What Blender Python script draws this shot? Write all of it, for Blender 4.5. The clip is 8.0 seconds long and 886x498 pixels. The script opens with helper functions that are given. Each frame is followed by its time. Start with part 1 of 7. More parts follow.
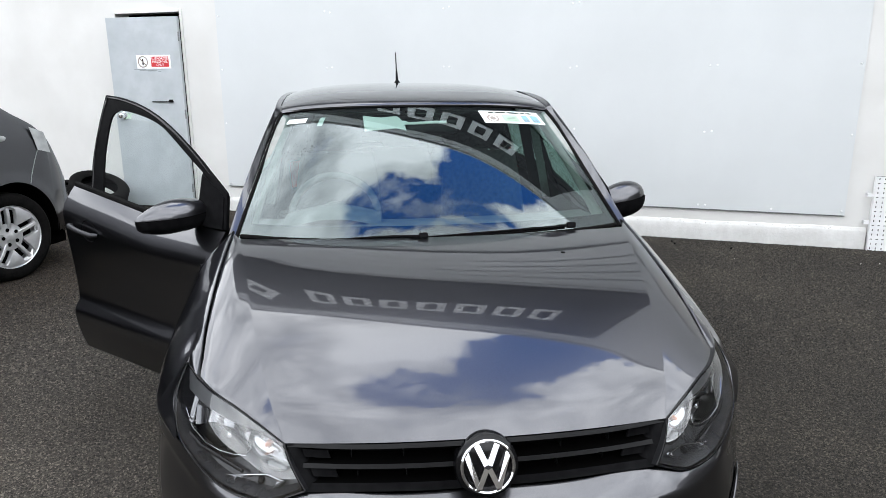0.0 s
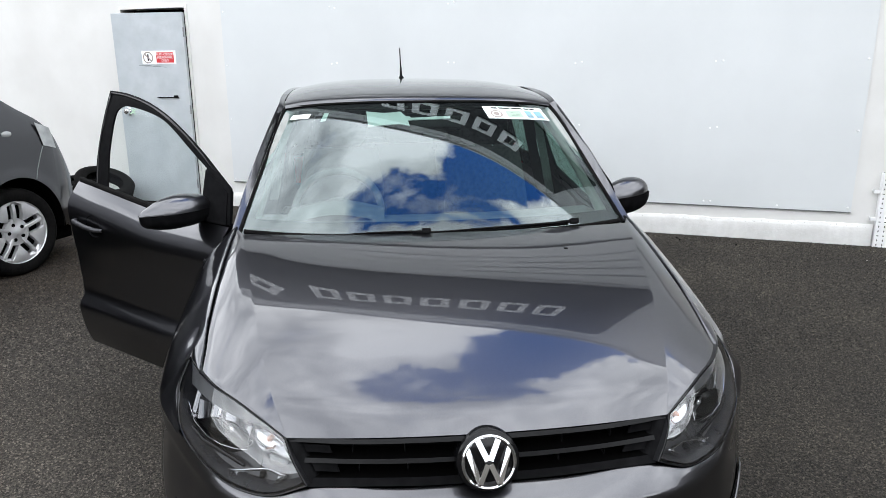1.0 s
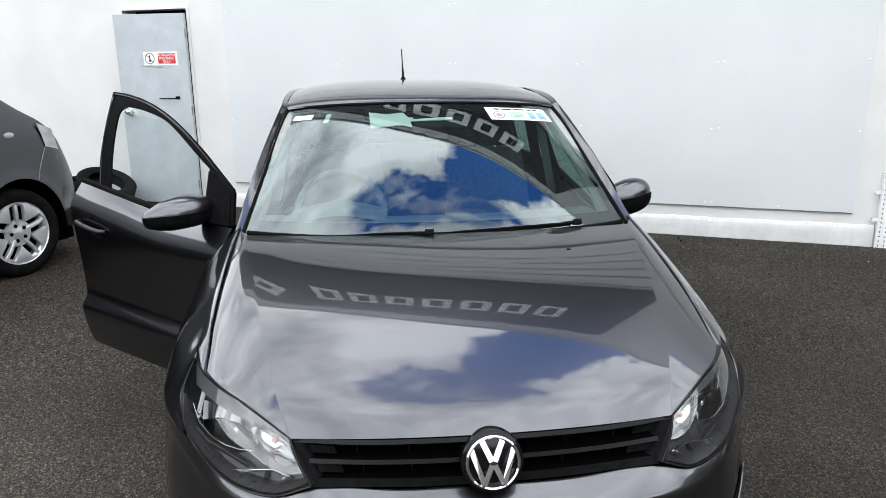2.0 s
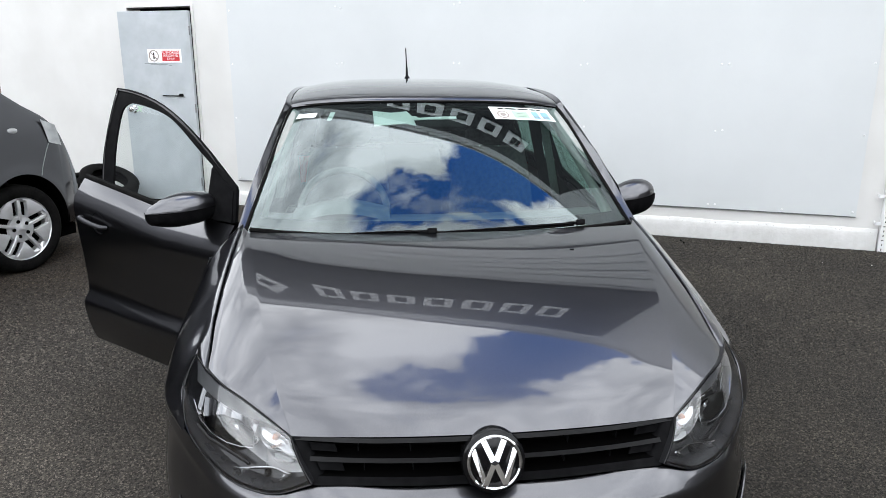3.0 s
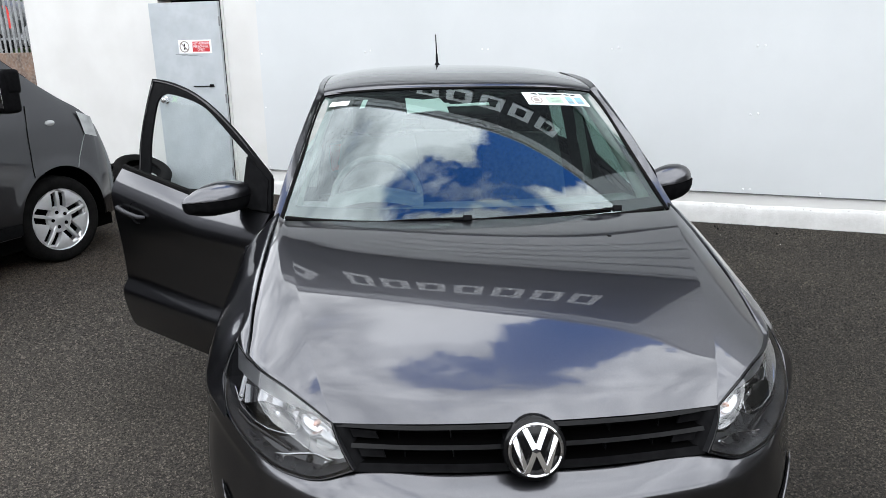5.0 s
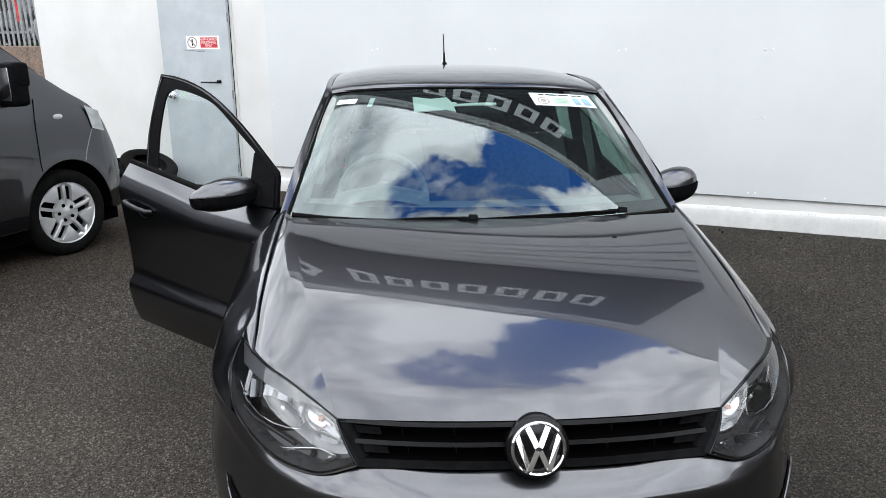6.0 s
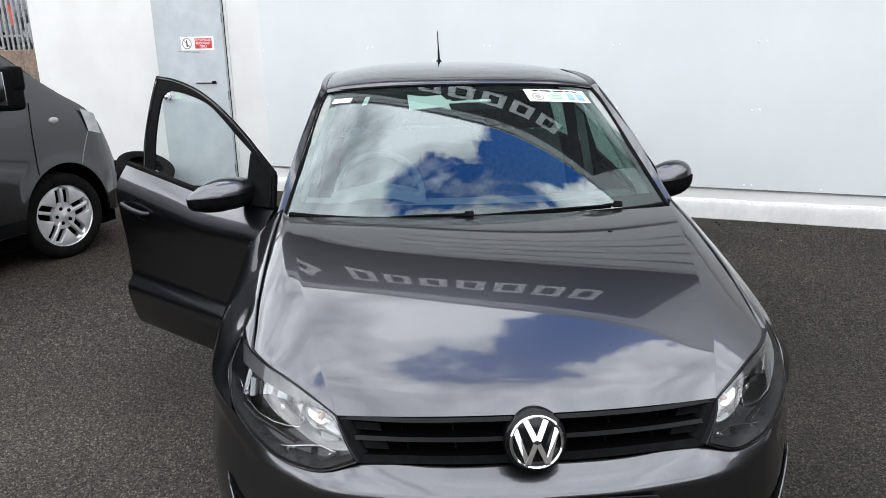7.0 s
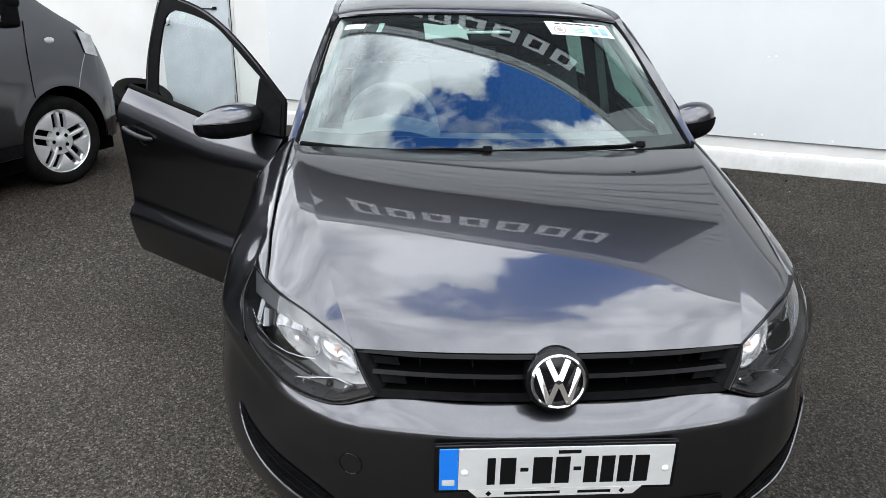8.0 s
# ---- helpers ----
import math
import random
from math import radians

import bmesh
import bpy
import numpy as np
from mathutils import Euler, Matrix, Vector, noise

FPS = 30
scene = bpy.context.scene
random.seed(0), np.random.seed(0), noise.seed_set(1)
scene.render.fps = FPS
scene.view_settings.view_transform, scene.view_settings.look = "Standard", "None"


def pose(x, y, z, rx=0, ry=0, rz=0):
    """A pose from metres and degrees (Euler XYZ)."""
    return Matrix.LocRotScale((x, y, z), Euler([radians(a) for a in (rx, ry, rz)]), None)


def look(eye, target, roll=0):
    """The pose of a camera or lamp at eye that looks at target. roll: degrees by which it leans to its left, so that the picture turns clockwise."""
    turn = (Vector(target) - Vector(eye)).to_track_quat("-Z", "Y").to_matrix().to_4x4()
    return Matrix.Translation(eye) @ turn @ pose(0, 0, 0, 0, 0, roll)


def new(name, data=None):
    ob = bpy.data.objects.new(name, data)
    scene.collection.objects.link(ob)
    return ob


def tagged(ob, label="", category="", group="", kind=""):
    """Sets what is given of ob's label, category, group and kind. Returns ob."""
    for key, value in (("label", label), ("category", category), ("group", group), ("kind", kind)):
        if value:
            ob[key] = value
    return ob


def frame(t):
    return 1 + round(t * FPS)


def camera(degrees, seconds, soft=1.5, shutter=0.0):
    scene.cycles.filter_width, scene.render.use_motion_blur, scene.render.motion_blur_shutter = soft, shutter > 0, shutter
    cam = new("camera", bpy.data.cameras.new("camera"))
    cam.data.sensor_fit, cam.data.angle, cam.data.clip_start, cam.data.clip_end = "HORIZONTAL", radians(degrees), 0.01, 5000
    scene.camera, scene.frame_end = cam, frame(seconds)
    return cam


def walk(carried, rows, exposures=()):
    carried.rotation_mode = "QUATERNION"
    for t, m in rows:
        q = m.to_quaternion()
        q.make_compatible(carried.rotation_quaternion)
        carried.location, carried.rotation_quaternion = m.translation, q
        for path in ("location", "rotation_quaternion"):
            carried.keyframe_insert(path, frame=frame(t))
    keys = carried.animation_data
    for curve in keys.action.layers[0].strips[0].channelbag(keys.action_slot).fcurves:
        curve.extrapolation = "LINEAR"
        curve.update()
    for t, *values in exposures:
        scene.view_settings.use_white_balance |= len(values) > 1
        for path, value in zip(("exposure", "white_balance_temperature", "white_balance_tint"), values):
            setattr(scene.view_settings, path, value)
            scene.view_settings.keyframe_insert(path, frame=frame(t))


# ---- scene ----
cam = camera(65.5, 8.0, 0.5)
PATH = [
    (0, (-0.257, -1.297, 1.524), (-0.026, 0.627, 1.033), -0.3),
    (0.5, (-0.251, -1.296, 1.523), (-0.022, 0.627, 1.024), -0.8),
    (1, (-0.249, -1.297, 1.522), (-0.033, 0.627, 1.02), -0.3),
    (1.5, (-0.255, -1.3, 1.526), (-0.039, 0.624, 1.025), -0.5),
    (3, (-0.26, -1.294, 1.518), (-0.051, 0.631, 1.019), 0.2),
    (3.5, (-0.271, -1.288, 1.517), (-0.091, 0.638, 1.008), -0.8),
    (4, (-0.287, -1.282, 1.514), (-0.139, 0.643, 0.99), -0.0),
    (4.5, (-0.285, -1.281, 1.514), (-0.151, 0.643, 0.983), -1.0),
    (6, (-0.295, -1.293, 1.515), (-0.174, 0.631, 0.98), 0.1),
    (6.5, (-0.293, -1.3, 1.517), (-0.174, 0.623, 0.98), -0.3),
    (7, (-0.29, -1.306, 1.518), (-0.165, 0.615, 0.975), -0.8),
    (7.5, (-0.29, -1.298, 1.514), (-0.148, 0.619, 0.961), -0.2),
    (7.7, (-0.3, -1.286, 1.498), (-0.155, 0.624, 0.921), 0.1),
    (7.8, (-0.316, -1.275, 1.487), (-0.169, 0.624, 0.879), 0.5),
    (7.9, (-0.328, -1.262, 1.481), (-0.187, 0.622, 0.823), 1.0),
    (8, (-0.352, -1.25, 1.478), (-0.216, 0.618, 0.777), 1.3),
]
walk(cam, [(t, look(eye, target, roll)) for t, eye, target, roll in PATH], ((0, 0.98, 6500, 10), (7.4, 0.98, 6500, 10), (8, 1.12, 6500, 10)))

# ---- world, sun and light ----
SUN_EL, SUN_AZ = 34.0, 20.0     # degrees; the sun stands behind the building, so the yard lies in its shade
world = bpy.data.worlds.new("sky")
scene.world = world
world.use_nodes = True
wn, wl = world.node_tree.nodes, world.node_tree.links
wn.clear()
w_out = wn.new("ShaderNodeOutputWorld")
w_bg = wn.new("ShaderNodeBackground")
w_bg.inputs["Strength"].default_value = 0.10
sky = wn.new("ShaderNodeTexSky")
sky.sky_type = 'NISHITA'
sky.sun_disc = False
sky.sun_elevation = radians(SUN_EL)
sky.sun_rotation = radians(SUN_AZ)
sky.air_density, sky.dust_density, sky.ozone_density = 1.0, 0.2, 5.0
w_tc = wn.new("ShaderNodeTexCoord")
w_map = wn.new("ShaderNodeMapping")
w_map.inputs["Location"].default_value = (0.62, 0.18, 0.35)
w_map.inputs["Scale"].default_value = (1.0, 1.0, 1.7)
w_noise = wn.new("ShaderNodeTexNoise")
w_noise.inputs["Scale"].default_value = 3.0
w_noise.inputs["Detail"].default_value = 9.0
w_noise.inputs["Roughness"].default_value = 0.66
w_noise.inputs["Distortion"].default_value = 0.25
w_ramp = wn.new("ShaderNodeValToRGB")
w_ramp.color_ramp.elements[0].position, w_ramp.color_ramp.elements[1].position = 0.38, 0.58
w_noise2 = wn.new("ShaderNodeTexNoise")
w_noise2.inputs["Scale"].default_value = 4.6
w_noise2.inputs["Detail"].default_value = 10.0
w_noise2.inputs["Roughness"].default_value = 0.62
w_cloud = wn.new("ShaderNodeValToRGB")
w_cloud.color_ramp.elements[0].position, w_cloud.color_ramp.elements[0].color = 0.36, (8.5, 9.0, 9.7, 1)
w_cloud.color_ramp.elements[1].position, w_cloud.color_ramp.elements[1].color = 0.62, (23.0, 23.8, 24.8, 1)
w_mix = wn.new("ShaderNodeMixRGB")
wl.new(w_tc.outputs["Generated"], w_map.inputs["Vector"])
wl.new(w_map.outputs["Vector"], w_noise.inputs["Vector"])
wl.new(w_map.outputs["Vector"], w_noise2.inputs["Vector"])
# a gap of blue sky high over the yard, with a few small clouds in it; the rest of the sky is covered
w_nrm = wn.new("ShaderNodeVectorMath")
w_nrm.operation = 'NORMALIZE'
wl.new(w_tc.outputs["Generated"], w_nrm.inputs[0])
w_warp = wn.new("ShaderNodeTexNoise")
w_warp.inputs["Scale"].default_value, w_warp.inputs["Detail"].default_value = 7.0, 9.0
w_warp.inputs["Roughness"].default_value = 0.62
wl.new(w_nrm.outputs["Vector"], w_warp.inputs["Vector"])
w_bend = wn.new("ShaderNodeVectorMath")
w_bend.operation = 'MULTIPLY_ADD'
w_bend.inputs[1].default_value = (0.16, 0.16, 0.0)
wl.new(w_warp.outputs["Color"], w_bend.inputs[0])
wl.new(w_nrm.outputs["Vector"], w_bend.inputs[2])


def sky_spot(x, y, rx, ry, inner, outer, v_in, v_out, total):
    """Adds to total a soft oval about the sky direction (x, y): v_in within it, v_out outside."""
    ma = wn.new("ShaderNodeVectorMath")
    ma.operation = 'MULTIPLY_ADD'
    ma.inputs[1].default_value = (1 / rx, 1 / ry, 0.0)
    ma.inputs[2].default_value = (-(x + 0.08) / rx, -(y + 0.08) / ry, 0.0)
    ln = wn.new("ShaderNodeVectorMath")
    ln.operation = 'LENGTH'
    mr = wn.new("ShaderNodeMapRange")
    mr.interpolation_type = 'SMOOTHSTEP'
    mr.inputs["From Min"].default_value, mr.inputs["From Max"].default_value = inner, outer
    mr.inputs["To Min"].default_value, mr.inputs["To Max"].default_value = v_in, v_out
    ad = wn.new("ShaderNodeMath")
    wl.new(w_bend.outputs["Vector"], ma.inputs[0])
    wl.new(ma.outputs["Vector"], ln.inputs[0])
    wl.new(ln.outputs["Value"], mr.inputs["Value"])
    wl.new(mr.outputs["Result"], ad.inputs[0])
    wl.new(total, ad.inputs[1])
    return ad.outputs["Value"]


cover = sky_spot(0.12, 0.275, 0.25, 0.115, 0.70, 1.2, -0.40, 0.0, w_noise.outputs["Fac"])
cover = sky_spot(0.33, 0.40, 0.20, 0.13, 0.65, 1.2, -0.30, 0.20, cover)
cover = sky_spot(0.41, 0.275, 0.15, 0.07, 0.45, 1.2, 0.36, 0.0, cover)
cover = sky_spot(0.09, 0.365, 0.07, 0.035, 0.3, 1.2, 0.26, 0.0, cover)
cover = sky_spot(0.17, 0.195, 0.07, 0.012, 0.3, 1.2, 0.14, 0.0, cover)
wl.new(cover, w_ramp.inputs["Fac"])
glow = sky_spot(0.02, 0.47, 0.22, 0.10, 0.3, 1.3, 0.16, -0.02, w_noise2.outputs["Fac"])
glow = sky_spot(-0.08, 0.11, 0.12, 0.06, 0.3, 1.3, 0.12, 0.0, glow)
wl.new(glow, w_cloud.inputs["Fac"])
wl.new(w_ramp.outputs["Color"], w_mix.inputs["Fac"])
w_deep = wn.new("ShaderNodeMixRGB")
w_deep.blend_type = 'MULTIPLY'
w_deep.inputs["Fac"].default_value = 1.0
w_deep.inputs["Color2"].default_value = (0.58, 1.28, 2.15, 1)
wl.new(sky.outputs["Color"], w_deep.inputs["Color1"])
wl.new(w_deep.outputs["Color"], w_mix.inputs["Color1"])
wl.new(w_cloud.outputs["Color"], w_mix.inputs["Color2"])
wl.new(w_mix.outputs["Color"], w_bg.inputs["Color"])
wl.new(w_bg.outputs["Background"], w_out.inputs["Surface"])

sun = new("sun", bpy.data.lights.new("sun", 'SUN'))
sun.data.energy, sun.data.angle, sun.data.color = 3.0, radians(0.6), (1.0, 0.95, 0.88)
sd = Vector((math.sin(radians(SUN_AZ)) * math.cos(radians(SUN_EL)), math.cos(radians(SUN_AZ)) * math.cos(radians(SUN_EL)), math.sin(radians(SUN_EL))))
sun.matrix_world = look(sd * 60, (0, 0, 0))

# ---- small tools ----


def part(name, bm, material, parent=None, label="", smooth=True, m=None):
    """Links a bmesh as one mesh object, under a thing or a part if one is given."""
    me = bpy.data.meshes.new(name)
    bm.to_mesh(me)
    bm.free()
    me.materials.append(material)
    if smooth:
        me.shade_smooth()
        me.set_sharp_from_angle(angle=radians(38))
    ob = new(name, me)
    if parent is not None:
        ob.parent = parent
    if m is not None:
        ob.matrix_basis = m
    if label:
        tagged(ob, label=label)
    return ob


def thing(name, label, category, m=None, group="", kind=""):
    ob = new(name)
    ob.empty_display_size = 0.1
    if m is not None:
        ob.matrix_basis = m
    return tagged(ob, label, category, group, kind)


def add_grid(bm, rows, closed=False, flip=False):
    vs = [[bm.verts.new(p) for p in row] for row in rows]
    n = len(vs[0])
    for i in range(len(vs) - 1):
        for j in range(n if closed else n - 1):
            k = (j + 1) % n
            q = [vs[i][j], vs[i][k], vs[i + 1][k], vs[i + 1][j]]
            if flip:
                q.reverse()
            pos = []
            for v in q:
                if all((v.co - u.co).length > 1e-7 for u in pos):
                    pos.append(v)
            if len(pos) > 2:
                try:
                    bm.faces.new(pos)
                except ValueError:
                    pass
    return vs


def sheet(rows, thick=0.0, flip=False, closed=False):
    """A surface through rows of points, given a thickness behind its front."""
    bm = bmesh.new()
    add_grid(bm, rows, closed, flip)
    bmesh.ops.remove_doubles(bm, verts=bm.verts, dist=1e-5)
    if thick:
        bm.normal_update()
        bmesh.ops.solidify(bm, geom=bm.faces[:], thickness=thick)
    bm.normal_update()
    return bm


def box(bm, x0, x1, y0, y1, z0, z1, bevel=0.0, seg=2):
    vs = [bm.verts.new((x, y, z)) for z in (z0, z1) for y in (y0, y1) for x in (x0, x1)]
    fs = [bm.faces.new([vs[i] for i in q]) for q in ((0, 2, 3, 1), (4, 5, 7, 6), (0, 1, 5, 4), (2, 6, 7, 3), (0, 4, 6, 2), (1, 3, 7, 5))]
    if bevel:
        es = list({e for f in fs for e in f.edges})
        bmesh.ops.bevel(bm, geom=es, offset=bevel, segments=seg, affect='EDGES', profile=0.5)
    return bm


def boxed(*a, **k):
    return box(bmesh.new(), *a, **k)


def spline(pts, n):
    """n points along a smooth curve through the given ones."""
    p = np.array(pts, float)
    d = np.r_[0, np.cumsum(np.maximum(np.linalg.norm(np.diff(p, axis=0), axis=1), 1e-9) ** 0.5)]
    t = np.linspace(0, d[-1], n)
    m = np.zeros_like(p)
    m[1:-1] = (p[2:] - p[:-2]) / (d[2:] - d[:-2])[:, None]
    m[0] = (p[1] - p[0]) / (d[1] - d[0])
    m[-1] = (p[-1] - p[-2]) / (d[-1] - d[-2])
    i = np.clip(np.searchsorted(d, t, side="right") - 1, 0, len(d) - 2)
    h = (d[i + 1] - d[i])[:, None]
    u = ((t - d[i])[:, None]) / h
    return (2 * u**3 - 3 * u**2 + 1) * p[i] + (u**3 - 2 * u**2 + u) * h * m[i] + (-2 * u**3 + 3 * u**2) * p[i + 1] + (u**3 - u**2) * h * m[i + 1]


def interp(x, xs, ys):
    """A smooth value at x through the points (xs, ys)."""
    xs, ys = np.array(xs, float), np.array(ys, float)
    m = np.gradient(ys, xs)
    x = min(max(x, xs[0]), xs[-1])
    i = int(min(max(np.searchsorted(xs, x, side="right") - 1, 0), len(xs) - 2))
    h = xs[i + 1] - xs[i]
    u = (x - xs[i]) / h
    return float((2 * u**3 - 3 * u**2 + 1) * ys[i] + (u**3 - 2 * u**2 + u) * h * m[i] + (-2 * u**3 + 3 * u**2) * ys[i + 1] + (u**3 - u**2) * h * m[i + 1])


def tube(bm, pts, r, seg=10, caps=True, flat=1.0, up=(0, 0, 1)):
    """A rounded bar along points; r a radius or one for each point; flat squeezes it."""
    pts = [Vector(p) for p in pts]
    rows = []
    for i, p in enumerate(pts):
        t = (pts[min(i + 1, len(pts) - 1)] - pts[max(i - 1, 0)]).normalized()
        a = t.cross(Vector(up))
        if a.length < 1e-4:
            a = t.cross(Vector((1, 0, 0)))
        a.normalize()
        b = a.cross(t).normalized()
        rr = r[i] if isinstance(r, (list, tuple)) else r
        rows.append([p + a * (rr * math.cos(k * 2 * math.pi / seg)) + b * (rr * flat * math.sin(k * 2 * math.pi / seg)) for k in range(seg)])
    vs = add_grid(bm, rows, closed=True)
    if caps:
        bm.faces.new(vs[0][::-1])
        bm.faces.new(vs[-1])
    return bm


def lathe(bm, profile, seg=48, m=None):
    """A turned shape about local y from (radius, y) pairs."""
    m = m or Matrix()
    rows = [[m @ Vector((r * math.cos(k * 2 * math.pi / seg), y, r * math.sin(k * 2 * math.pi / seg))) for k in range(seg)] for r, y in profile]
    add_grid(bm, rows, closed=True)
    bm.normal_update()
    return bm


def slab(bm, outline, y0, y1, m=None):
    """A flat plate with an outline in x and z, from y0 to y1."""
    m = m or Matrix()
    a = [bm.verts.new(m @ Vector((x, y0, z))) for x, z in outline]
    b = [bm.verts.new(m @ Vector((x, y1, z))) for x, z in outline]
    n = len(outline)
    bm.faces.new(a)
    bm.faces.new(b[::-1])
    for i in range(n):
        bm.faces.new((a[i], b[i], b[(i + 1) % n], a[(i + 1) % n]))
    bmesh.ops.recalc_face_normals(bm, faces=bm.faces[:])
    return bm


# ---- materials ----


def material(name, color, rough=0.5, metal=0.0, **more):
    mat = bpy.data.materials.new(name)
    mat.use_nodes = True
    b = mat.node_tree.nodes["Principled BSDF"]
    b.inputs["Base Color"].default_value = (*color, 1)
    b.inputs["Roughness"].default_value = rough
    b.inputs["Metallic"].default_value = metal
    for k, v in more.items():
        b.inputs[k.replace("_", " ")].default_value = v
    return mat


def vary(mat, a, b, scale, detail=6.0, lo=0.35, hi=0.65, second=None, bump=0.0, bump_scale=0.0, bump_dist=0.002, rough=None, stretch=(1, 1, 1)):
    """Two-scale variation of colour between a and b, bump and roughness, in metres of the object."""
    nt = mat.node_tree
    n, l = nt.nodes, nt.links
    bs = n["Principled BSDF"]
    tc = n.new("ShaderNodeTexCoord")
    mp = n.new("ShaderNodeMapping")
    mp.inputs["Scale"].default_value = stretch
    l.new(tc.outputs["Object"], mp.inputs["Vector"])
    n1 = n.new("ShaderNodeTexNoise")
    n1.inputs["Scale"].default_value, n1.inputs["Detail"].default_value = scale, detail
    l.new(mp.outputs["Vector"], n1.inputs["Vector"])
    r1 = n.new("ShaderNodeValToRGB")
    r1.color_ramp.elements[0].position, r1.color_ramp.elements[1].position = lo, hi
    r1.color_ramp.elements[0].color, r1.color_ramp.elements[1].color = (*a, 1), (*b, 1)
    l.new(n1.outputs["Fac"], r1.inputs["Fac"])
    out = r1.outputs["Color"]
    if second:
        s2, amount, tone = second
        n2 = n.new("ShaderNodeTexNoise")
        n2.inputs["Scale"].default_value, n2.inputs["Detail"].default_value = s2, 5.0
        l.new(mp.outputs["Vector"], n2.inputs["Vector"])
        r2 = n.new("ShaderNodeValToRGB")
        r2.color_ramp.elements[0].position, r2.color_ramp.elements[1].position = 0.45, 0.7
        r2.color_ramp.elements[0].color, r2.color_ramp.elements[1].color = (0, 0, 0, 1), (amount, amount, amount, 1)
        l.new(n2.outputs["Fac"], r2.inputs["Fac"])
        mx = n.new("ShaderNodeMixRGB")
        mx.inputs["Color2"].default_value = (*tone, 1)
        l.new(r2.outputs["Color"], mx.inputs["Fac"])
        l.new(out, mx.inputs["Color1"])
        out = mx.outputs["Color"]
    l.new(out, bs.inputs["Base Color"])
    if rough:
        mr = n.new("ShaderNodeMapRange")
        mr.inputs["To Min"].default_value, mr.inputs["To Max"].default_value = rough
        l.new(n1.outputs["Fac"], mr.inputs["Value"])
        l.new(mr.outputs["Result"], bs.inputs["Roughness"])
    if bump:
        n3 = n.new("ShaderNodeTexNoise")
        n3.inputs["Scale"].default_value, n3.inputs["Detail"].default_value = bump_scale or scale, 4.0
        l.new(mp.outputs["Vector"], n3.inputs["Vector"])
        bp = n.new("ShaderNodeBump")
        bp.inputs["Strength"].default_value, bp.inputs["Distance"].default_value = bump, bump_dist
        l.new(n3.outputs["Fac"], bp.inputs["Height"])
        l.new(bp.outputs["Normal"], bs.inputs["Normal"])
    return mat


def clear_glass(name, tint, f0=0.08, gloss=(1.0, 1.0, 1.0)):
    """Thin clear sheet: see-through with a tint, and a gloss that grows towards grazing view."""
    mat = bpy.data.materials.new(name)
    mat.use_nodes = True
    n, l = mat.node_tree.nodes, mat.node_tree.links
    n.clear()
    out = n.new("ShaderNodeOutputMaterial")
    tr = n.new("ShaderNodeBsdfTransparent")
    tr.inputs["Color"].default_value = (*tint, 1)
    gl = n.new("ShaderNodeBsdfGlossy")
    gl.inputs["Roughness"].default_value = 0.004
    gl.inputs["Color"].default_value = (*gloss, 1)
    lw = n.new("ShaderNodeLayerWeight")
    lw.inputs["Blend"].default_value = 0.5
    pw = n.new("ShaderNodeMath")
    pw.operation = 'POWER'
    pw.inputs[1].default_value = 5.0
    ma = n.new("ShaderNodeMath")
    ma.operation = 'MULTIPLY_ADD'
    ma.inputs[1].default_value, ma.inputs[2].default_value = 1.0 - f0, f0
    mx = n.new("ShaderNodeMixShader")
    l.new(lw.outputs["Facing"], pw.inputs[0])
    l.new(pw.outputs[0], ma.inputs[0])
    l.new(ma.outputs[0], mx.inputs["Fac"])
    l.new(tr.outputs["BSDF"], mx.inputs[1])
    l.new(gl.outputs["BSDF"], mx.inputs[2])
    l.new(mx.outputs["Shader"], out.inputs["Surface"])
    return mat


def car_paint(name, color, metal=1.0, rough=0.31):
    mat = material(name, color, rough, metal, Coat_Weight=1.0, Coat_Roughness=0.01, Specular_Tint=(0.3, 0.3, 0.3, 1.0), Coat_IOR=1.62)
    n, l = mat.node_tree.nodes, mat.node_tree.links
    bs = n["Principled BSDF"]
    tc = n.new("ShaderNodeTexCoord")
    vo = n.new("ShaderNodeTexVoronoi")
    vo.inputs["Scale"].default_value = 900.0
    l.new(tc.outputs["Object"], vo.inputs["Vector"])
    rp = n.new("ShaderNodeValToRGB")
    rp.color_ramp.elements[0].color = (*[c * 0.82 for c in color], 1)
    rp.color_ramp.elements[1].color = (*[c * 1.2 for c in color], 1)
    l.new(vo.outputs["Color"], rp.inputs["Fac"])
    l.new(rp.outputs["Color"], bs.inputs["Base Color"])
    ns = n.new("ShaderNodeTexNoise")
    ns.inputs["Scale"].default_value, ns.inputs["Detail"].default_value = 7.0, 4.0
    l.new(tc.outputs["Object"], ns.inputs["Vector"])
    mr = n.new("ShaderNodeMapRange")
    mr.inputs["From Min"].default_value, mr.inputs["From Max"].default_value = 0.4, 0.75
    mr.inputs["To Min"].default_value, mr.inputs["To Max"].default_value = 0.003, 0.014
    l.new(ns.outputs["Fac"], mr.inputs["Value"])
    l.new(mr.outputs["Result"], bs.inputs["Coat Roughness"])
    return mat


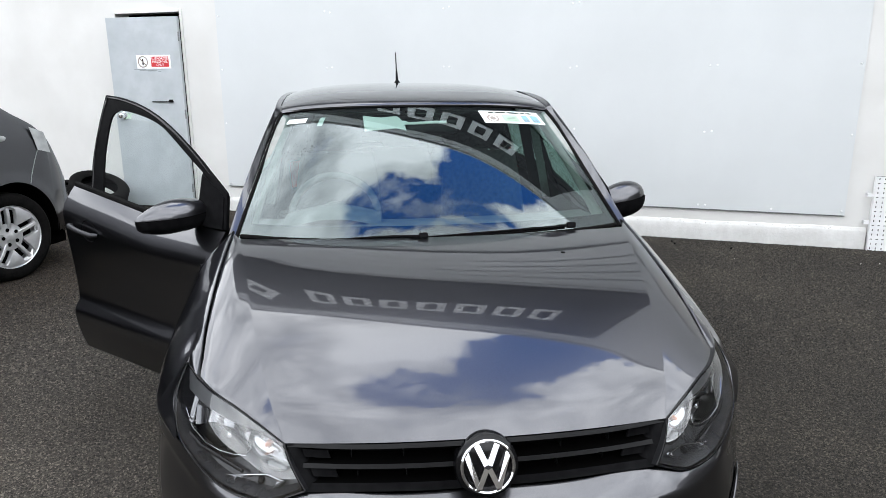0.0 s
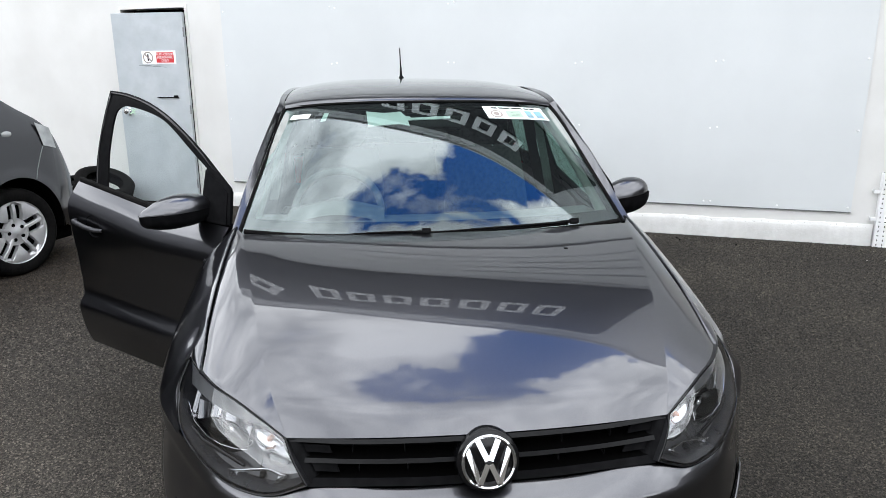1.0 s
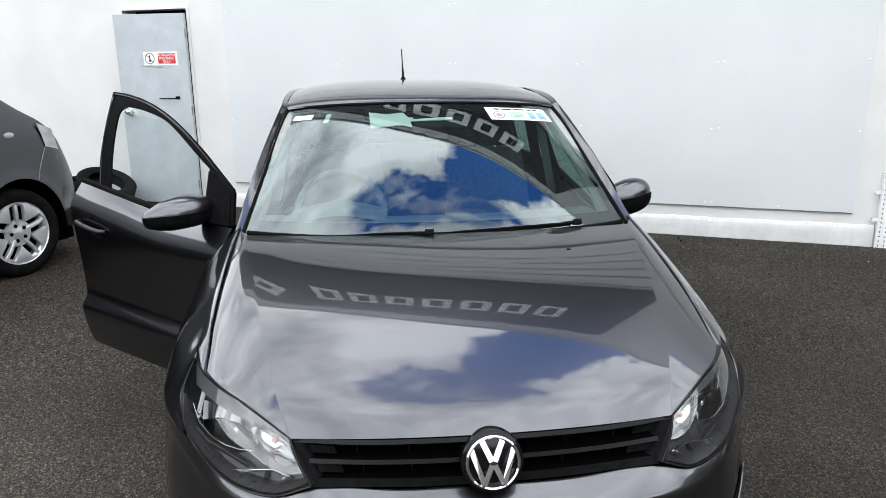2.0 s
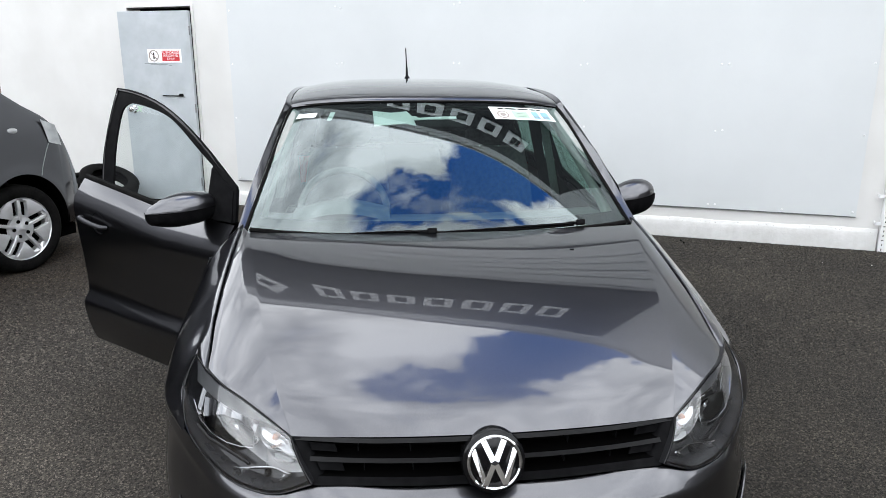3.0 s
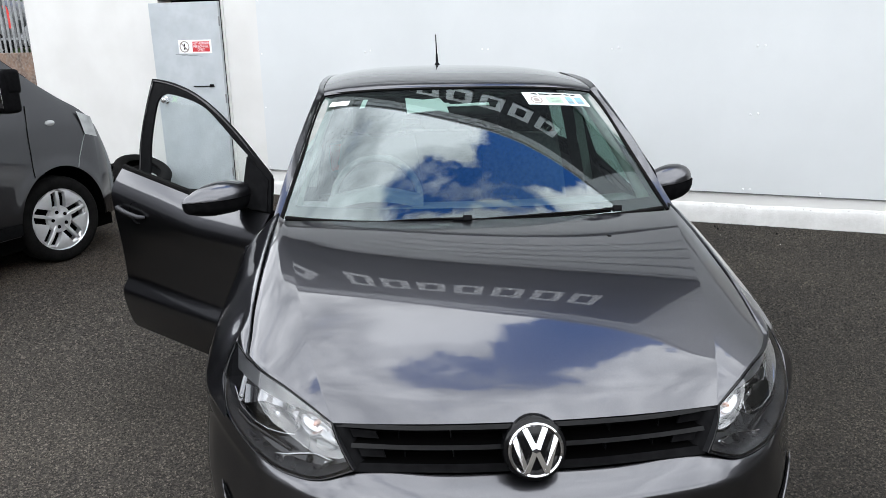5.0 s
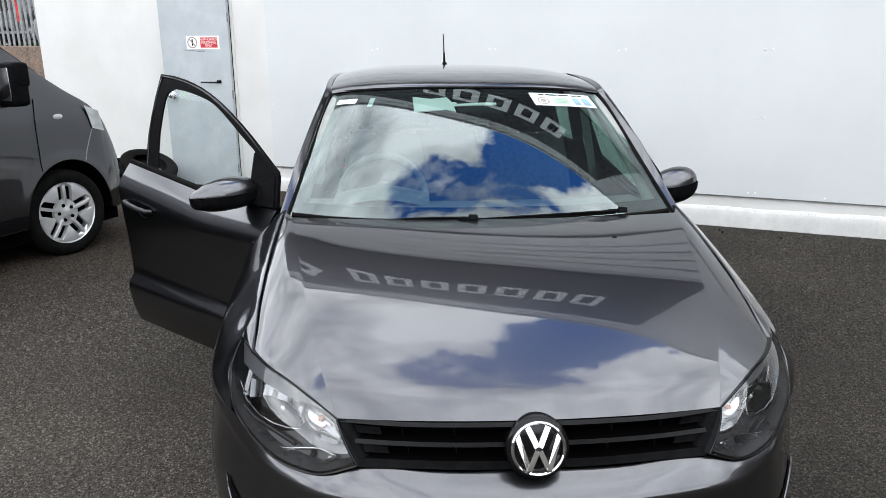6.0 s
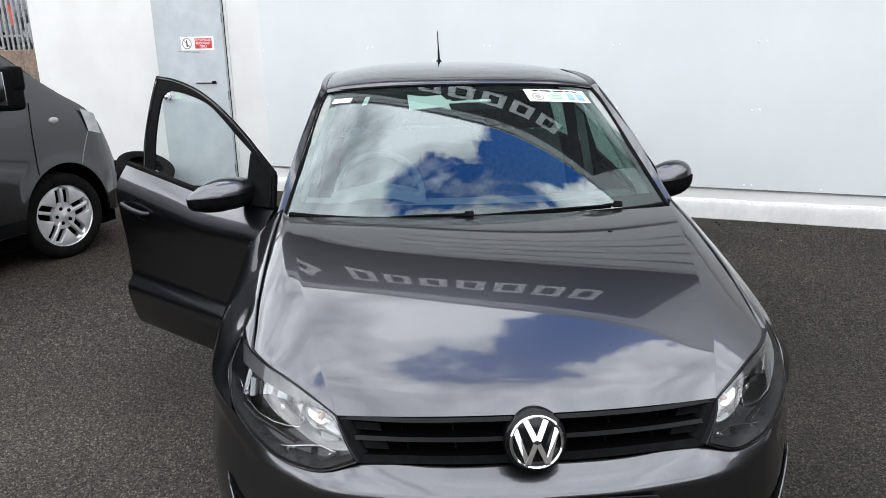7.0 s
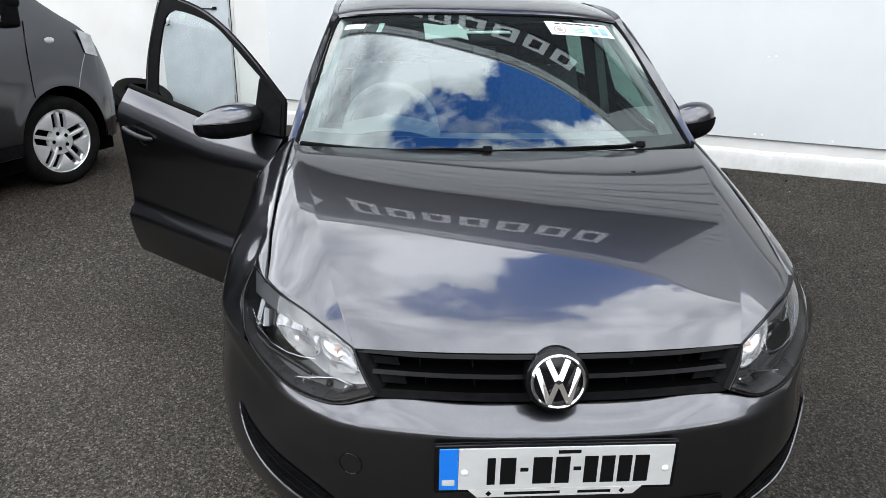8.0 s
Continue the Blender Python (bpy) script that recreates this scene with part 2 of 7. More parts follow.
PAINT = car_paint("grey metallic paint", (0.072, 0.072, 0.079))
HANDLE = material("satin grey paint", (0.05, 0.05, 0.055), 0.5, 0.7)
VAN_PAINT = car_paint("mid grey metallic paint", (0.052, 0.052, 0.058))
DARK_PAINT = car_paint("dark grey paint", (0.02, 0.021, 0.023), 0.2, 0.4)
SILVER_PAINT = car_paint("silver grey paint", (0.22, 0.225, 0.23), 0.6, 0.4)
TAIL_RED = material("red lamp lens", (0.55, 0.02, 0.015), 0.2)
TRIM = vary(material("black plastic", (0.005, 0.005, 0.0055), 0.55), (0.003, 0.003, 0.0034), (0.006, 0.006, 0.0065), 40, bump=0.15, bump_scale=900, bump_dist=0.0004)
GLOSS_BLACK = material("gloss black", (0.004, 0.004, 0.0045), 0.12)
PALE_LENS = vary(material("pale lamp lens", (0.42, 0.43, 0.43), 0.15, 0.0, Coat_Weight=0.6), (0.30, 0.31, 0.31), (0.46, 0.47, 0.47), 9)
RUBBER = vary(material("rubber", (0.02, 0.02, 0.02), 0.75), (0.004, 0.004, 0.004), (0.008, 0.0078, 0.0075), 14, second=(60, 0.3, (0.015, 0.0143, 0.0137)), bump=0.2, bump_scale=300, bump_dist=0.0006)
CHROME = material("chrome", (0.78, 0.78, 0.79), 0.06, 1.0)
REFLECTOR = material("bright reflector", (0.50, 0.50, 0.51), 0.13, 1.0)
SMOKE = material("grey reflector", (0.14, 0.143, 0.14), 0.12, 1.0)
LAMP_DARK = material("lamp housing", (0.012, 0.012, 0.013), 0.35)
LAMP_GREY = vary(material("grey lamp bezel", (0.10, 0.10, 0.105), 0.25), (0.020, 0.020, 0.0215), (0.030, 0.030, 0.032), 30)
FACET = material("faceted reflector", (0.22, 0.22, 0.225), 0.12, 1.0)
LAMP_SILVER = vary(material("satin silver lamp panel", (0.3, 0.3, 0.31), 0.3, 0.2), (0.11, 0.11, 0.115), (0.14, 0.14, 0.145), 20)
AMBER = material("amber bulb", (0.50, 0.22, 0.12), 0.25)
ALLOY = vary(material("silver alloy", (0.62, 0.62, 0.64), 0.40, 0.6), (0.56, 0.56, 0.57), (0.64, 0.64, 0.65), 9, second=(30, 0.2, (0.4, 0.38, 0.36)))
SCREEN = clear_glass("windscreen glass", (0.48, 0.585, 0.55), 0.135, (0.87, 0.96, 0.97))
SIDE_GLASS = clear_glass("green tinted glass", (0.42, 0.60, 0.54))
DARK_GLASS = clear_glass("dark tinted glass", (0.018, 0.022, 0.021), 0.05)
CLEAR_PANE = clear_glass("clear pale green glass", (0.90, 0.94, 0.93), 0.015)
LENS = clear_glass("clear lamp lens", (0.93, 0.94, 0.95), 0.105)
CABIN = vary(material("dark cabin plastic", (0.02, 0.02, 0.021), 0.6), (0.008, 0.008, 0.0085), (0.014, 0.014, 0.015), 30, bump=0.2, bump_scale=500, bump_dist=0.0005)
DASH = vary(material("grey dashboard plastic", (0.05, 0.05, 0.052), 0.6), (0.15, 0.15, 0.155), (0.19, 0.19, 0.195), 30, bump=0.2, bump_scale=500, bump_dist=0.0005)
CABIN_LIGHT = vary(material("pale cabin lining", (0.27, 0.28, 0.265), 0.85), (0.25, 0.26, 0.245), (0.30, 0.31, 0.295), 25, bump=0.1, bump_scale=600, bump_dist=0.0005)
CLOTH = vary(material("grey seat cloth", (0.05, 0.05, 0.055), 0.9), (0.02, 0.02, 0.023), (0.040, 0.040, 0.044), 60, bump=0.3, bump_scale=700, bump_dist=0.0008)
BELT = vary(material("grey belt webbing", (0.12, 0.13, 0.125), 0.8), (0.10, 0.11, 0.105), (0.15, 0.16, 0.155), 120)
SEAT = vary(material("light grey seat cloth", (0.08, 0.08, 0.085), 0.9), (0.06, 0.061, 0.064), (0.09, 0.091, 0.095), 60, bump=0.3, bump_scale=700, bump_dist=0.0008)
PAPER = vary(material("white paper", (0.62, 0.68, 0.65), 0.6), (0.76, 0.82, 0.79), (0.82, 0.87, 0.84), 12)
NOTE = vary(material("bright paper", (0.9, 0.92, 0.91), 0.6), (0.90, 0.92, 0.91), (0.95, 0.97, 0.96), 12)
PLATE_WHITE = vary(material("plate white", (0.64, 0.64, 0.62), 0.35), (0.46, 0.46, 0.45), (0.50, 0.50, 0.49), 20)
PLATE_BLUE = material("plate blue", (0.01, 0.16, 0.62), 0.35)
INK = material("black print", (0.006, 0.006, 0.006), 0.5)
INK_GREY = material("grey print", (0.2, 0.22, 0.22), 0.5)
INK_BLUE = material("blue print", (0.20, 0.38, 0.48), 0.5)
INK_GREEN = material("green print", (0.36, 0.54, 0.38), 0.5)
INK_BROWN = material("brown print", (0.27, 0.23, 0.21), 0.5)
SIGN_RED = material("sign red", (0.55, 0.025, 0.03), 0.4)
SIGN_WHITE = material("sign white", (0.82, 0.82, 0.82), 0.4)
WALL_WHITE = vary(material("white painted render", (0.73, 0.72, 0.69), 0.75), (0.60, 0.592, 0.572), (0.655, 0.648, 0.63), 1.6, second=(7, 0.25, (0.61, 0.60, 0.575)), bump=0.25, bump_scale=90, bump_dist=0.002)
PLINTH_WHITE = vary(material("chipped white paint", (0.8, 0.8, 0.78), 0.7), (0.57, 0.565, 0.55), (0.64, 0.635, 0.62), 5, second=(22, 0.3, (0.50, 0.49, 0.46)), bump=0.5, bump_scale=45, bump_dist=0.005)
PANEL = vary(material("pale grey painted board", (0.64, 0.655, 0.675), 0.42), (0.562, 0.580, 0.584), (0.602, 0.620, 0.624), 0.8, second=(5, 0.2, (0.550, 0.568, 0.572)), bump=0.06, bump_scale=14, bump_dist=0.003)
DOOR_STEEL = vary(material("grey painted steel", (0.42, 0.45, 0.47), 0.42), (0.385, 0.415, 0.435), (0.455, 0.485, 0.505), 3.0, second=(9, 0.35, (0.33, 0.35, 0.36)), bump=0.08, bump_scale=12, bump_dist=0.003)
CLADDING = vary(material("pale grey coated steel", (0.5, 0.51, 0.52), 0.45), (0.55, 0.56, 0.57), (0.61, 0.62, 0.63), 1.5, stretch=(0.3, 1, 1))
BOARD = vary(material("dark grey fascia", (0.05, 0.052, 0.06), 0.5), (0.024, 0.0245, 0.0285), (0.031, 0.0315, 0.036), 1.0)
LETTER = material("pale sign shapes", (0.78, 0.79, 0.80), 0.35)
GALV = vary(material("galvanised steel", (0.42, 0.43, 0.44), 0.45, 0.6), (0.16, 0.165, 0.17), (0.24, 0.245, 0.25), 16)
WHITE_METAL = vary(material("white coated steel", (0.78, 0.78, 0.78), 0.4), (0.74, 0.74, 0.74), (0.82, 0.82, 0.82), 10)
BROWN = vary(material("rusty brown wall", (0.16, 0.1, 0.075), 0.9), (0.10, 0.07, 0.055), (0.22, 0.14, 0.10), 4, second=(15, 0.6, (0.28, 0.25, 0.22)), bump=0.5, bump_scale=25, bump_dist=0.01)
CONCRETE = vary(material("grey concrete blocks", (0.16, 0.155, 0.145), 0.85), (0.06, 0.058, 0.056), (0.10, 0.096, 0.09), 0.9, second=(6, 0.4, (0.05, 0.049, 0.046)), bump=0.3, bump_scale=30, bump_dist=0.004)
# near black without gloss, put where openings and undersides lie in shade
SHADE_BLACK = material("shade black", (0.002, 0.002, 0.002), 0.95)
ROOF_FELT = vary(material("grey roof sheet", (0.2, 0.2, 0.2), 0.8), (0.16, 0.16, 0.16), (0.24, 0.24, 0.24), 2)
LEAF = vary(material("dark leaves", (0.05, 0.09, 0.03), 0.7), (0.03, 0.06, 0.02), (0.08, 0.13, 0.045), 8)
MORTAR = vary(material("grey mortar", (0.16, 0.15, 0.14), 0.9), (0.20, 0.19, 0.18), (0.36, 0.35, 0.33), 80)
STONE = vary(material("pale stone chip", (0.4, 0.38, 0.35), 0.8), (0.3, 0.29, 0.27), (0.5, 0.48, 0.45), 60)


def asphalt(name="asphalt", stones=False):
    """Chipped asphalt; with stones, the loose-edged chips that stand proud of it, each of its own tone."""
    mat = material(name, (0.05, 0.048, 0.045), 0.85, Specular_IOR_Level=0.25)
    n, l = mat.node_tree.nodes, mat.node_tree.links
    bs = n["Principled BSDF"]
    tc = n.new("ShaderNodeTexCoord")
    v = n.new("ShaderNodeTexVoronoi")
    v.inputs["Scale"].default_value = 118.0
    l.new(tc.outputs["Object"], v.inputs["Vector"])
    r = n.new("ShaderNodeValToRGB")
    r.color_ramp.elements[0].position, r.color_ramp.elements[0].color = 0.0, (0.040, 0.0376, 0.0346, 1)
    r.color_ramp.elements[1].position, r.color_ramp.elements[1].color = 1.0, (0.078, 0.0736, 0.068, 1)
    e = r.color_ramp.elements.new(0.6)
    e.color = (0.058, 0.0546, 0.0502, 1)
    ve = n.new("ShaderNodeTexVoronoi")
    ve.feature = 'DISTANCE_TO_EDGE'
    ve.inputs["Scale"].default_value = 118.0
    l.new(tc.outputs["Object"], ve.inputs["Vector"])
    re = n.new("ShaderNodeValToRGB")
    re.color_ramp.elements[0].position, re.color_ramp.elements[0].color = 0.01, (0.66, 0.66, 0.66, 1)
    re.color_ramp.elements[1].position, re.color_ramp.elements[1].color = 0.13, (1.08, 1.08, 1.08, 1)
    l.new(ve.outputs["Distance"], re.inputs["Fac"])
    sep = n.new("ShaderNodeSeparateColor")
    l.new(v.outputs["Color"], sep.inputs["Color"])
    l.new(sep.outputs["Red"], r.inputs["Fac"])
    nz = n.new("ShaderNodeTexNoise")
    nz.inputs["Scale"].default_value, nz.inputs["Detail"].default_value = 1.3, 6.0
    l.new(tc.outputs["Object"], nz.inputs["Vector"])
    r2 = n.new("ShaderNodeValToRGB")
    r2.color_ramp.elements[0].position, r2.color_ramp.elements[0].color = 0.35, (0.80, 0.79, 0.78, 1)
    r2.color_ramp.elements[1].position, r2.color_ramp.elements[1].color = 0.68, (1.15, 1.13, 1.08, 1)
    l.new(nz.outputs["Fac"], r2.inputs["Fac"])
    mu = n.new("ShaderNodeMixRGB")
    mu.blend_type = 'MULTIPLY'
    mu.inputs["Fac"].default_value = 1.0
    l.new(r.outputs["Color"], mu.inputs["Color1"])
    l.new(r2.outputs["Color"], mu.inputs["Color2"])
    nf = n.new("ShaderNodeTexNoise")
    nf.inputs["Scale"].default_value, nf.inputs["Detail"].default_value = 62.0, 4.0
    l.new(tc.outputs["Object"], nf.inputs["Vector"])
    rf = n.new("ShaderNodeValToRGB")
    rf.color_ramp.elements[0].position, rf.color_ramp.elements[0].color = 0.41, (0.34, 0.34, 0.34, 1)
    rf.color_ramp.elements[1].position, rf.color_ramp.elements[1].color = 0.58, (1.40, 1.39, 1.37, 1)
    l.new(nf.outputs["Fac"], rf.inputs["Fac"])
    mf = n.new("ShaderNodeMixRGB")
    mf.blend_type = 'MULTIPLY'
    mf.inputs["Fac"].default_value = 1.0
    l.new(mu.outputs["Color"], mf.inputs["Color1"])
    l.new(rf.outputs["Color"], mf.inputs["Color2"])
    me_ = n.new("ShaderNodeMixRGB")
    me_.blend_type = 'MULTIPLY'
    me_.inputs["Fac"].default_value = 1.0
    l.new(mf.outputs["Color"], me_.inputs["Color1"])
    l.new(re.outputs["Color"], me_.inputs["Color2"])
    ns = n.new("ShaderNodeTexNoise")
    ns.inputs["Scale"].default_value, ns.inputs["Detail"].default_value = 150.0, 3.0
    l.new(tc.outputs["Object"], ns.inputs["Vector"])
    rs = n.new("ShaderNodeValToRGB")
    rs.color_ramp.elements[0].position, rs.color_ramp.elements[0].color = 0.38, (0.42, 0.42, 0.42, 1)
    rs.color_ramp.elements[1].position, rs.color_ramp.elements[1].color = 0.64, (1.42, 1.41, 1.39, 1)
    l.new(ns.outputs["Fac"], rs.inputs["Fac"])
    ms = n.new("ShaderNodeMixRGB")
    ms.blend_type = 'MULTIPLY'
    ms.inputs["Fac"].default_value = 1.0
    l.new(me_.outputs["Color"], ms.inputs["Color1"])
    l.new(rs.outputs["Color"], ms.inputs["Color2"])
    # uneven light put into colour: paler left, darker right, ragged join under the car
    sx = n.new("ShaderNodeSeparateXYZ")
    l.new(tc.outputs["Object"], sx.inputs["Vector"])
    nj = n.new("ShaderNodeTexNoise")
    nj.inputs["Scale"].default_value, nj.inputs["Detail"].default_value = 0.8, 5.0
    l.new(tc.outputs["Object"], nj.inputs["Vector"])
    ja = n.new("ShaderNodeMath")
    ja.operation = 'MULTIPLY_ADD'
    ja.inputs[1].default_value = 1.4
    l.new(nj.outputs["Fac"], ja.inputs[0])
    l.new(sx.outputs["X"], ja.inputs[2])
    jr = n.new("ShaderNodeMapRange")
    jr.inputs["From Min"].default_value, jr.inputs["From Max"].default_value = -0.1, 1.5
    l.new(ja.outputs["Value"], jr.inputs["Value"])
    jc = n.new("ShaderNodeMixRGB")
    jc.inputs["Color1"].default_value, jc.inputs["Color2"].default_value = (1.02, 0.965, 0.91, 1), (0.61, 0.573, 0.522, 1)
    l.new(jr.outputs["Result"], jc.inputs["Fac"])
    # brown trodden dirt where the van and the tyres stand, ragged edged, plus shade painted in
    da = n.new("ShaderNodeVectorMath")
    da.operation = 'DOT_PRODUCT'
    da.inputs[1].default_value = (-0.62, 0.78, 0.0)
    l.new(tc.outputs["Object"], da.inputs[0])
    db = n.new("ShaderNodeMath")
    db.operation = 'MULTIPLY_ADD'
    db.inputs[1].default_value = 1.8
    l.new(nz.outputs["Fac"], db.inputs[0])
    l.new(da.outputs["Value"], db.inputs[2])
    dr = n.new("ShaderNodeMapRange")
    dr.interpolation_type = 'SMOOTHSTEP'
    dr.inputs["From Min"].default_value, dr.inputs["From Max"].default_value = 4.0, 6.2
    l.new(db.outputs["Value"], dr.inputs["Value"])
    dm = n.new("ShaderNodeMixRGB")
    dm.inputs["Color2"].default_value = (0.56, 0.47, 0.39, 1)
    l.new(dr.outputs["Result"], dm.inputs["Fac"])
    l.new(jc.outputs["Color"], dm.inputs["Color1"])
    jm = n.new("ShaderNodeMixRGB")
    jm.blend_type = 'MULTIPLY'
    jm.inputs["Fac"].default_value = 1.0
    l.new(ms.outputs["Color"], jm.inputs["Color1"])
    if stones:
        ge = n.new("ShaderNodeNewGeometry")
        rr = n.new("ShaderNodeValToRGB")
        rr.color_ramp.elements[0].position, rr.color_ramp.elements[0].color = 0.0, (0.013, 0.0122, 0.0112, 1)
        rr.color_ramp.elements[1].position, rr.color_ramp.elements[1].color = 1.0, (0.15, 0.141, 0.131, 1)
        rr.color_ramp.elements.new(0.72).color = (0.060, 0.0565, 0.0523, 1)
        l.new(ge.outputs["Random Per Island"], rr.inputs["Fac"])
        l.new(rr.outputs["Color"], mu.inputs["Color1"])
        l.new(mu.outputs["Color"], jm.inputs["Color1"])
        l.new(dm.outputs["Color"], jm.inputs["Color2"])
        l.new(jm.outputs["Color"], bs.inputs["Base Color"])
        return mat
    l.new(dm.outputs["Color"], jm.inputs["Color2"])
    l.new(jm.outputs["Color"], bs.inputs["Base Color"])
    bp = n.new("ShaderNodeBump")
    bp.inputs["Strength"].default_value, bp.inputs["Distance"].default_value = 1.0, 0.006
    l.new(ns.outputs["Fac"], bp.inputs["Height"])
    l.new(bp.outputs["Normal"], bs.inputs["Normal"])
    return mat


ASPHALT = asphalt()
ASPHALT_CHIP = asphalt("asphalt chips", True)
GRILLE = vary(material("satin black plastic", (0.014, 0.014, 0.015), 0.5), (0.004, 0.004, 0.0044), (0.007, 0.007, 0.0075), 40, bump=0.15, bump_scale=900, bump_dist=0.0004)
for m_ in (GRILLE, BOARD):
    m_.node_tree.nodes["Principled BSDF"].inputs["Specular IOR Level"].default_value = 0.15
for m_ in (TRIM, RUBBER, CABIN, CLOTH, SHADE_BLACK, INK):
    m_.node_tree.nodes["Principled BSDF"].inputs["Specular IOR Level"].default_value = 0.03
SHADE_BLACK.node_tree.nodes["Principled BSDF"].inputs["Specular IOR Level"].default_value = 0.0
GLOSS_BLACK.node_tree.nodes["Principled BSDF"].inputs["Specular IOR Level"].default_value = 0.25
LAMP_DARK.node_tree.nodes["Principled BSDF"].inputs["Specular IOR Level"].default_value = 0.1

# ---- ground ----
bm = bmesh.new()
R = 400.0
add_grid(bm, [[(x, y, 0) for x in (-R, R)] for y in (-R, R)], flip=True)
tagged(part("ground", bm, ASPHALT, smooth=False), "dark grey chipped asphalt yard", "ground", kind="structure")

# chips of stone that stand out of the asphalt, close together: (x0, x1, y0, y1, spacing)
rg = np.random.default_rng(5)
beds = []
for x0, x1, y0, y1, gap_ in ((0.80, 2.7, -0.2, 2.0, 0.009), (0.72, 4.6, 2.0, 5.2, 0.0135), (-2.7, -0.80, -0.2, 2.2, 0.009), (-5.2, -0.85, 2.2, 6.3, 0.0135)):
    gx, gy = np.meshgrid(np.arange(x0, x1, gap_), np.arange(y0, y1, gap_))
    at = np.stack([gx.ravel(), gy.ravel()], 1) + rg.uniform(-0.5, 0.5, (gx.size, 2)) * gap_
    off = -0.416 * (at[:, 0] - 2.413) - 0.9094 * (at[:, 1] - 4.965)
    at = at[(off > 0.04) & (at[:, 0] > -0.5 - 0.62 * (at[:, 1] + 1.3)) & (rg.random(len(at)) < 0.85)]
    beds.append(np.column_stack([at, np.full(len(at), gap_)]))
bed = np.concatenate(beds)
turn = rg.uniform(0, 2 * math.pi, len(bed))
size = bed[:, 2] * rg.uniform(0.35, 0.70, len(bed))
corner = []
for k in range(4):
    a = turn + k * math.pi / 2 + rg.uniform(-0.4, 0.4, len(bed))
    r = size * rg.uniform(0.75, 1.2, len(bed))
    corner.append(np.stack([bed[:, 0] + r * np.cos(a), bed[:, 1] + r * np.sin(a), np.full(len(bed), -0.0005)], 1))
tip = rg.uniform(-0.3, 0.3, (2, len(bed))) * size
corner.append(np.stack([bed[:, 0] + tip[0], bed[:, 1] + tip[1], size * rg.uniform(0.5, 1.15, len(bed))], 1))
verts = np.stack(corner, 1).reshape(-1, 3)
faces = (np.array([(0, 1, 4), (1, 2, 4), (2, 3, 4), (3, 0, 4)])[None] + 5 * np.arange(len(bed))[:, None, None]).reshape(-1)
me = bpy.data.meshes.new("asphalt_chips")
me.vertices.add(len(verts))
me.vertices.foreach_set("co", verts.ravel())
me.loops.add(len(faces))
me.loops.foreach_set("vertex_index", faces.astype(np.int32))
me.polygons.add(len(faces) // 3)
me.polygons.foreach_set("loop_start", np.arange(0, len(faces), 3, dtype=np.int32))
me.update(calc_edges=True)
me.materials.append(ASPHALT_CHIP)
tagged(new("asphalt_chips", me), "dark stone chips standing out of the asphalt", "gravel", kind="stuff")

# loose chips by the foot of the wall
chips = bmesh.new()
for _ in range(9):
    s, o = random.uniform(-0.5, 2.2), random.uniform(0.1, 0.75)
    p = Vector((2.413 + 0.9094 * s - 0.416 * o, 4.965 - 0.416 * s - 0.9094 * o, 0))
    r = random.choice((0.003, 0.004, 0.005, 0.007))
    bmesh.ops.create_icosphere(chips, subdivisions=1, radius=r, matrix=Matrix.LocRotScale(p + Vector((0, 0, r * 0.5)), Euler((random.random() * 3, random.random() * 3, 0)), (1, 0.7, 0.6)))
dark_chips = bmesh.new()
for _ in range(6):
    s, o = random.uniform(-0.9, 1.2), random.uniform(0.05, 0.6)
    bmesh.ops.create_icosphere(dark_chips, subdivisions=1, radius=0.014, matrix=Matrix.LocRotScale((2.413 + 0.9094 * s - 0.416 * o, 4.965 - 0.416 * s - 0.9094 * o, 0.006), Euler((random.random() * 3, random.random() * 3, 0)), (1, 0.7, 0.6)))
tagged(part("stone_chips", chips, STONE, smooth=False), "small pale stone chips on the asphalt", "gravel", kind="stuff")

tagged(part("tar_crumbs", dark_chips, RUBBER, smooth=False), "black crumbs of tar on the asphalt", "gravel", kind="stuff")

# ---- building: x runs along the wall, y goes into it ----
WALL = Matrix.Translation((2.413, 4.965, 0)) @ pose(0, 0, 0, 0, 0, -24.58)
S0, S1, WH, TOP = -8.07, 9.0, 3.75, 8.55
D0, D1, DH = -5.975, -5.03, 2.25

bm = bmesh.new()
for a, b, z0, z1 in ((S0, D0, 0, WH), (D1, S1, 0, WH), (D0, D1, DH, WH)):
    box(bm, a, b, 0.0, 0.25, z0, z1)
wall = tagged(part("wall_front", bm, WALL_WHITE, smooth=False, m=WALL), "white painted rendered wall of a garage", "wall", kind="structure")
bm = boxed(S0, S0 + 0.25, 0.25, 9.0, 0, TOP)
tagged(part("wall_side", bm, WALL_WHITE, smooth=False, m=WALL), "white painted rendered side wall", "wall", kind="structure")
bm = boxed(S1 - 0.25, S1, 0.25, 9.0, 0, TOP)
tagged(part("wall_far", bm, WALL_WHITE, smooth=False, m=WALL), "white painted rendered side wall", "wall", kind="structure")
bm = boxed(S0, S1, 9.0, 9.25, 0, TOP)
tagged(part("wall_back", bm, WALL_WHITE, smooth=False, m=WALL), "white painted rendered back wall", "wall", kind="structure")
bm = boxed(S0 + 0.25, S1 - 0.25, 0.25, 9.0, TOP - 0.2, TOP - 0.05)
tagged(part("roof", bm, ROOF_FELT, smooth=False, m=WALL), "grey flat roof behind a parapet", "roof", kind="structure")

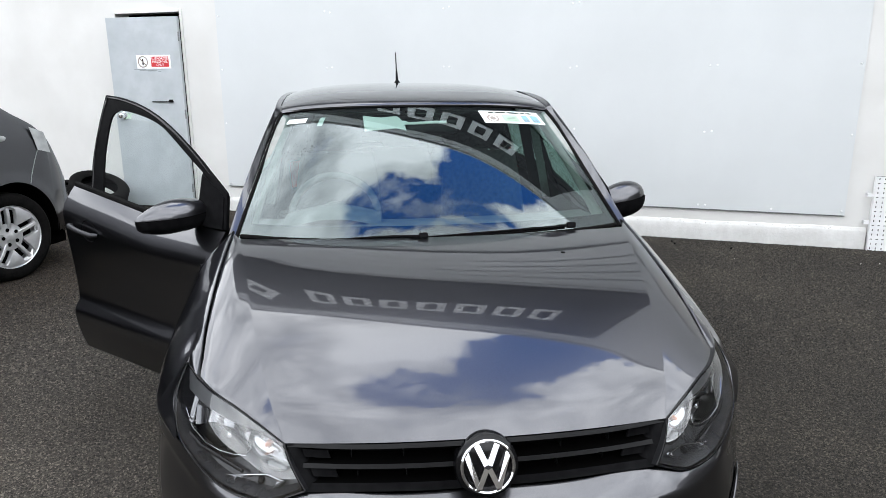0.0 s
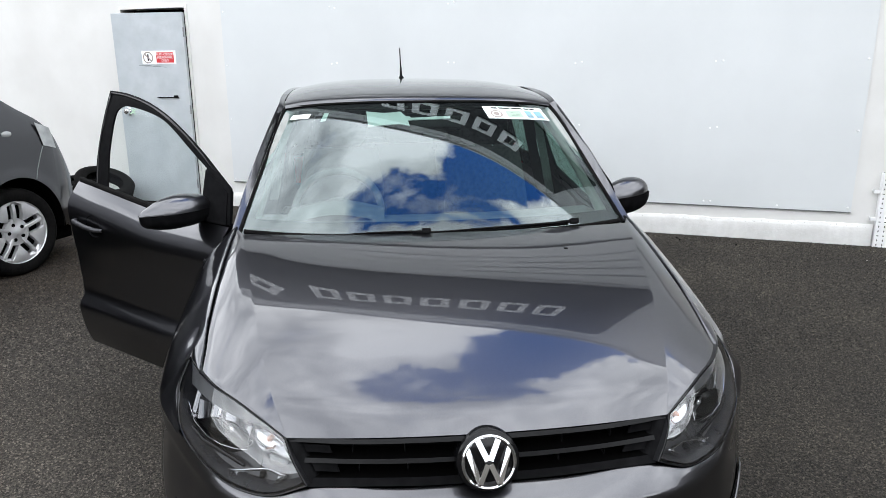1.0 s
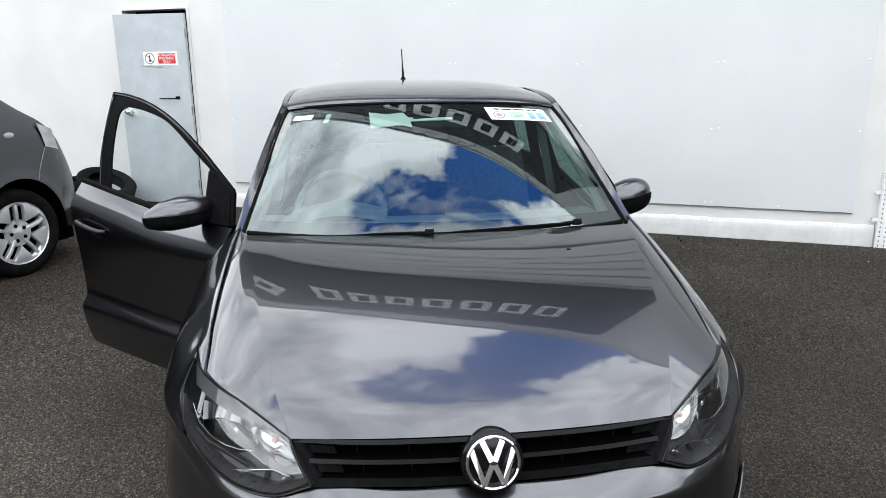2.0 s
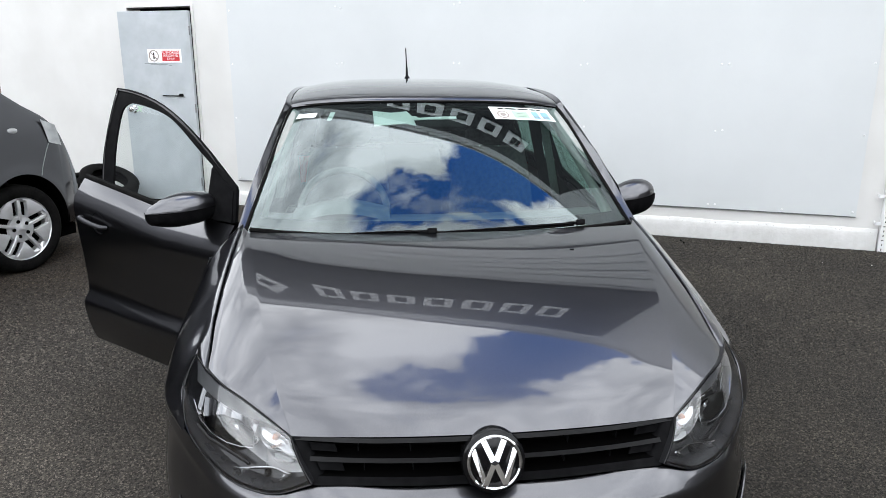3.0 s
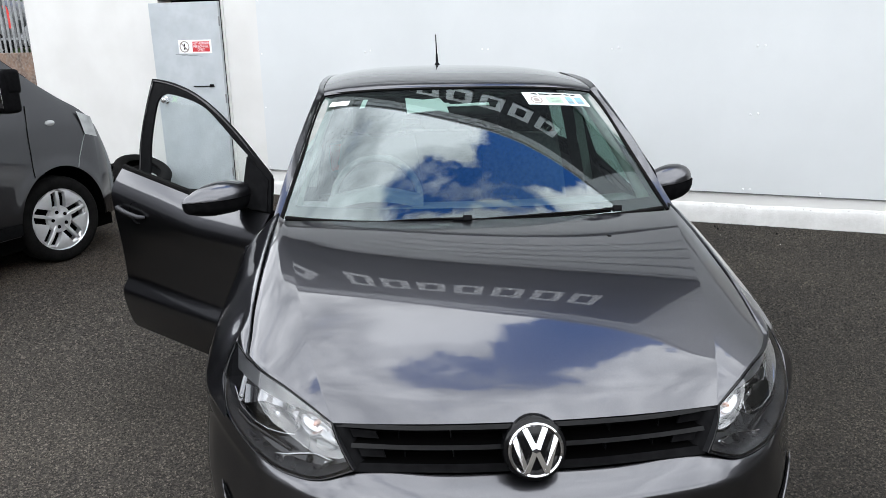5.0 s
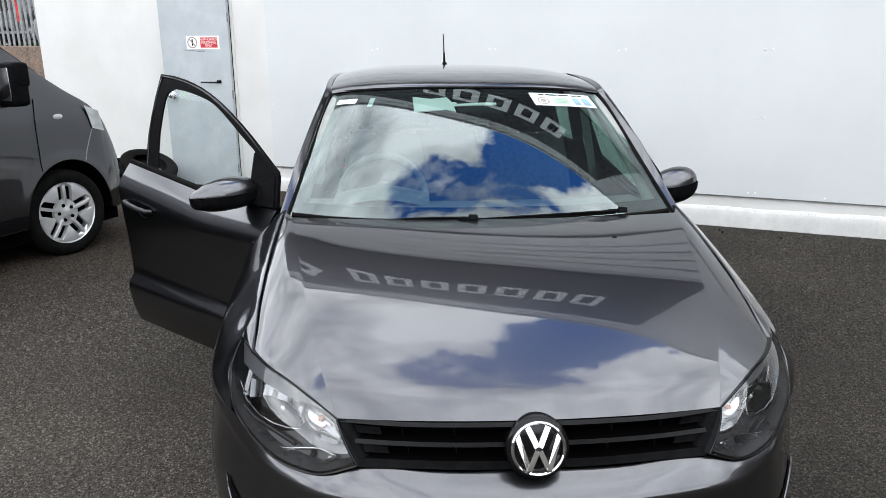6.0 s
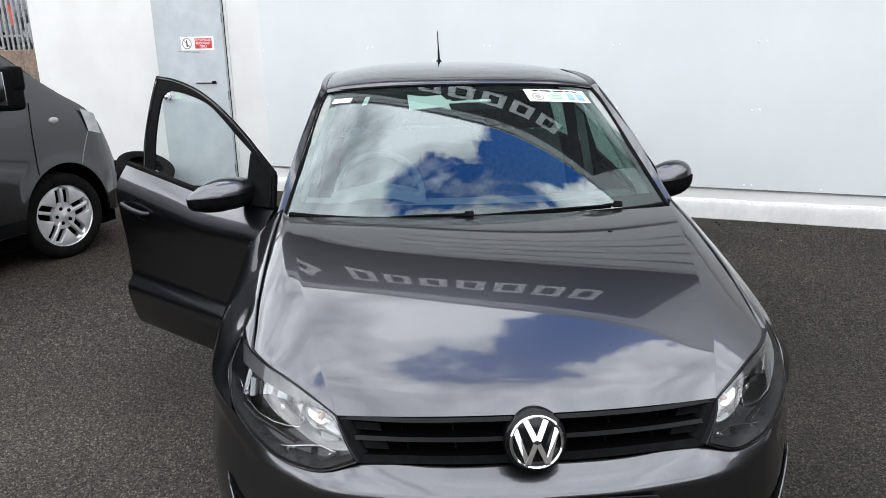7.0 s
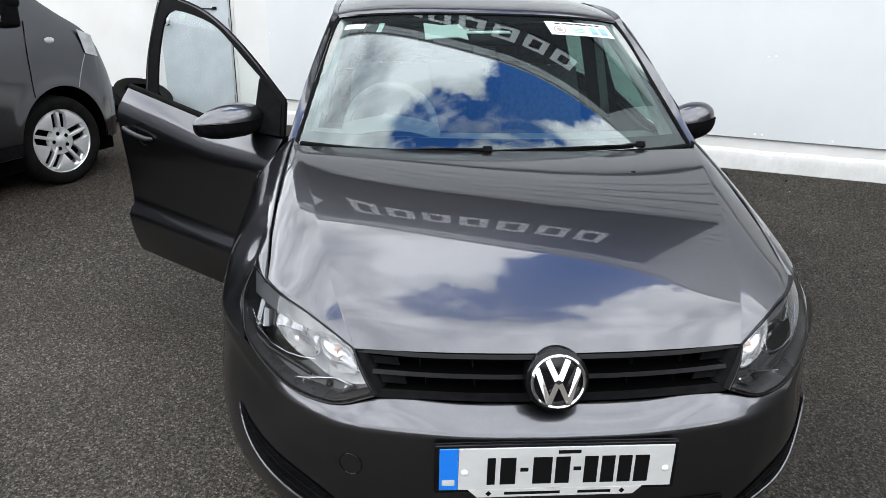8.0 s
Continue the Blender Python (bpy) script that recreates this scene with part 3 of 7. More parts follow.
# plinth along the foot of the wall, with an uneven top edge
bm = bmesh.new()
n = 420
rows = []
for i in range(n):
    s = D1 + 0.12 + (1.93 - D1 - 0.12) * i / (n - 1)
    h = 0.150 + 0.040 * (s + 5) / 7 + 0.008 * noise.noise((s * 2.2, 0, 0)) + 0.007 * noise.noise((s * 9, 3, 0)) + 0.005 * noise.noise((s * 31, 7, 0))
    o = 0.030 + 0.006 * noise.noise((s * 4, 5, 0)) + 0.003 * noise.noise((s * 23, 5, 0))
    foot = 0.006 * noise.noise((s * 7, 2, 4)) - 0.004
    rows.append([(s, 0.01, -0.01), (s, -o - 0.004, -0.01), (s, -o - 0.002 + foot, 0.02), (s, -o, h * 0.55 + 0.004 * noise.noise((s * 6, 9, 0))), (s, -o + 0.001, h - 0.034), (s, -o + 0.006, h - 0.022), (s, -0.010 + 0.004 * noise.noise((s * 14, 1, 2)), h), (s, 0.01, h + 0.004)])
add_grid(bm, rows)
bmesh.ops.recalc_face_normals(bm, faces=bm.faces[:])
tagged(part("plinth", bm, PLINTH_WHITE, m=WALL), "chipped white painted plinth at the wall foot", "plinth", kind="structure")

# places on the ledge where the paint has flaked to dark mortar
bm = bmesh.new()
rng = random.Random(11)
for _ in range(70):
    s_, z_ = rng.uniform(-1.6, 1.9), 0.0
    z_ = 0.150 + 0.040 * (s_ + 5) / 7 - rng.uniform(0.006, 0.03)
    r_ = rng.choice((0.0015, 0.002, 0.003, 0.004))
    bmesh.ops.create_icosphere(bm, subdivisions=1, radius=r_, matrix=WALL @ Matrix.LocRotScale((s_, -0.024, z_), Euler((0, rng.random(), 0)), (1.8, 0.5, 0.6)))
tagged(part("paint_flakes", bm, MORTAR, smooth=False), "dark flaked spots on the white plinth", "paint flakes", kind="stuff")

# boards bolted to the wall
cladded = thing("wall_boards", "pale grey boards bolted to the white wall", "wall panel", WALL, kind="structure")
JOINTS = (-4.59, -3.24, -1.95, -0.69, 0.55, 1.745)
for i in range(5):
    bm = boxed(JOINTS[i], JOINTS[i + 1], -0.014, -0.001, 0.292, WH - 0.05)
    part("panel", bm, PANEL, cladded, smooth=False)
bm = boxed(JOINTS[0], JOINTS[5], -0.018, 0.0, 0.2845, 0.2895)
part("bottom_rail", bm, GALV, cladded, smooth=False)
bolt = bmesh.new()
lathe(bolt, [(0.0, -0.008), (0.006, -0.0075), (0.009, -0.005), (0.010, 0.0), (0.0101, 0.002)], 10)
first = None
for z in (0.32, 1.0, 1.59, 2.16, 2.8):
    for i, s in enumerate(JOINTS):
        for o in ((-0.03, 0.03) if 0 < i < 5 else ((0.03,) if i == 0 else (-0.03,))):
            spot = pose(s + o, -0.014, z + random.uniform(-0.012, 0.012))
            if first is None:
                first = part("bolt", bolt, WHITE_METAL, cladded, m=spot)
            else:
                b = new("bolt", first.data)
                b.parent = cladded
                b.matrix_basis = spot
for s in (1.148, -0.07, -1.32, -2.6):
    b = new("bolt", first.data)
    b.parent = cladded
    b.matrix_basis = pose(s, -0.014, 0.32)

# ribbed cladding on the upper storey
bm = bmesh.new()
prof = [(0.0, WH - 0.10), (-0.10, WH - 0.10), (-0.10, WH)]
z = WH
while z < TOP - 0.02:
    prof += [(-0.10, z + 0.205), (-0.075, z + 0.215), (-0.075, z + 0.235), (-0.10, z + 0.245)]
    z += 0.245
prof += [(-0.10, TOP + 0.12), (-0.13, TOP + 0.12), (-0.13, TOP + 0.2), (0.26, TOP + 0.2), (0.26, TOP - 0.3)]
add_grid(bm, [[(s, o, zz) for o, zz in prof] for s in (S0 - 0.02, S1 + 0.02)])
bmesh.ops.recalc_face_normals(bm, faces=bm.faces[:])
for a in (S0 - 0.02, S1 + 0.02):
    slab(bm, [(a - 0.002, WH - 0.1), (a + 0.002, WH - 0.1), (a + 0.002, TOP + 0.2), (a - 0.002, TOP + 0.2)], -0.1, 0.26)
tagged(part("wall_cladding", bm, CLADDING, smooth=False, m=WALL), "pale grey horizontally ribbed steel cladding", "cladding", kind="structure")

# fascia board with plain pale shapes on it
B0, B1, BZ0, BZ1 = -9.2, 1.62, 5.1, 7.98
fascia = thing("fascia_sign", "dark grey fascia board with plain pale shapes", "sign", WALL)
part("board", boxed(max(B0, S0 - 0.02), B1, -0.20, -0.102, BZ0, BZ1, bevel=0.01, seg=1), BOARD, fascia, smooth=False)


def emblem_shape(parent, cx, cz, w, h):
    bm = bmesh.new()
    o = [(cx - w / 2, cz), (cx, cz + h / 2), (cx + w / 2, cz), (cx, cz - h / 2)]
    i = [(cx - w * 0.2, cz), (cx, cz + h * 0.2), (cx + w * 0.2, cz), (cx, cz - h * 0.2)]
    for k in range(4):
        slab(bm, [o[k], o[(k + 1) % 4], i[(k + 1) % 4], i[k]], -0.235, -0.20)
    return part("emblem", bm, LETTER, parent, smooth=False)


emblem_shape(fascia, -5.08, 6.9, 0.8, 1.15)
LET_W, LET_H, LET_Z = 0.50, 0.72, 6.35
for k in range(7):
    s = -4.12 + k * 0.66
    bm = bmesh.new()
    for q in ((0, LET_W, LET_H - 0.14, LET_H), (0, LET_W, 0, 0.14), (0, 0.14, 0.14, LET_H - 0.14), (LET_W - 0.14, LET_W, 0.14, LET_H - 0.14)):
        box(bm, s + q[0], s + q[1], -0.235, -0.20, LET_Z + q[2], LET_Z + q[3])
    part("block", bm, LETTER, fascia, smooth=False)

# steel door, a little open, hinged on its far side
bm = bmesh.new()
for a, b, z0, z1 in ((D0 - 0.0, D0 + 0.035, 0, DH), (D1 - 0.035, D1, 0, DH), (D0 + 0.035, D1 - 0.035, DH - 0.035, DH)):
    box(bm, a, b, -0.012, 0.20, z0, z1, bevel=0.003, seg=1)
part("door_frame", bm, WALL_WHITE, wall, smooth=False)
# box added behind the door, its darkness put into the colour
box_in = bmesh.new()
for q in ((D0 - 0.6, D1 + 0.6, 2.2, 2.25, 0, 2.6), (D0 - 0.65, D0 - 0.6, 0.25, 2.2, 0, 2.6), (D1 + 0.6, D1 + 0.65, 0.25, 2.2, 0, 2.6), (D0 - 0.6, D1 + 0.6, 0.25, 2.2, 2.55, 2.6)):
    box(box_in, *q)
tagged(part("lobby_walls", box_in, SHADE_BLACK, smooth=False, m=WALL), "near-black box for the unlit inside behind the steel door", "wall", kind="structure")
leaf_m = WALL @ pose(D1 - 0.04, -0.015, 0, 0, 0, 6.0)
steel_door = thing("steel_door", "grey painted steel door standing slightly ajar", "door", leaf_m)
LW = D1 - D0 - 0.05
part("leaf", boxed(-LW, 0, -0.045, 0.0, 0.02, DH - 0.085, bevel=0.003, seg=1), DOOR_STEEL, steel_door, smooth=False)
knob = bmesh.new()
lathe(knob, [(0.0, -0.125), (0.026, -0.122), (0.039, -0.106), (0.040, -0.088), (0.029, -0.076), (0.018, -0.07), (0.018, -0.055), (0.043, -0.052), (0.046, -0.045)], 20, pose(-LW + 0.105, 0, 1.08))
part("knob", knob, CHROME, steel_door, "polished round door knob")
bm = boxed(-0.40, -0.13, -0.058, -0.047, 1.232, 1.243, bevel=0.002, seg=1)
box(bm, -0.185, -0.135, -0.066, -0.047, 1.230, 1.262, bevel=0.004, seg=1)
part("door_closer", bm, INK, steel_door, "thin black closer arm", smooth=False)
for z in (0.25, 1.1, 1.95):
    hb = bmesh.new()
    tube(hb, [(0.006, -0.05, z - 0.05), (0.006, -0.05, z + 0.05)], 0.008, 10)
    part("hinge", hb, GALV, steel_door)
scuff = bmesh.new()
for x0, z0, w in ((-0.60, 1.592, 0.16), (-0.52, 1.583, 0.22), (-0.29, 1.572, 0.04), (-0.42, 1.576, 0.1)):
    box(scuff, x0, x0 + w, -0.0462, -0.045, z0, z0 + 0.006)
part("scuff", scuff, INK_GREY, steel_door, "dark scuff marks", smooth=False)

# warning sign on the door
sm = leaf_m @ pose(-0.335, -0.0455, 1.68)
warn = thing("warning_sign", "white and red access warning sign on the steel door", "sign", sm)
part("plate", boxed(-0.215, 0.215, -0.003, 0.0, -0.075, 0.075, bevel=0.002, seg=1), SIGN_WHITE, warn, smooth=False)
ring = bmesh.new()
add_grid(ring, [[(-0.135 + r * math.cos(a), y, r * math.sin(a)) for a in np.linspace(0, 2 * math.pi, 40, endpoint=False)] for r, y in ((0.052, -0.003), (0.052, -0.005), (0.063, -0.005), (0.063, -0.003))], closed=True)
slab(ring, [(-0.135 - 0.042, 0.034), (-0.135 - 0.034, 0.042), (-0.135 + 0.042, -0.034), (-0.135 + 0.034, -0.042)], -0.0055, -0.003)
bmesh.ops.recalc_face_normals(ring, faces=ring.faces[:])
part("ring", ring, INK_BROWN, warn, smooth=False)
part("bar", boxed(-0.143, -0.127, -0.0045, -0.003, -0.036, 0.036), INK, warn, smooth=False)
part("red_field", boxed(-0.03, 0.19, -0.0045, -0.003, -0.056, 0.056), SIGN_RED, warn, smooth=False)


def words(name, text, size, m, mat, parent, label=""):
    cu = bpy.data.curves.new(name, 'FONT')
    cu.body, cu.size, cu.align_x, cu.align_y, cu.extrude = text, size, 'CENTER', 'CENTER', 0.0004
    tmp = bpy.data.objects.new(name, cu)
    scene.collection.objects.link(tmp)
    bpy.context.view_layer.update()
    me = bpy.data.meshes.new_from_object(tmp.evaluated_get(bpy.context.evaluated_depsgraph_get()))
    bpy.data.objects.remove(tmp)
    me.materials.clear()
    me.materials.append(mat)
    ob = new(name, me)
    ob.parent = parent
    ob.matrix_basis = m
    return tagged(ob, label=label) if label else ob


for k, w in enumerate(("AUTHORISED", "PERSONNEL", "ONLY")):
    words("lettering", w, 0.036, pose(0.08, -0.0052, 0.034 - 0.034 * k, 90, 0, 0), SIGN_WHITE, warn)

# perforated white tray standing against the wall
tray = thing("cable_tray", "white perforated steel tray leaning on the wall", "cable tray", WALL @ pose(1.945, -0.055, 0.0))
bm = bmesh.new()
cols, rws = 14, 16
W_, H_ = 0.62, 0.655
for r in range(rws):
    for c in range(cols):
        x0, x1 = W_ * c / cols, W_ * (c + 1) / cols
        z0, z1 = H_ * r / rws, H_ * (r + 1) / rws
        tall = r % 3 != 2
        hw, hh = ((x1 - x0) * (0.09 if tall else 0.20)), ((z1 - z0) * (0.20 if tall else 0.09))
        cx, cz = (x0 + x1) / 2, (z0 + z1) / 2
        o = [bm.verts.new((x, 0, z)) for x, z in ((x0, z0), (x1, z0), (x1, z1), (x0, z1))]
        i = [bm.verts.new((cx + a * hw, 0, cz + b * hh)) for a, b in ((-1, -1), (1, -1), (1, 1), (-1, 1))]
        k = [bm.verts.new((cx + a * hw, 0.002, cz + b * hh)) for a, b in ((-1, -1), (1, -1), (1, 1), (-1, 1))]
        for q in range(4):
            bm.faces.new((o[q], o[(q + 1) % 4], i[(q + 1) % 4], i[q]))
            bm.faces.new((i[q], i[(q + 1) % 4], k[(q + 1) % 4], k[q]))
bmesh.ops.remove_doubles(bm, verts=bm.verts, dist=1e-5)
part("sheet", bm, WHITE_METAL, tray, smooth=False)
# added near-black sheet that stands for the shade behind the holes
part("hole_shade", boxed(0.0, W_, 0.012, 0.016, 0.0, H_), SHADE_BLACK, tray, smooth=False)
for x in (-0.006, W_):
    part("flange", boxed(x, x + 0.006, -0.018, 0.05, 0.0, H_, bevel=0.002, seg=1), WHITE_METAL, tray, smooth=False)
for z in (0.235, 0.475):
    bm = boxed(-0.055, -0.006, 0.0, 0.006, z, z + 0.03, bevel=0.002, seg=1)
    box(bm, -0.055, -0.049, 0.0, 0.05, z, z + 0.03, bevel=0.002, seg=1)
    part("bracket", bm, WHITE_METAL, tray, smooth=False)

# ---- unseen plain walls added behind the camera and beside it, to darken low reflections ----
for name, q in (("added_wall_south", (-20.0, 11.5, -14.3, -14.0, 0.0, 3.6)), ("added_wall_west", (-20.3, -20.0, -14.3, 9.0, 0.0, 3.6)), ("added_wall_east", (11.2, 11.5, -14.3, 1.4, 0.0, 5.5))):
    tagged(part(name, boxed(*q, bevel=0.02, seg=1), CONCRETE, smooth=False), "added unseen plain grey concrete block wall round the yard", "wall", kind="structure")

# ---- beyond the corner of the building: low wall and palisade fence ----
FAR = Matrix.Translation((-8.5, 15.0, 0)) @ pose(0, 0, 0, 0, 0, -24.58)
bm = boxed(-14, 4.0, 0, 0.3, 0, 1.75, bevel=0.02, seg=1)
tagged(part("low_wall", bm, BROWN, smooth=False, m=FAR), "rust stained brown low wall under the fence", "wall", kind="structure")
fence = thing("palisade_fence", "galvanised steel palisade fence on the low wall", "fence", FAR)
for z in (2.02, 3.3):
    part("rail", boxed(-14, 4.0, 0.13, 0.17, z, z + 0.05), GALV, fence, smooth=False)
pale = bmesh.new()
slab(pale, [(-0.035, 1.75), (0.035, 1.75), (0.035, 3.6), (0.0, 3.75), (-0.035, 3.6)], -0.012, 0.0)
pale_first = part("pale", pale, GALV, fence, smooth=False, m=pose(-13.9, 0.13, 0))
for k in range(1, 115):
    b = new("pale", pale_first.data)
    b.parent = fence
    b.matrix_basis = pose(-13.9 + 0.155 * k, 0.13, 0)

# ---- the hatchback: x across, y from its nose to its tail ----


def along(pts, n):
    """n points through control points, evenly shared between them."""
    p = np.array(pts, float)
    t = np.linspace(0, len(p) - 1, n)
    i = np.clip(t.astype(int), 0, len(p) - 2)
    u = (t - i)[:, None]
    m = np.gradient(p, axis=0)
    return (2 * u**3 - 3 * u**2 + 1) * p[i] + (u**3 - 2 * u**2 + u) * m[i] + (-2 * u**3 + 3 * u**2) * p[i + 1] + (u**3 - u**2) * m[i + 1]


def both(half):
    """Rows that run from the centre outwards, mirrored to the other side as well."""
    return [[(-x, y, z) for x, y, z in row[:0:-1]] + [tuple(p) for p in row] for row in half]


car = thing("hatchback_car", "grey metallic hatchback with its driver door open", "car")

# -- hood
HOOD_Y = (0.07, 0.12, 0.2, 0.3, 0.4, 0.5, 0.6, 0.7, 0.8, 0.9, 0.98)
HOOD_Z = (0.737, 0.766, 0.804, 0.845, 0.880, 0.909, 0.932, 0.951, 0.966, 0.978, 0.986)
CREASE = [(0.446, 0.120, 0.728), (0.478, 0.20, 0.776), (0.509, 0.30, 0.818), (0.536, 0.40, 0.856), (0.559, 0.50, 0.889), (0.580, 0.60, 0.916),
          (0.601, 0.70, 0.940), (0.622, 0.80, 0.961), (0.643, 0.90, 0.979), (0.666, 1.02, 0.992)]
SEAM = [(0.446, 0.121, 0.727), (0.511, 0.165, 0.760), (0.566, 0.21, 0.778), (0.622, 0.265, 0.793), (0.663, 0.325, 0.801), (0.673, 0.42, 0.828), (0.683, 0.52, 0.857),
        (0.689, 0.62, 0.885), (0.694, 0.74, 0.915), (0.697, 0.86, 0.944), (0.697, 0.98, 0.973), (0.695, 1.085, 0.997)]
NU = 72
cre, sea = spline(CREASE, NU), spline(SEAM, NU)
half = []
for i in range(NU):
    u = i / (NU - 1)
    yc = 0.07 + 0.91 * u
    c, k, e = np.array((0, yc, interp(yc, HOOD_Y, HOOD_Z))), cre[i], sea[i]
    row = []
    for v in list(np.linspace(0, 0.94, 26)) + [0.965, 0.982, 0.993, 1.0]:
        p = c + (k - c) * v
        p[1] = c[1] + (k[1] - c[1]) * v**2.2
        p[2] = c[2] + (k[2] - c[2]) * v**2.3
        row.append(p)
    for v in [0.03, 0.07] + list(np.linspace(0.14, 1, 12)):
        p = k + (e - k) * v
        p[2] += math.sin(math.pi * v) * interp(u, (0.0, 0.15, 0.35, 0.55, 0.85, 1.0), (0.0, 0.001, 0.003, 0.006, 0.006, 0.0))
        if v == 1:
            p[2] -= 0.003
        row.append(p)
    half.append(row)
half.insert(0, [p + np.array((0, 0.012, -0.012)) for p in half[0]])
bm = sheet(both(half), 0.0)
bmesh.ops.recalc_face_normals(bm, faces=bm.faces[:])
part("hood", bm, PAINT, car)

# -- front fenders
WY = (0.40, 0.49, 0.6, 0.8, 1.0, 1.3, 2.0, 2.8, 3.3, 3.6, 3.8)
WX = (0.795, 0.826, 0.840, 0.845, 0.843, 0.841, 0.841, 0.838, 0.825, 0.795, 0.76)


def width(y):
    return interp(y, WY, WX)


def arch(y, yc, r=0.345, zc=0.30):
    d = r * r - (y - yc) ** 2
    return zc + math.sqrt(d) if d > 0 else 0.0


SY = [p[1] for p in SEAM[4:]] + [1.2, 1.33]
SX = [p[0] for p in SEAM[4:]] + [0.705, 0.735]
SZ = [p[2] for p in SEAM[4:]] + [0.990, 0.965]
GAP = 0.003
SEAM_LOW = ((0.300, 0.733, 0.655), (0.34, 0.757, 0.659), (0.385, 0.783, 0.661), (0.44, 0.810, 0.657), (0.50, 0.830, 0.648), (0.58, 0.842, 0.622), (0.65, 0.845, 0.597))
LAMP_SIDE = ((0.300, 0.727, 0.666), (0.33, 0.736, 0.690), (0.35, 0.742, 0.707), (0.38, 0.7485, 0.732), (0.41, 0.738, 0.768), (0.438, 0.720, 0.804))


def at_y(curve, y):
    """x and z of a curve given as (y, x, z)."""
    return np.array((interp(y, [q[0] for q in curve], [q[1] for q in curve]), interp(y, [q[0] for q in curve], [q[2] for q in curve])))


def fender_section(y):
    """Seven points from the lower edge up over the shoulder to the hood's seam."""
    w, xs, zs = width(y), interp(y, SY, SX) + GAP, interp(y, SY, SZ) - 0.001
    zb = at_y(SEAM_LOW, y)[1] if y < 0.65 else max(arch(y, 0.83), 0.235)
    lo = 1 - 0.05 * max(0, (0.5 - zb) / 0.3) ** 2
    dw = w - xs
    shoulder = max(zs - 0.185, zb + 0.03)
    return np.array([(w * lo, zb), (w, shoulder), (xs + dw * 0.91, max(zs - 0.135, zb + 0.05)), (xs + dw * 0.58, zs - 0.072), (xs + dw * 0.24, zs - 0.024), (xs + 0.007, zs), (xs, zs - 0.006)])


CORNER_Y = 0.438
base = fender_section(CORNER_Y)
base[4] = at_y(LAMP_SIDE, CORNER_Y)
chord = base[4] - base[0]
side_of = np.array((chord[1], -chord[0]))
shape = [((q - base[0]) @ chord / (chord @ chord), (q - base[0]) @ side_of / (chord @ chord)) for q in base[:5]]
for side in (-1, 1):
    rows = []
    for y in np.linspace(0.300, CORNER_Y, 14):
        b0, b1 = at_y(SEAM_LOW, y), at_y(LAMP_SIDE, y)
        c, o = b1 - b0, np.array(((b1 - b0)[1], -(b1 - b0)[0]))
        low = along([b0 + c * a_ + o * h_ for a_, h_ in shape], 21)
        rows.append([(side * x, y, z) for x, z in low] + [(side * (b1[0] - 0.0020 * k), y + 0.0012 * k, b1[1] - 0.0006 * k) for k in range(1, 11)])
    for y in sorted(list(np.linspace(0.445, 1.318, 60)) + [1.145, 1.16, 1.17, 1.174]):
        sec = fender_section(y)
        f = min(1.0, (y - CORNER_Y) / 0.12)
        sec[4] = base[4] + (sec[4] - base[4]) * f if f < 1 else sec[4]
        if f < 1:
            d = sec[5] - sec[4]
            sec = np.insert(sec, 5, (sec[4] + sec[5]) / 2 + np.array((d[1], -d[0])) * 0.20 * (1 - f), axis=0)
        rows.append([(side * x, y, z) for x, z in along(sec, 31)])
    bm = sheet(rows)
    # rounded shoulder between the lamp and the hood's seam
    lip = []
    for y in np.linspace(0.328, 0.4445, 10):
        a = np.array((interp(y, (0.318, 0.38, 0.44), (0.6675, 0.699, 0.720)), y + 0.003, interp(y, (0.318, 0.38, 0.44), (0.802, 0.805, 0.803))))
        b = np.array((interp(y, SY, SX) + GAP + 0.007, y, interp(y, SY, SZ) - 0.001))
        o = np.array(((b - a)[2], 0, -(b - a)[0])) * 0.20
        lip.append([(side * x, y_, z) for x, y_, z in along([a, (a + b) / 2 + o, b, b + np.array((-0.007, 0, -0.006))], 14)])
    add_grid(bm, lip)
    bmesh.ops.remove_doubles(bm, verts=bm.verts, dist=1e-5)
    bmesh.ops.recalc_face_normals(bm, faces=bm.faces[:])
    fender = part("fender", bm, PAINT, car)
    bm = sheet([[(side * x, y, 0.58), (side * (x - 0.03), y + 0.01, 0.68), (side * (x - 0.07), y + 0.03, 0.78)] for x, y in ((0.66, 0.32), (0.71, 0.39), (0.75, 0.47), (0.77, 0.55))])
    part("inner_wing", bm, TRIM, fender)

# -- front bumper
BUMP = [(0, 0.0), (0.2, 0.004), (0.38, 0.018), (0.48, 0.045), (0.56, 0.098), (0.622, 0.155), (0.692, 0.245), (0.750, 0.33), (0.796, 0.41), (0.830, 0.50), (0.842, 0.58), (0.845, 0.65)]
BUMP_CZ = [0.567, 0.57, 0.582, 0.586, 0.588, 0.594, 0.610, 0.628, 0.640, 0.636, 0.614, 0.5965]
BUMP_TOP = [(0, 0.072, 0.613), (0.2, 0.074, 0.615), (0.385, 0.070, 0.635), (0.472, 0.070, 0.616), (0.537, 0.102, 0.608), (0.60, 0.152, 0.611), (0.663, 0.220, 0.634), (0.724, 0.302, 0.656), (0.784, 0.400, 0.660), (0.826, 0.498, 0.648), (0.841, 0.58, 0.622), (0.8445, 0.65, 0.598)]
NB = 68
plan, czs, tops = along(BUMP, NB), along([(z, 0) for z in BUMP_CZ], NB)[:, 0], along(BUMP_TOP, NB)
half_rows = []


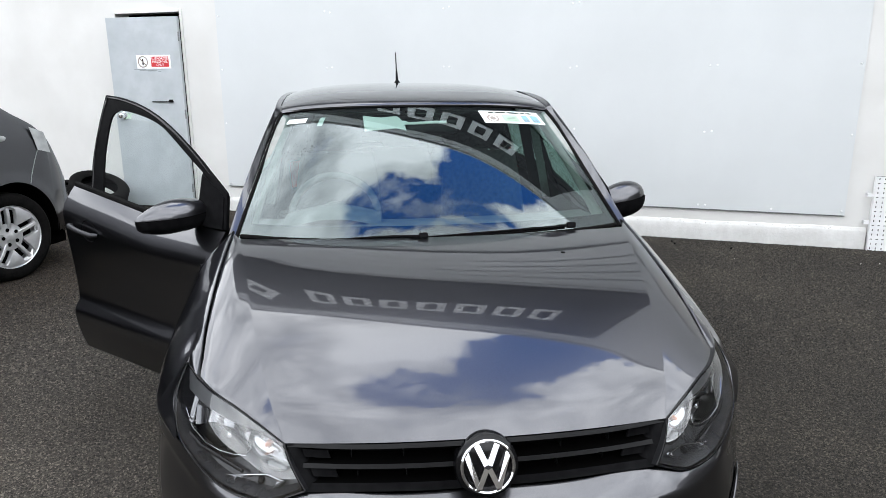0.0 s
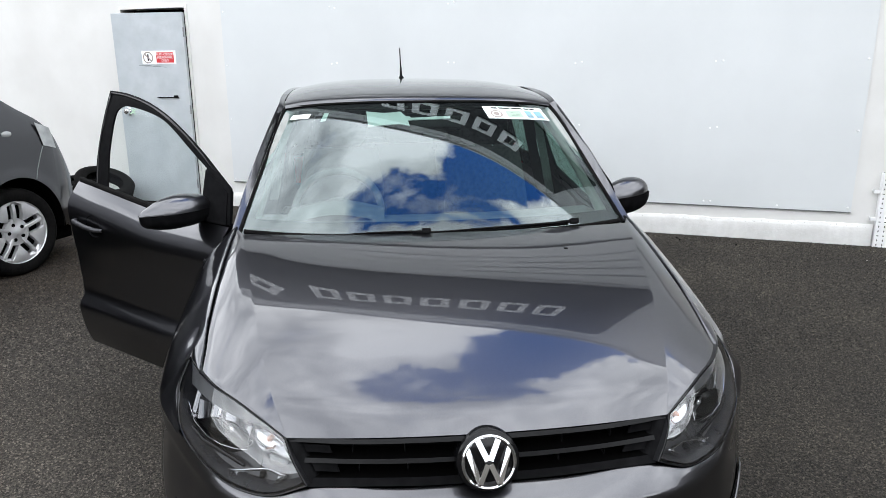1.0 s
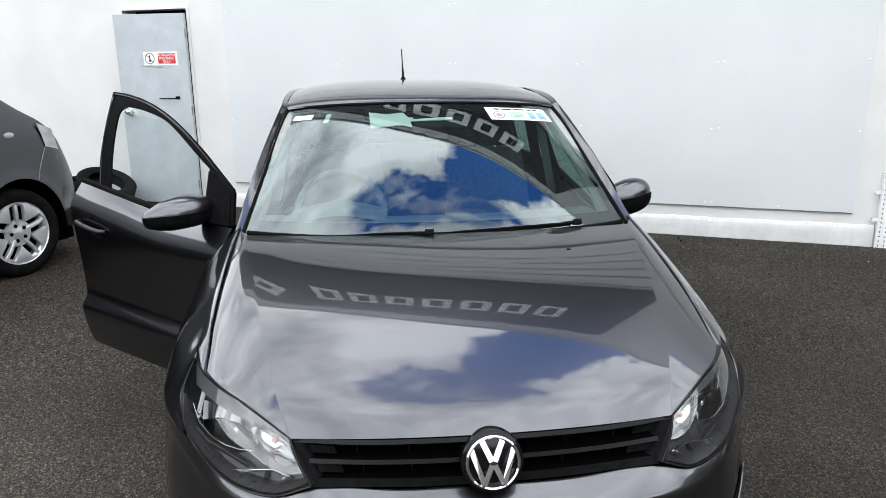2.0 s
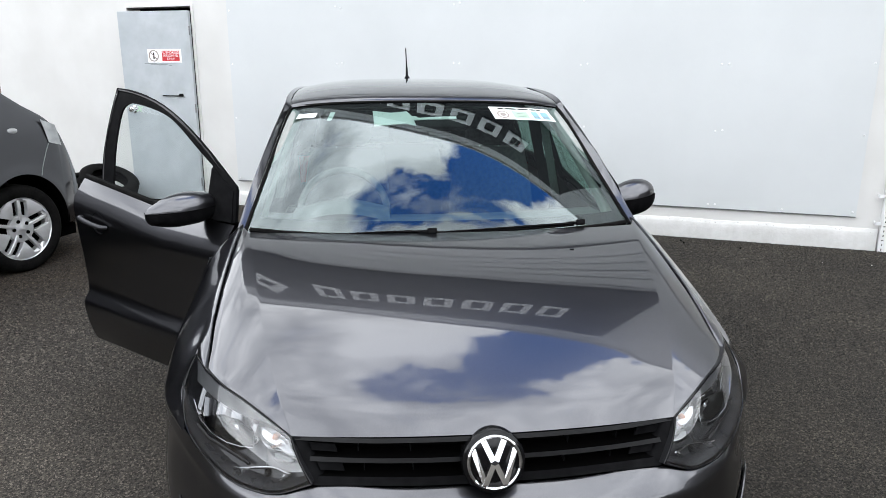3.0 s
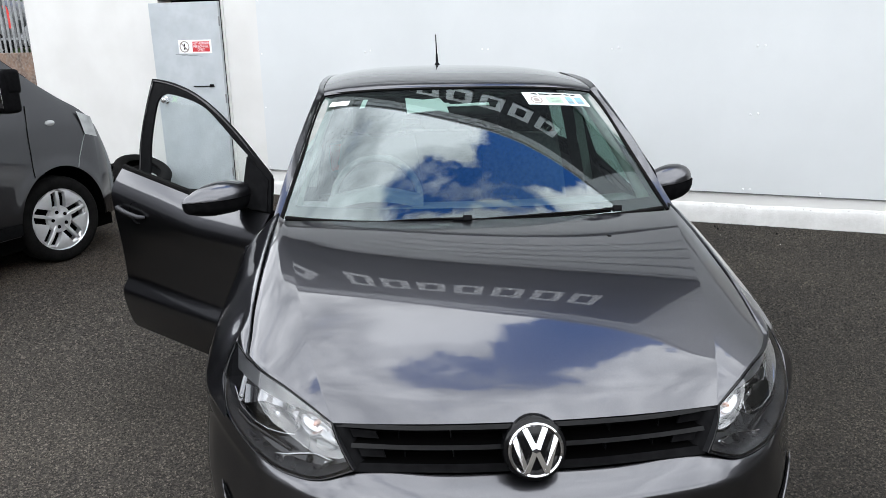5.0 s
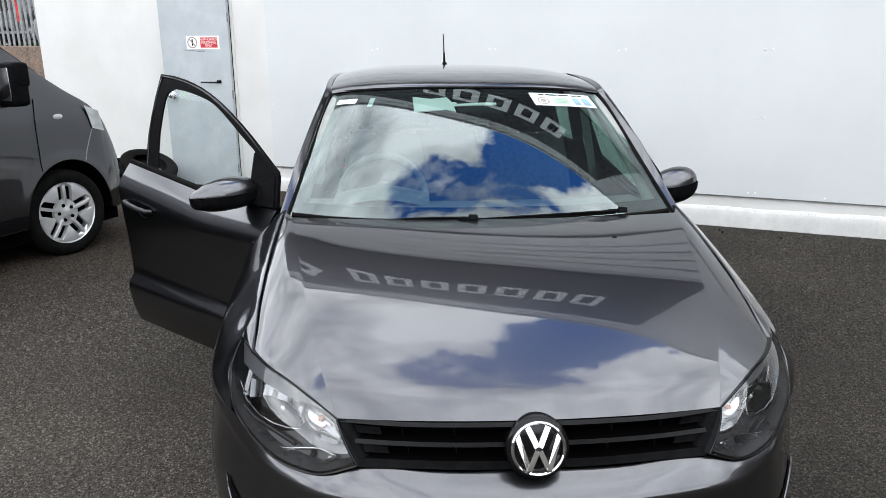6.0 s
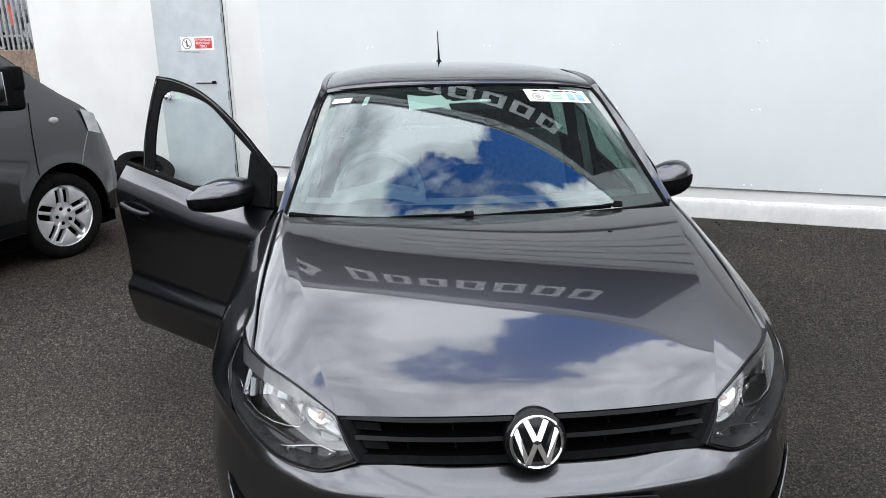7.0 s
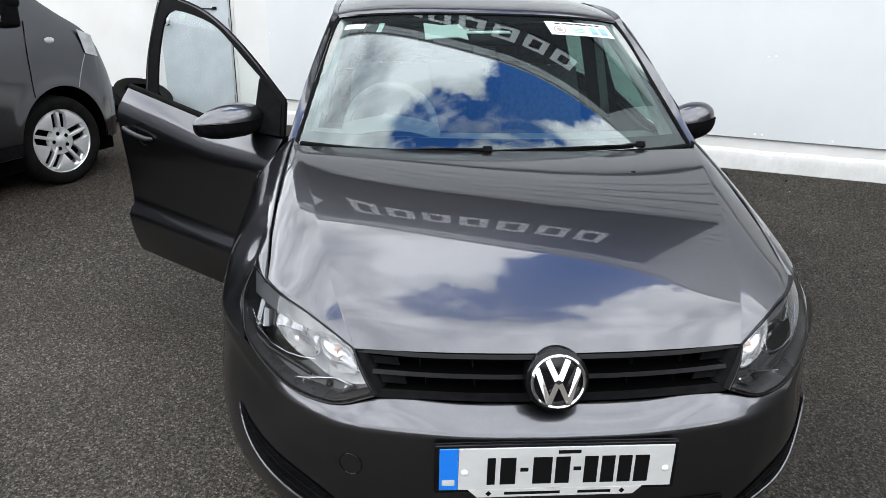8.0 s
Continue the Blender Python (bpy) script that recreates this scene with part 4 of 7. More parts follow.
def belly(z, x):
    """How far the bumper's corner swells out below its crease."""
    return interp(z, (0.19, 0.22, 0.27, 0.33, 0.40, 0.47, 0.545, 0.57), (0.0, 0.008, 0.015, 0.019, 0.019, 0.015, 0.006, 0.0)) * min(1.0, max(0.0, (abs(x) - 0.46) / 0.2)) * min(1.0, max(0.0, (0.846 - abs(x)) / 0.016))


for i in range(NB):
    x, y = plan[i]
    t = plan[min(i + 1, NB - 1)] - plan[max(i - 1, 0)]
    nrm = np.array((t[1], -t[0])) / np.linalg.norm(t)
    zc, top = czs[i], tops[i]
    col = []
    for z, inset in ((0.19, 0.11), (0.22, 0.065), (0.27, 0.035), (0.33, 0.016), (0.40, 0.005), (0.47, 0.0), (zc - 0.04, 0.0), (zc - 0.012, 0.0005), (zc, 0.0035)):
        z = max(z, arch(y, 0.83) if y > 0.485 else 0.0)
        z = min(z, zc)
        q = plan[i] - nrm * (inset * (1 - 0.65 * min(1.0, max(0.0, (x - 0.5) / 0.25))) - belly(z, x))
        col.append((q[0], q[1], z))
    a = np.array(col[-1])
    for v in (0.25, 0.5, 0.75, 0.95, 1.0):
        p = a + (top - a) * v
        p[2] += 0.003 * math.sin(math.pi * v) * (1 if i < 45 else 0.2)
        if v == 1.0:
            p[2] -= 0.006 if i < 40 else 0.002
        col.append(tuple(p))
    half_rows.append(col)
for i, c in enumerate(half_rows):
    half_rows[i] = np.concatenate([along(c[:9], 26), along(c[8:], 14)[1:]])
rows = [[(-x, y, z) for x, y, z in c] for c in half_rows[:0:-1]] + [[tuple(p) for p in c] for c in half_rows]
bm = sheet(rows)
bmesh.ops.recalc_face_normals(bm, faces=bm.faces[:])
bumper = part("bumper", bm, PAINT, car)
# thin raised beads in body paint, added to catch a highlight along the seam
for s in (-1, 1):
    bm = bmesh.new()
    tube(bm, [(s * (half_rows[i][-1][0] + 0.0005), half_rows[i][-1][1] - 0.0005, half_rows[i][-1][2] + 0.001) for i in range(42, NB)], 0.0016, 6)
    part("seam_highlight", bm, PAINT, bumper)


def on_bumper(x, z, off=0.0):
    """A point on the bumper's face, and the way out of it."""
    s = 1 if x >= 0 else -1
    i = int(np.argmin(np.abs(plan[:, 0] - abs(x))))
    i = min(max(i, 1), NB - 2)
    t = plan[i + 1] - plan[i - 1]
    k = (abs(x) - plan[i, 0]) / (t[0] if abs(t[0]) > 1e-6 else 1)
    q = plan[i] + t * k
    nrm = np.array((t[1], -t[0])) / np.linalg.norm(t)
    inset = interp(z, (0.19, 0.22, 0.27, 0.33, 0.40, 0.47, 0.6), (0.11, 0.065, 0.035, 0.016, 0.005, 0.0, 0.0))
    inset *= 1 - 0.65 * min(1.0, max(0.0, (abs(x) - 0.5) / 0.25))
    q = q + nrm * (off - inset + belly(z, x))
    return Vector((s * q[0], q[1], z)), Vector((s * nrm[0], nrm[1], 0))


# lower intake and the side pockets, each with a bright lip
rows = [[on_bumper(x, z, 0.004)[0] for x in np.linspace(-0.42, 0.42, 40)] for z in (0.22, 0.235, 0.30, 0.365, 0.375)]
part("lower_intake", sheet(rows, 0.01), TRIM, bumper)
for z in (0.255, 0.29, 0.325):
    bm = bmesh.new()
    tube(bm, [on_bumper(x, z, 0.012)[0] for x in np.linspace(-0.40, 0.40, 30)], 0.008, 8)
    part("slat", bm, TRIM, bumper)
for s in (-1, 1):
    edge_a = along([(0.736, 0.478), (0.708, 0.455), (0.655, 0.438), (0.593, 0.420), (0.529, 0.390), (0.47, 0.34)], 30)
    edge_b = along([(0.739, 0.480), (0.731, 0.441), (0.717, 0.404), (0.691, 0.372), (0.646, 0.350), (0.572, 0.325), (0.47, 0.30)], 30)
    rows = []
    for a, b in zip(edge_a, edge_b):
        rows.append([on_bumper(s * (a[0] + (b[0] - a[0]) * v), a[1] + (b[1] - a[1]) * v, 0.0022)[0] for v in np.linspace(0, 1, 8)])
    pocket = part("side_pocket", sheet(rows), TRIM, bumper)
    # fine mesh in the pocket
    for k in range(5, 28, 2):
        bm = bmesh.new()
        tube(bm, [on_bumper(s * (edge_a[k][0] + (edge_b[k][0] - edge_a[k][0]) * v), edge_a[k][1] + (edge_b[k][1] - edge_a[k][1]) * v, 0.003)[0] for v in (0.06, 0.5, 0.94)], 0.0018, 5)
        part("mesh_bar", bm, TRIM, pocket)
    for v in (0.35, 0.65):
        bm = bmesh.new()
        tube(bm, [on_bumper(s * (a[0] + (b[0] - a[0]) * v), a[1] + (b[1] - a[1]) * v, 0.003)[0] for a, b in zip(edge_a[2:], edge_b[2:])], 0.0018, 5)
        part("mesh_bar", bm, TRIM, pocket)
    bm = bmesh.new()
    tube(bm, [on_bumper(s * x, z, 0.0045)[0] for x, z in edge_b], [0.0015] * 2 + [0.0042] * 28, 8)
    part("pocket_lip", bm, PAINT, bumper)
    if s < 0:
        bm = bmesh.new()
        tube(bm, [on_bumper(s * (0.454 + 0.025 * math.cos(a)), 0.484 + 0.027 * math.sin(a), 0.0008)[0] for a in np.linspace(0, 2 * math.pi, 33)], 0.0012, 6, caps=False)
        part("tow_cover", bm, GLOSS_BLACK, bumper)

# -- grille
GR_T = along([(0, 0.064, 0.733), (0.15, 0.068, 0.733), (0.30, 0.084, 0.731), (0.442, 0.119, 0.728)], 30)
GR_B = along([(0, 0.072, 0.615), (0.14, 0.073, 0.616), (0.27, 0.073, 0.624), (0.398, 0.066, 0.638)], 30)


def grille_rows(v0, v1, depth0, depth1, n=4, x_end=1.0):
    rows = []
    for k in range(n):
        v = v0 + (v1 - v0) * k / (n - 1)
        d = depth0 + (depth1 - depth0) * k / (n - 1)
        half_ = [(GR_B[i] + (GR_T[i] - GR_B[i]) * v) + np.array((0, d, 0)) for i in range(int(29 * x_end) + 1)]
        rows.append([(-x, y, z) for x, y, z in half_[:0:-1]] + [tuple(p) for p in half_])
    return rows


# recess sheet and slat backs are near black: shade put into their colour
grille = part("grille", sheet(grille_rows(-0.02, 1.02, 0.055, 0.055)), SHADE_BLACK, car, "black plastic grille")
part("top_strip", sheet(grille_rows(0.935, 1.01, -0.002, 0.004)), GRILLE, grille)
part("strip_back", sheet(grille_rows(0.935, 0.925, -0.002, 0.05)), SHADE_BLACK, grille)
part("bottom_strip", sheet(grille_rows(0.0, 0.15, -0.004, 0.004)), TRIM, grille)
part("strip_back", sheet(grille_rows(0.15, 0.18, 0.004, 0.05)), SHADE_BLACK, grille)
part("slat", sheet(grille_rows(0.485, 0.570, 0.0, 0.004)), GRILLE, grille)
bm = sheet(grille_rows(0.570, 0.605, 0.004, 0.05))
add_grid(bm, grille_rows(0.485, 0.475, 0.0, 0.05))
part("slat_back", bm, SHADE_BLACK, grille)
for s in (-1, 1):
    for v in (0.34, 0.76):
        rows = [[(s * p[0], p[1] + 0.012, p[2]) for p in (GR_B[i] + (GR_T[i] - GR_B[i]) * vv for i in range(23, 28))] for vv in (v - 0.085, v + 0.085)]
        part("vent_block", sheet(rows, 0.006), TRIM, grille, "grey blanking piece", smooth=False)
        for i in (12, 20):
            p0, p1 = GR_B[i] + (GR_T[i] - GR_B[i]) * (v - 0.12), GR_B[i] + (GR_T[i] - GR_B[i]) * (v + 0.12)
            bm = boxed(s * p0[0] - 0.0012, s * p0[0] + 0.0012, p0[1] + 0.02, p0[1] + 0.05, p0[2], p1[2])
            part("rib", bm, TRIM, grille, smooth=False)
    # side cheeks that close the grille beside the lamps
    rows = [[(s * p[0], p[1] + d, p[2]) for p in (GR_B[i] + (GR_T[i] - GR_B[i]) * vv for vv in np.linspace(0, 1, 6))] for i, d in ((29, -0.001), (28, 0.0), (27, 0.012), (26, 0.05))]
    part("cheek", sheet(rows), TRIM, grille)

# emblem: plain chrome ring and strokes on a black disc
EM = pose(0, 0.052, 0.682, -14, 0, 0)
bm = bmesh.new()
lathe(bm, [(0.0, -0.012), (0.064, -0.012), (0.070, -0.009), (0.0725, 0.0), (0.0725, 0.03)], 56)
emblem = part("emblem", bm, GLOSS_BLACK, car, "round chrome emblem on a black disc", m=EM)
bm = bmesh.new()
lathe(bm, [(0.0535, -0.013), (0.0545, -0.021), (0.058, -0.0235), (0.0615, -0.021), (0.0625, -0.013)], 64)
part("ring", bm, CHROME, emblem)


def stroke(bm, pts, w):
    (x0, z0), (x1, z1) = pts
    d = Vector((x1 - x0, z1 - z0)).normalized()
    n_ = Vector((-d.y, d.x)) * w / 2
    slab(bm, [(x0 + n_.x, z0 + n_.y), (x1 + n_.x, z1 + n_.y), (x1 - n_.x, z1 - n_.y), (x0 - n_.x, z0 - n_.y)], -0.0235, -0.012)
    # the strokes lean back with the domed face of the emblem
    for v in bm.verts:
        if v.co.y < -0.02:
            v.co.y += 0.16 * v.co.z + 1.4 * v.co.z ** 2


for s in (-1, 1):
    for ends, w_ in ((((s * 0.0245, 0.050), (s * 0.003, 0.004)), 0.0125), (((s * 0.0475, 0.030), (s * 0.022, -0.046)), 0.0115), (((s * 0.022, -0.046), (s * 0.003, -0.004)), 0.0115)):
        bm = bmesh.new()
        stroke(bm, ends, w_)
        part("stroke", bm, CHROME, emblem, smooth=False)

# number plate: blue band, plain bars in place of the characters
plate = part("number_plate", boxed(-0.270, 0.270, -0.020, -0.004, 0.440, 0.564, bevel=0.004), GLOSS_BLACK, car, "white number plate with plain dark bars")
part("plate_face", boxed(-0.218, 0.26, -0.0225, -0.0195, 0.45, 0.558, bevel=0.001, seg=1), PLATE_WHITE, plate, smooth=False)
part("plate_band", boxed(-0.26, -0.2185, -0.0225, -0.0195, 0.45, 0.558, bevel=0.001, seg=1), PLATE_BLUE, plate, smooth=False)
part("band_bar", boxed(-0.254, -0.226, -0.0232, -0.0222, 0.463, 0.478), PLATE_WHITE, plate, smooth=False)
for x0, x1 in ((-0.155, -0.137), (-0.126, -0.092), (-0.082, -0.064), (-0.054, -0.012), (-0.004, 0.028), (0.036, 0.053), (0.060, 0.090), (0.098, 0.128), (0.136, 0.166), (0.173, 0.205)):
    dash = x1 - x0 < 0.0185 and x0 > -0.13
    part("bar", boxed(x0, x1, -0.0232, -0.0222, 0.496 if dash else 0.463, 0.506 if dash else 0.533), INK, plate, smooth=False)
part("small_bar", boxed(0.0, 0.05, -0.0232, -0.0222, 0.541, 0.55), INK, plate, smooth=False)
for x in (-0.205, 0.243):
    bm = bmesh.new()
    lathe(bm, [(0, -0.027), (0.005, -0.0265), (0.0072, -0.0245), (0.0075, -0.022)], 16, pose(x, 0, 0.497))
    part("screw_cap", bm, SIGN_WHITE, plate)
bm = slab(bmesh.new(), [(-0.195, 0.45), (0.195, 0.45), (0.175, 0.43), (-0.175, 0.43)], -0.024, -0.02)
part("dealer_strip", bm, PLATE_WHITE, plate, smooth=False)
for x0, x1 in ((-0.115, 0.01), (0.05, 0.125)):
    part("bar", boxed(x0, x1, -0.0248, -0.0238, 0.4365, 0.4435), INK, plate, smooth=False)
for x in (-0.15, 0.15):
    part("mark", slab(bmesh.new(), [(x - 0.007, 0.44), (x, 0.447), (x + 0.007, 0.44), (x, 0.433)], -0.0248, -0.0238), INK, plate, smooth=False)

# -- headlights
HL_T = [(0.448, 0.117, 0.729), (0.511, 0.158, 0.762), (0.566, 0.205, 0.782), (0.622, 0.256, 0.796), (0.666, 0.318, 0.805), (0.697, 0.38, 0.807), (0.718, 0.43, 0.802)]
HL_B = [(0.401, 0.053, 0.646), (0.475, 0.066, 0.620), (0.537, 0.098, 0.613), (0.602, 0.148, 0.616), (0.665, 0.214, 0.638), (0.722, 0.296, 0.672), (0.745, 0.38, 0.730)]


def lamp_grid(side, depth, shrink=0.0, nu=30, nv=14):
    a, b = along(HL_B, nu), along(HL_T, nu)
    rows = []
    for i in range(nu):
        u = i / (nu - 1)
        row = []
        for j in range(nv):
            v = shrink + (1 - 2 * shrink) * j / (nv - 1)
            p = a[i] + (b[i] - a[i]) * v
            out = np.array((0.45 + 0.35 * u, -0.85 + 0.35 * u, 0.25))
            p = p + out / np.linalg.norm(out) * (0.016 * math.sin(math.pi * v) * math.sin(math.pi * min(1, 0.15 + 0.8 * u)) - depth)
            row.append((side * p[0], p[1], p[2]))
        rows.append(row)
    return rows


for side in (-1, 1):
    lamp = part("headlight", sheet(lamp_grid(side, 0.0)), LENS, car, "clear headlight with bright reflectors")
    back = sheet(lamp_grid(side, 0.075, 0.03))
    front = lamp_grid(side, 0.001)
    deep = lamp_grid(side, 0.075, 0.03)
    for rim in ((front[0], deep[0]), (front[-1], deep[-1]), ([r[0] for r in front], [r[0] for r in deep]), ([r[-1] for r in front], [r[-1] for r in deep])):
        add_grid(back, rim)
    part("housing", back, LAMP_DARK, lamp)
    # black seal round the lens
    seal = bmesh.new()
    loop = [r[0] for r in front] + front[-1][1:] + [r[-1] for r in front][::-1][1:] + front[0][::-1][1:]
    tube(seal, loop, 0.0024, 6, caps=False)
    part("seal", seal, GLOSS_BLACK, lamp)

    def spot(u, v, depth):
        k = min(max(u, 0.0), 1.0) * 60
        i = min(int(k), 59)
        ab, tb = along(HL_B, 61), along(HL_T, 61)
        a, b = ab[i] + (ab[i + 1] - ab[i]) * (k - i), tb[i] + (tb[i + 1] - tb[i]) * (k - i)
        p = a + (b - a) * v
        out = np.array((0.45 + 0.35 * u, -0.85 + 0.35 * u, 0.25))
        p = p - out / np.linalg.norm(out) * depth
        return Vector((side * p[0], p[1], p[2]))

    def cell(name, outline, rim_depth, deep_by, mat, label="", rings=9):
        """A reflector bowl of any outline, given along and up the lamp."""
        o = along(list(outline) + [outline[0]], 49)[:-1]
        c = o.mean(axis=0)
        rows = []
        for k in range(rings):
            f = math.sin((k / (rings - 1)) * math.pi / 2)
            d = rim_depth + deep_by * math.cos((k / (rings - 1)) * math.pi / 2)
            rows.append([spot(*(c + (q - c) * f), d) for q in o])
        # rolled edge
        rows.append([spot(*(c + (q - c) * 1.03), rim_depth + 0.003) for q in o])
        bm_ = bmesh.new()
        add_grid(bm_, rows, closed=True)
        bmesh.ops.remove_doubles(bm_, verts=bm_.verts, dist=1e-5)
        bmesh.ops.recalc_face_normals(bm_, faces=bm_.faces[:])
        return part(name, bm_, mat, lamp, label)

    def bulb_at(u, v, depth, r, mat, label=""):
        bm_ = bmesh.new()
        lathe(bm_, [(0.0, -r * 0.3), (r * 0.6, -r * 0.1), (r, r), (r, r * 3.2)], 20, Matrix.Translation(spot(u, v, depth)) @ pose(0, 0, 0, -8, 0, side * 14))
        return part("bulb", bm_, mat, lamp, label)

    cell("main_reflector", [(0.78, 0.23), (0.70, 0.40), (0.60, 0.52), (0.48, 0.60), (0.37, 0.59), (0.325, 0.52), (0.38, 0.42), (0.52, 0.33), (0.66, 0.26)], 0.030, 0.040, SMOKE, "grey oval reflector bowl")
    bulb_at(0.55, 0.44, 0.055, 0.011, CHROME)
    # bright facets above the bowl, stepped one against the next
    lo_line = along([(0.875, 0.06), (0.79, 0.235), (0.66, 0.47), (0.52, 0.60), (0.40, 0.630), (0.335, 0.57)], 36)
    hi_line = along([(0.93, 0.36), (0.82, 0.46), (0.67, 0.61), (0.52, 0.69), (0.41, 0.71), (0.32, 0.70)], 36)
    for k, tilt in enumerate((0.009, 0.003, 0.011, 0.005, 0.013)):
        rows = []
        for i in range(k * 7, k * 7 + 8):
            if i == k * 7:
                i0 = i + 0.12
            else:
                i0 = i
            j = min(int(i0), 34)
            f = i0 - j
            a, b = lo_line[j] + (lo_line[j + 1] - lo_line[j]) * f, hi_line[j] + (hi_line[j + 1] - hi_line[j]) * f
            rows.append([spot(*(a + (b - a) * v), (0.030 + tilt * v if side < 0 else 0.046 - (0.008 + tilt) * v) + 0.006 * math.sin(math.pi * (i - k * 7) / 7)) for v in np.linspace(0, 1, 5)])
        part("facet", sheet(rows, 0.0015), FACET, lamp)
    # silver panel along the top, under the lens; its tone is raised for reflected sky
    lo_edge = along([(1.0, 0.24), (0.91, 0.46), (0.79, 0.58), (0.68, 0.635), (0.55, 0.69), (0.43, 0.72), (0.32, 0.75), (0.20, 0.81), (0.05, 0.85)], 36)
    hi_edge = along([(1.0, 0.97), (0.90, 0.975), (0.78, 0.98), (0.66, 0.98), (0.54, 0.98), (0.42, 0.98), (0.30, 0.98), (0.17, 0.98), (0.03, 0.98)], 36)
    part("top_panel", sheet([[spot(*(a + (b - a) * v), 0.030 - 0.024 * v) for v in np.linspace(0, 1, 6)] for a, b in zip(lo_edge, hi_edge)]), LAMP_SILVER, lamp)
    # grey bezel under the bowl, and a dark slot between the two
    lo_edge = along([(0.97, 0.05), (0.86, 0.03), (0.72, 0.03), (0.57, 0.03), (0.40, 0.03), (0.20, 0.03), (0.03, 0.06)], 26)
    hi_edge = along([(0.84, -0.02), (0.72, 0.07), (0.60, 0.15), (0.50, 0.25), (0.36, 0.42), (0.24, 0.44), (0.06, 0.44)], 26)
    part("bezel_panel", sheet([[spot(*(a + (b - a) * v), d_) for v, d_ in ((0, 0.006), (0.10, 0.022), (0.22, 0.040), (0.6, 0.045), (1, 0.047))] for a, b in zip(lo_edge, hi_edge)]), LAMP_GREY, lamp)
    part("inner_panel", sheet([[spot(u, v, 0.046) for v in np.linspace(0.30, 0.88, 6)] for u in np.linspace(0.02, 0.34, 8)]), LAMP_DARK, lamp)
    cell("indicator_reflector", [(0.285, 0.70), (0.18, 0.78), (0.09, 0.73), (0.075, 0.58), (0.08, 0.43), (0.15, 0.55), (0.22, 0.49), (0.28, 0.56)], 0.026, 0.020, REFLECTOR, "bright indicator reflector")
    bulb_at(0.20, 0.63, 0.034, 0.006, AMBER, "amber indicator bulb")
    cell("fog_lens", [(0.20, 0.46), (0.14, 0.50), (0.09, 0.44), (0.09, 0.36), (0.14, 0.33), (0.20, 0.38)], 0.026, 0.012, SMOKE)
    cell("parking_reflector", [(0.49, 0.095), (0.40, 0.165), (0.30, 0.230), (0.20, 0.27), (0.12, 0.205), (0.18, 0.11), (0.32, 0.07), (0.43, 0.07)], 0.026, 0.020, REFLECTOR, "bright parking lamp reflector")
    bulb_at(0.29, 0.15, 0.034, 0.010, GLOSS_BLACK)
    bm = bmesh.new()
    tube(bm, [spot(u, v, 0.023) for u, v in along([(0.50, 0.095), (0.40, 0.172), (0.30, 0.240), (0.20, 0.282), (0.115, 0.21)], 16)], [0.0008] + [0.0017] * 14 + [0.0008], 6)
    part("parking_rim", bm, REFLECTOR, lamp)
    bm = bmesh.new()
    tube(bm, [spot(u, v, 0.024) for u, v in ((0.05, 0.42), (0.125, 0.53), (0.23, 0.50), (0.245, 0.36), (0.272, 0.24))], 0.0014, 6)
    part("bezel", bm, SMOKE, lamp)
    bm = bmesh.new()
    tube(bm, [spot(u, v, 0.024) for u, v in ((0.93, 0.10), (0.80, 0.18), (0.68, 0.22), (0.55, 0.30), (0.44, 0.365), (0.345, 0.42), (0.33, 0.57))], 0.0013, 6)
    part("bezel", bm, REFLECTOR, lamp)
    bm = bmesh.new()
    tube(bm, [spot(u, v, 0.030) for u, v in ((0.85, -0.02), (0.72, 0.09), (0.53, 0.21), (0.40, 0.205))], 0.0045, 8)
    part("lower_bezel", bm, GLOSS_BLACK, lamp)

# -- windscreen
WS_N = 40


def screen_point(v, u, off=0.0):
    """v: -1 to 1 across; u: 0 at the foot to 1 at the roof."""
    b = np.array((0.688 * v, 0.985 + 0.064 * v * v + 0.051 * v**4, 0.963 + 0.012 * v * v))
    t = np.array((0.585 * v, 1.735 + 0.052 * v * v + 0.023 * v**4, 1.390 - 0.025 * abs(v) ** 2.8))
    p = b + (t - b) * u
    bulge = 0.0185 * 4 * u * (1 - u) * (1 - 0.8 * v * v) + off
    return p + np.array((0.18 * v, -0.50, 0.84)) * bulge


ws_rows = [[tuple(screen_point(v, u)) for v in np.linspace(-1, 1, WS_N)] for u in np.linspace(0, 1, 28)]
windscreen = part("windscreen", sheet(ws_rows), SCREEN, car, "clear windscreen with stickers")
# dark printed border just under the glass
bm = bmesh.new()
add_grid(bm, [[tuple(screen_point(v, u, -0.004)) for v in np.linspace(-1, 1, WS_N)] for u in (0.0, 0.03, 0.06, 0.09, 0.105)])
add_grid(bm, [[tuple(screen_point(v, u, -0.004)) for v in np.linspace(-1, 1, WS_N)] for u in (0.965, 1.0)])
for s in (-1, 1):
    add_grid(bm, [[tuple(screen_point(v, u, -0.004)) for v in (s * 0.955, s * 1.0)] for u in np.linspace(0, 1, 28)])
part("printed_border", bm, GLOSS_BLACK, windscreen)
for s in (-1, 1):
    bm = bmesh.new()
    tube(bm, [screen_point(s * 1.006, u, 0.002) for u in np.linspace(0, 1.0, 24)], 0.006, 8)
    part("side_seal", bm, RUBBER, windscreen)
bm = bmesh.new()
tube(bm, [screen_point(v, 1.004, 0.0) for v in np.linspace(-1, 1, 36)], 0.006, 8)
part("top_seal", bm, RUBBER, windscreen)
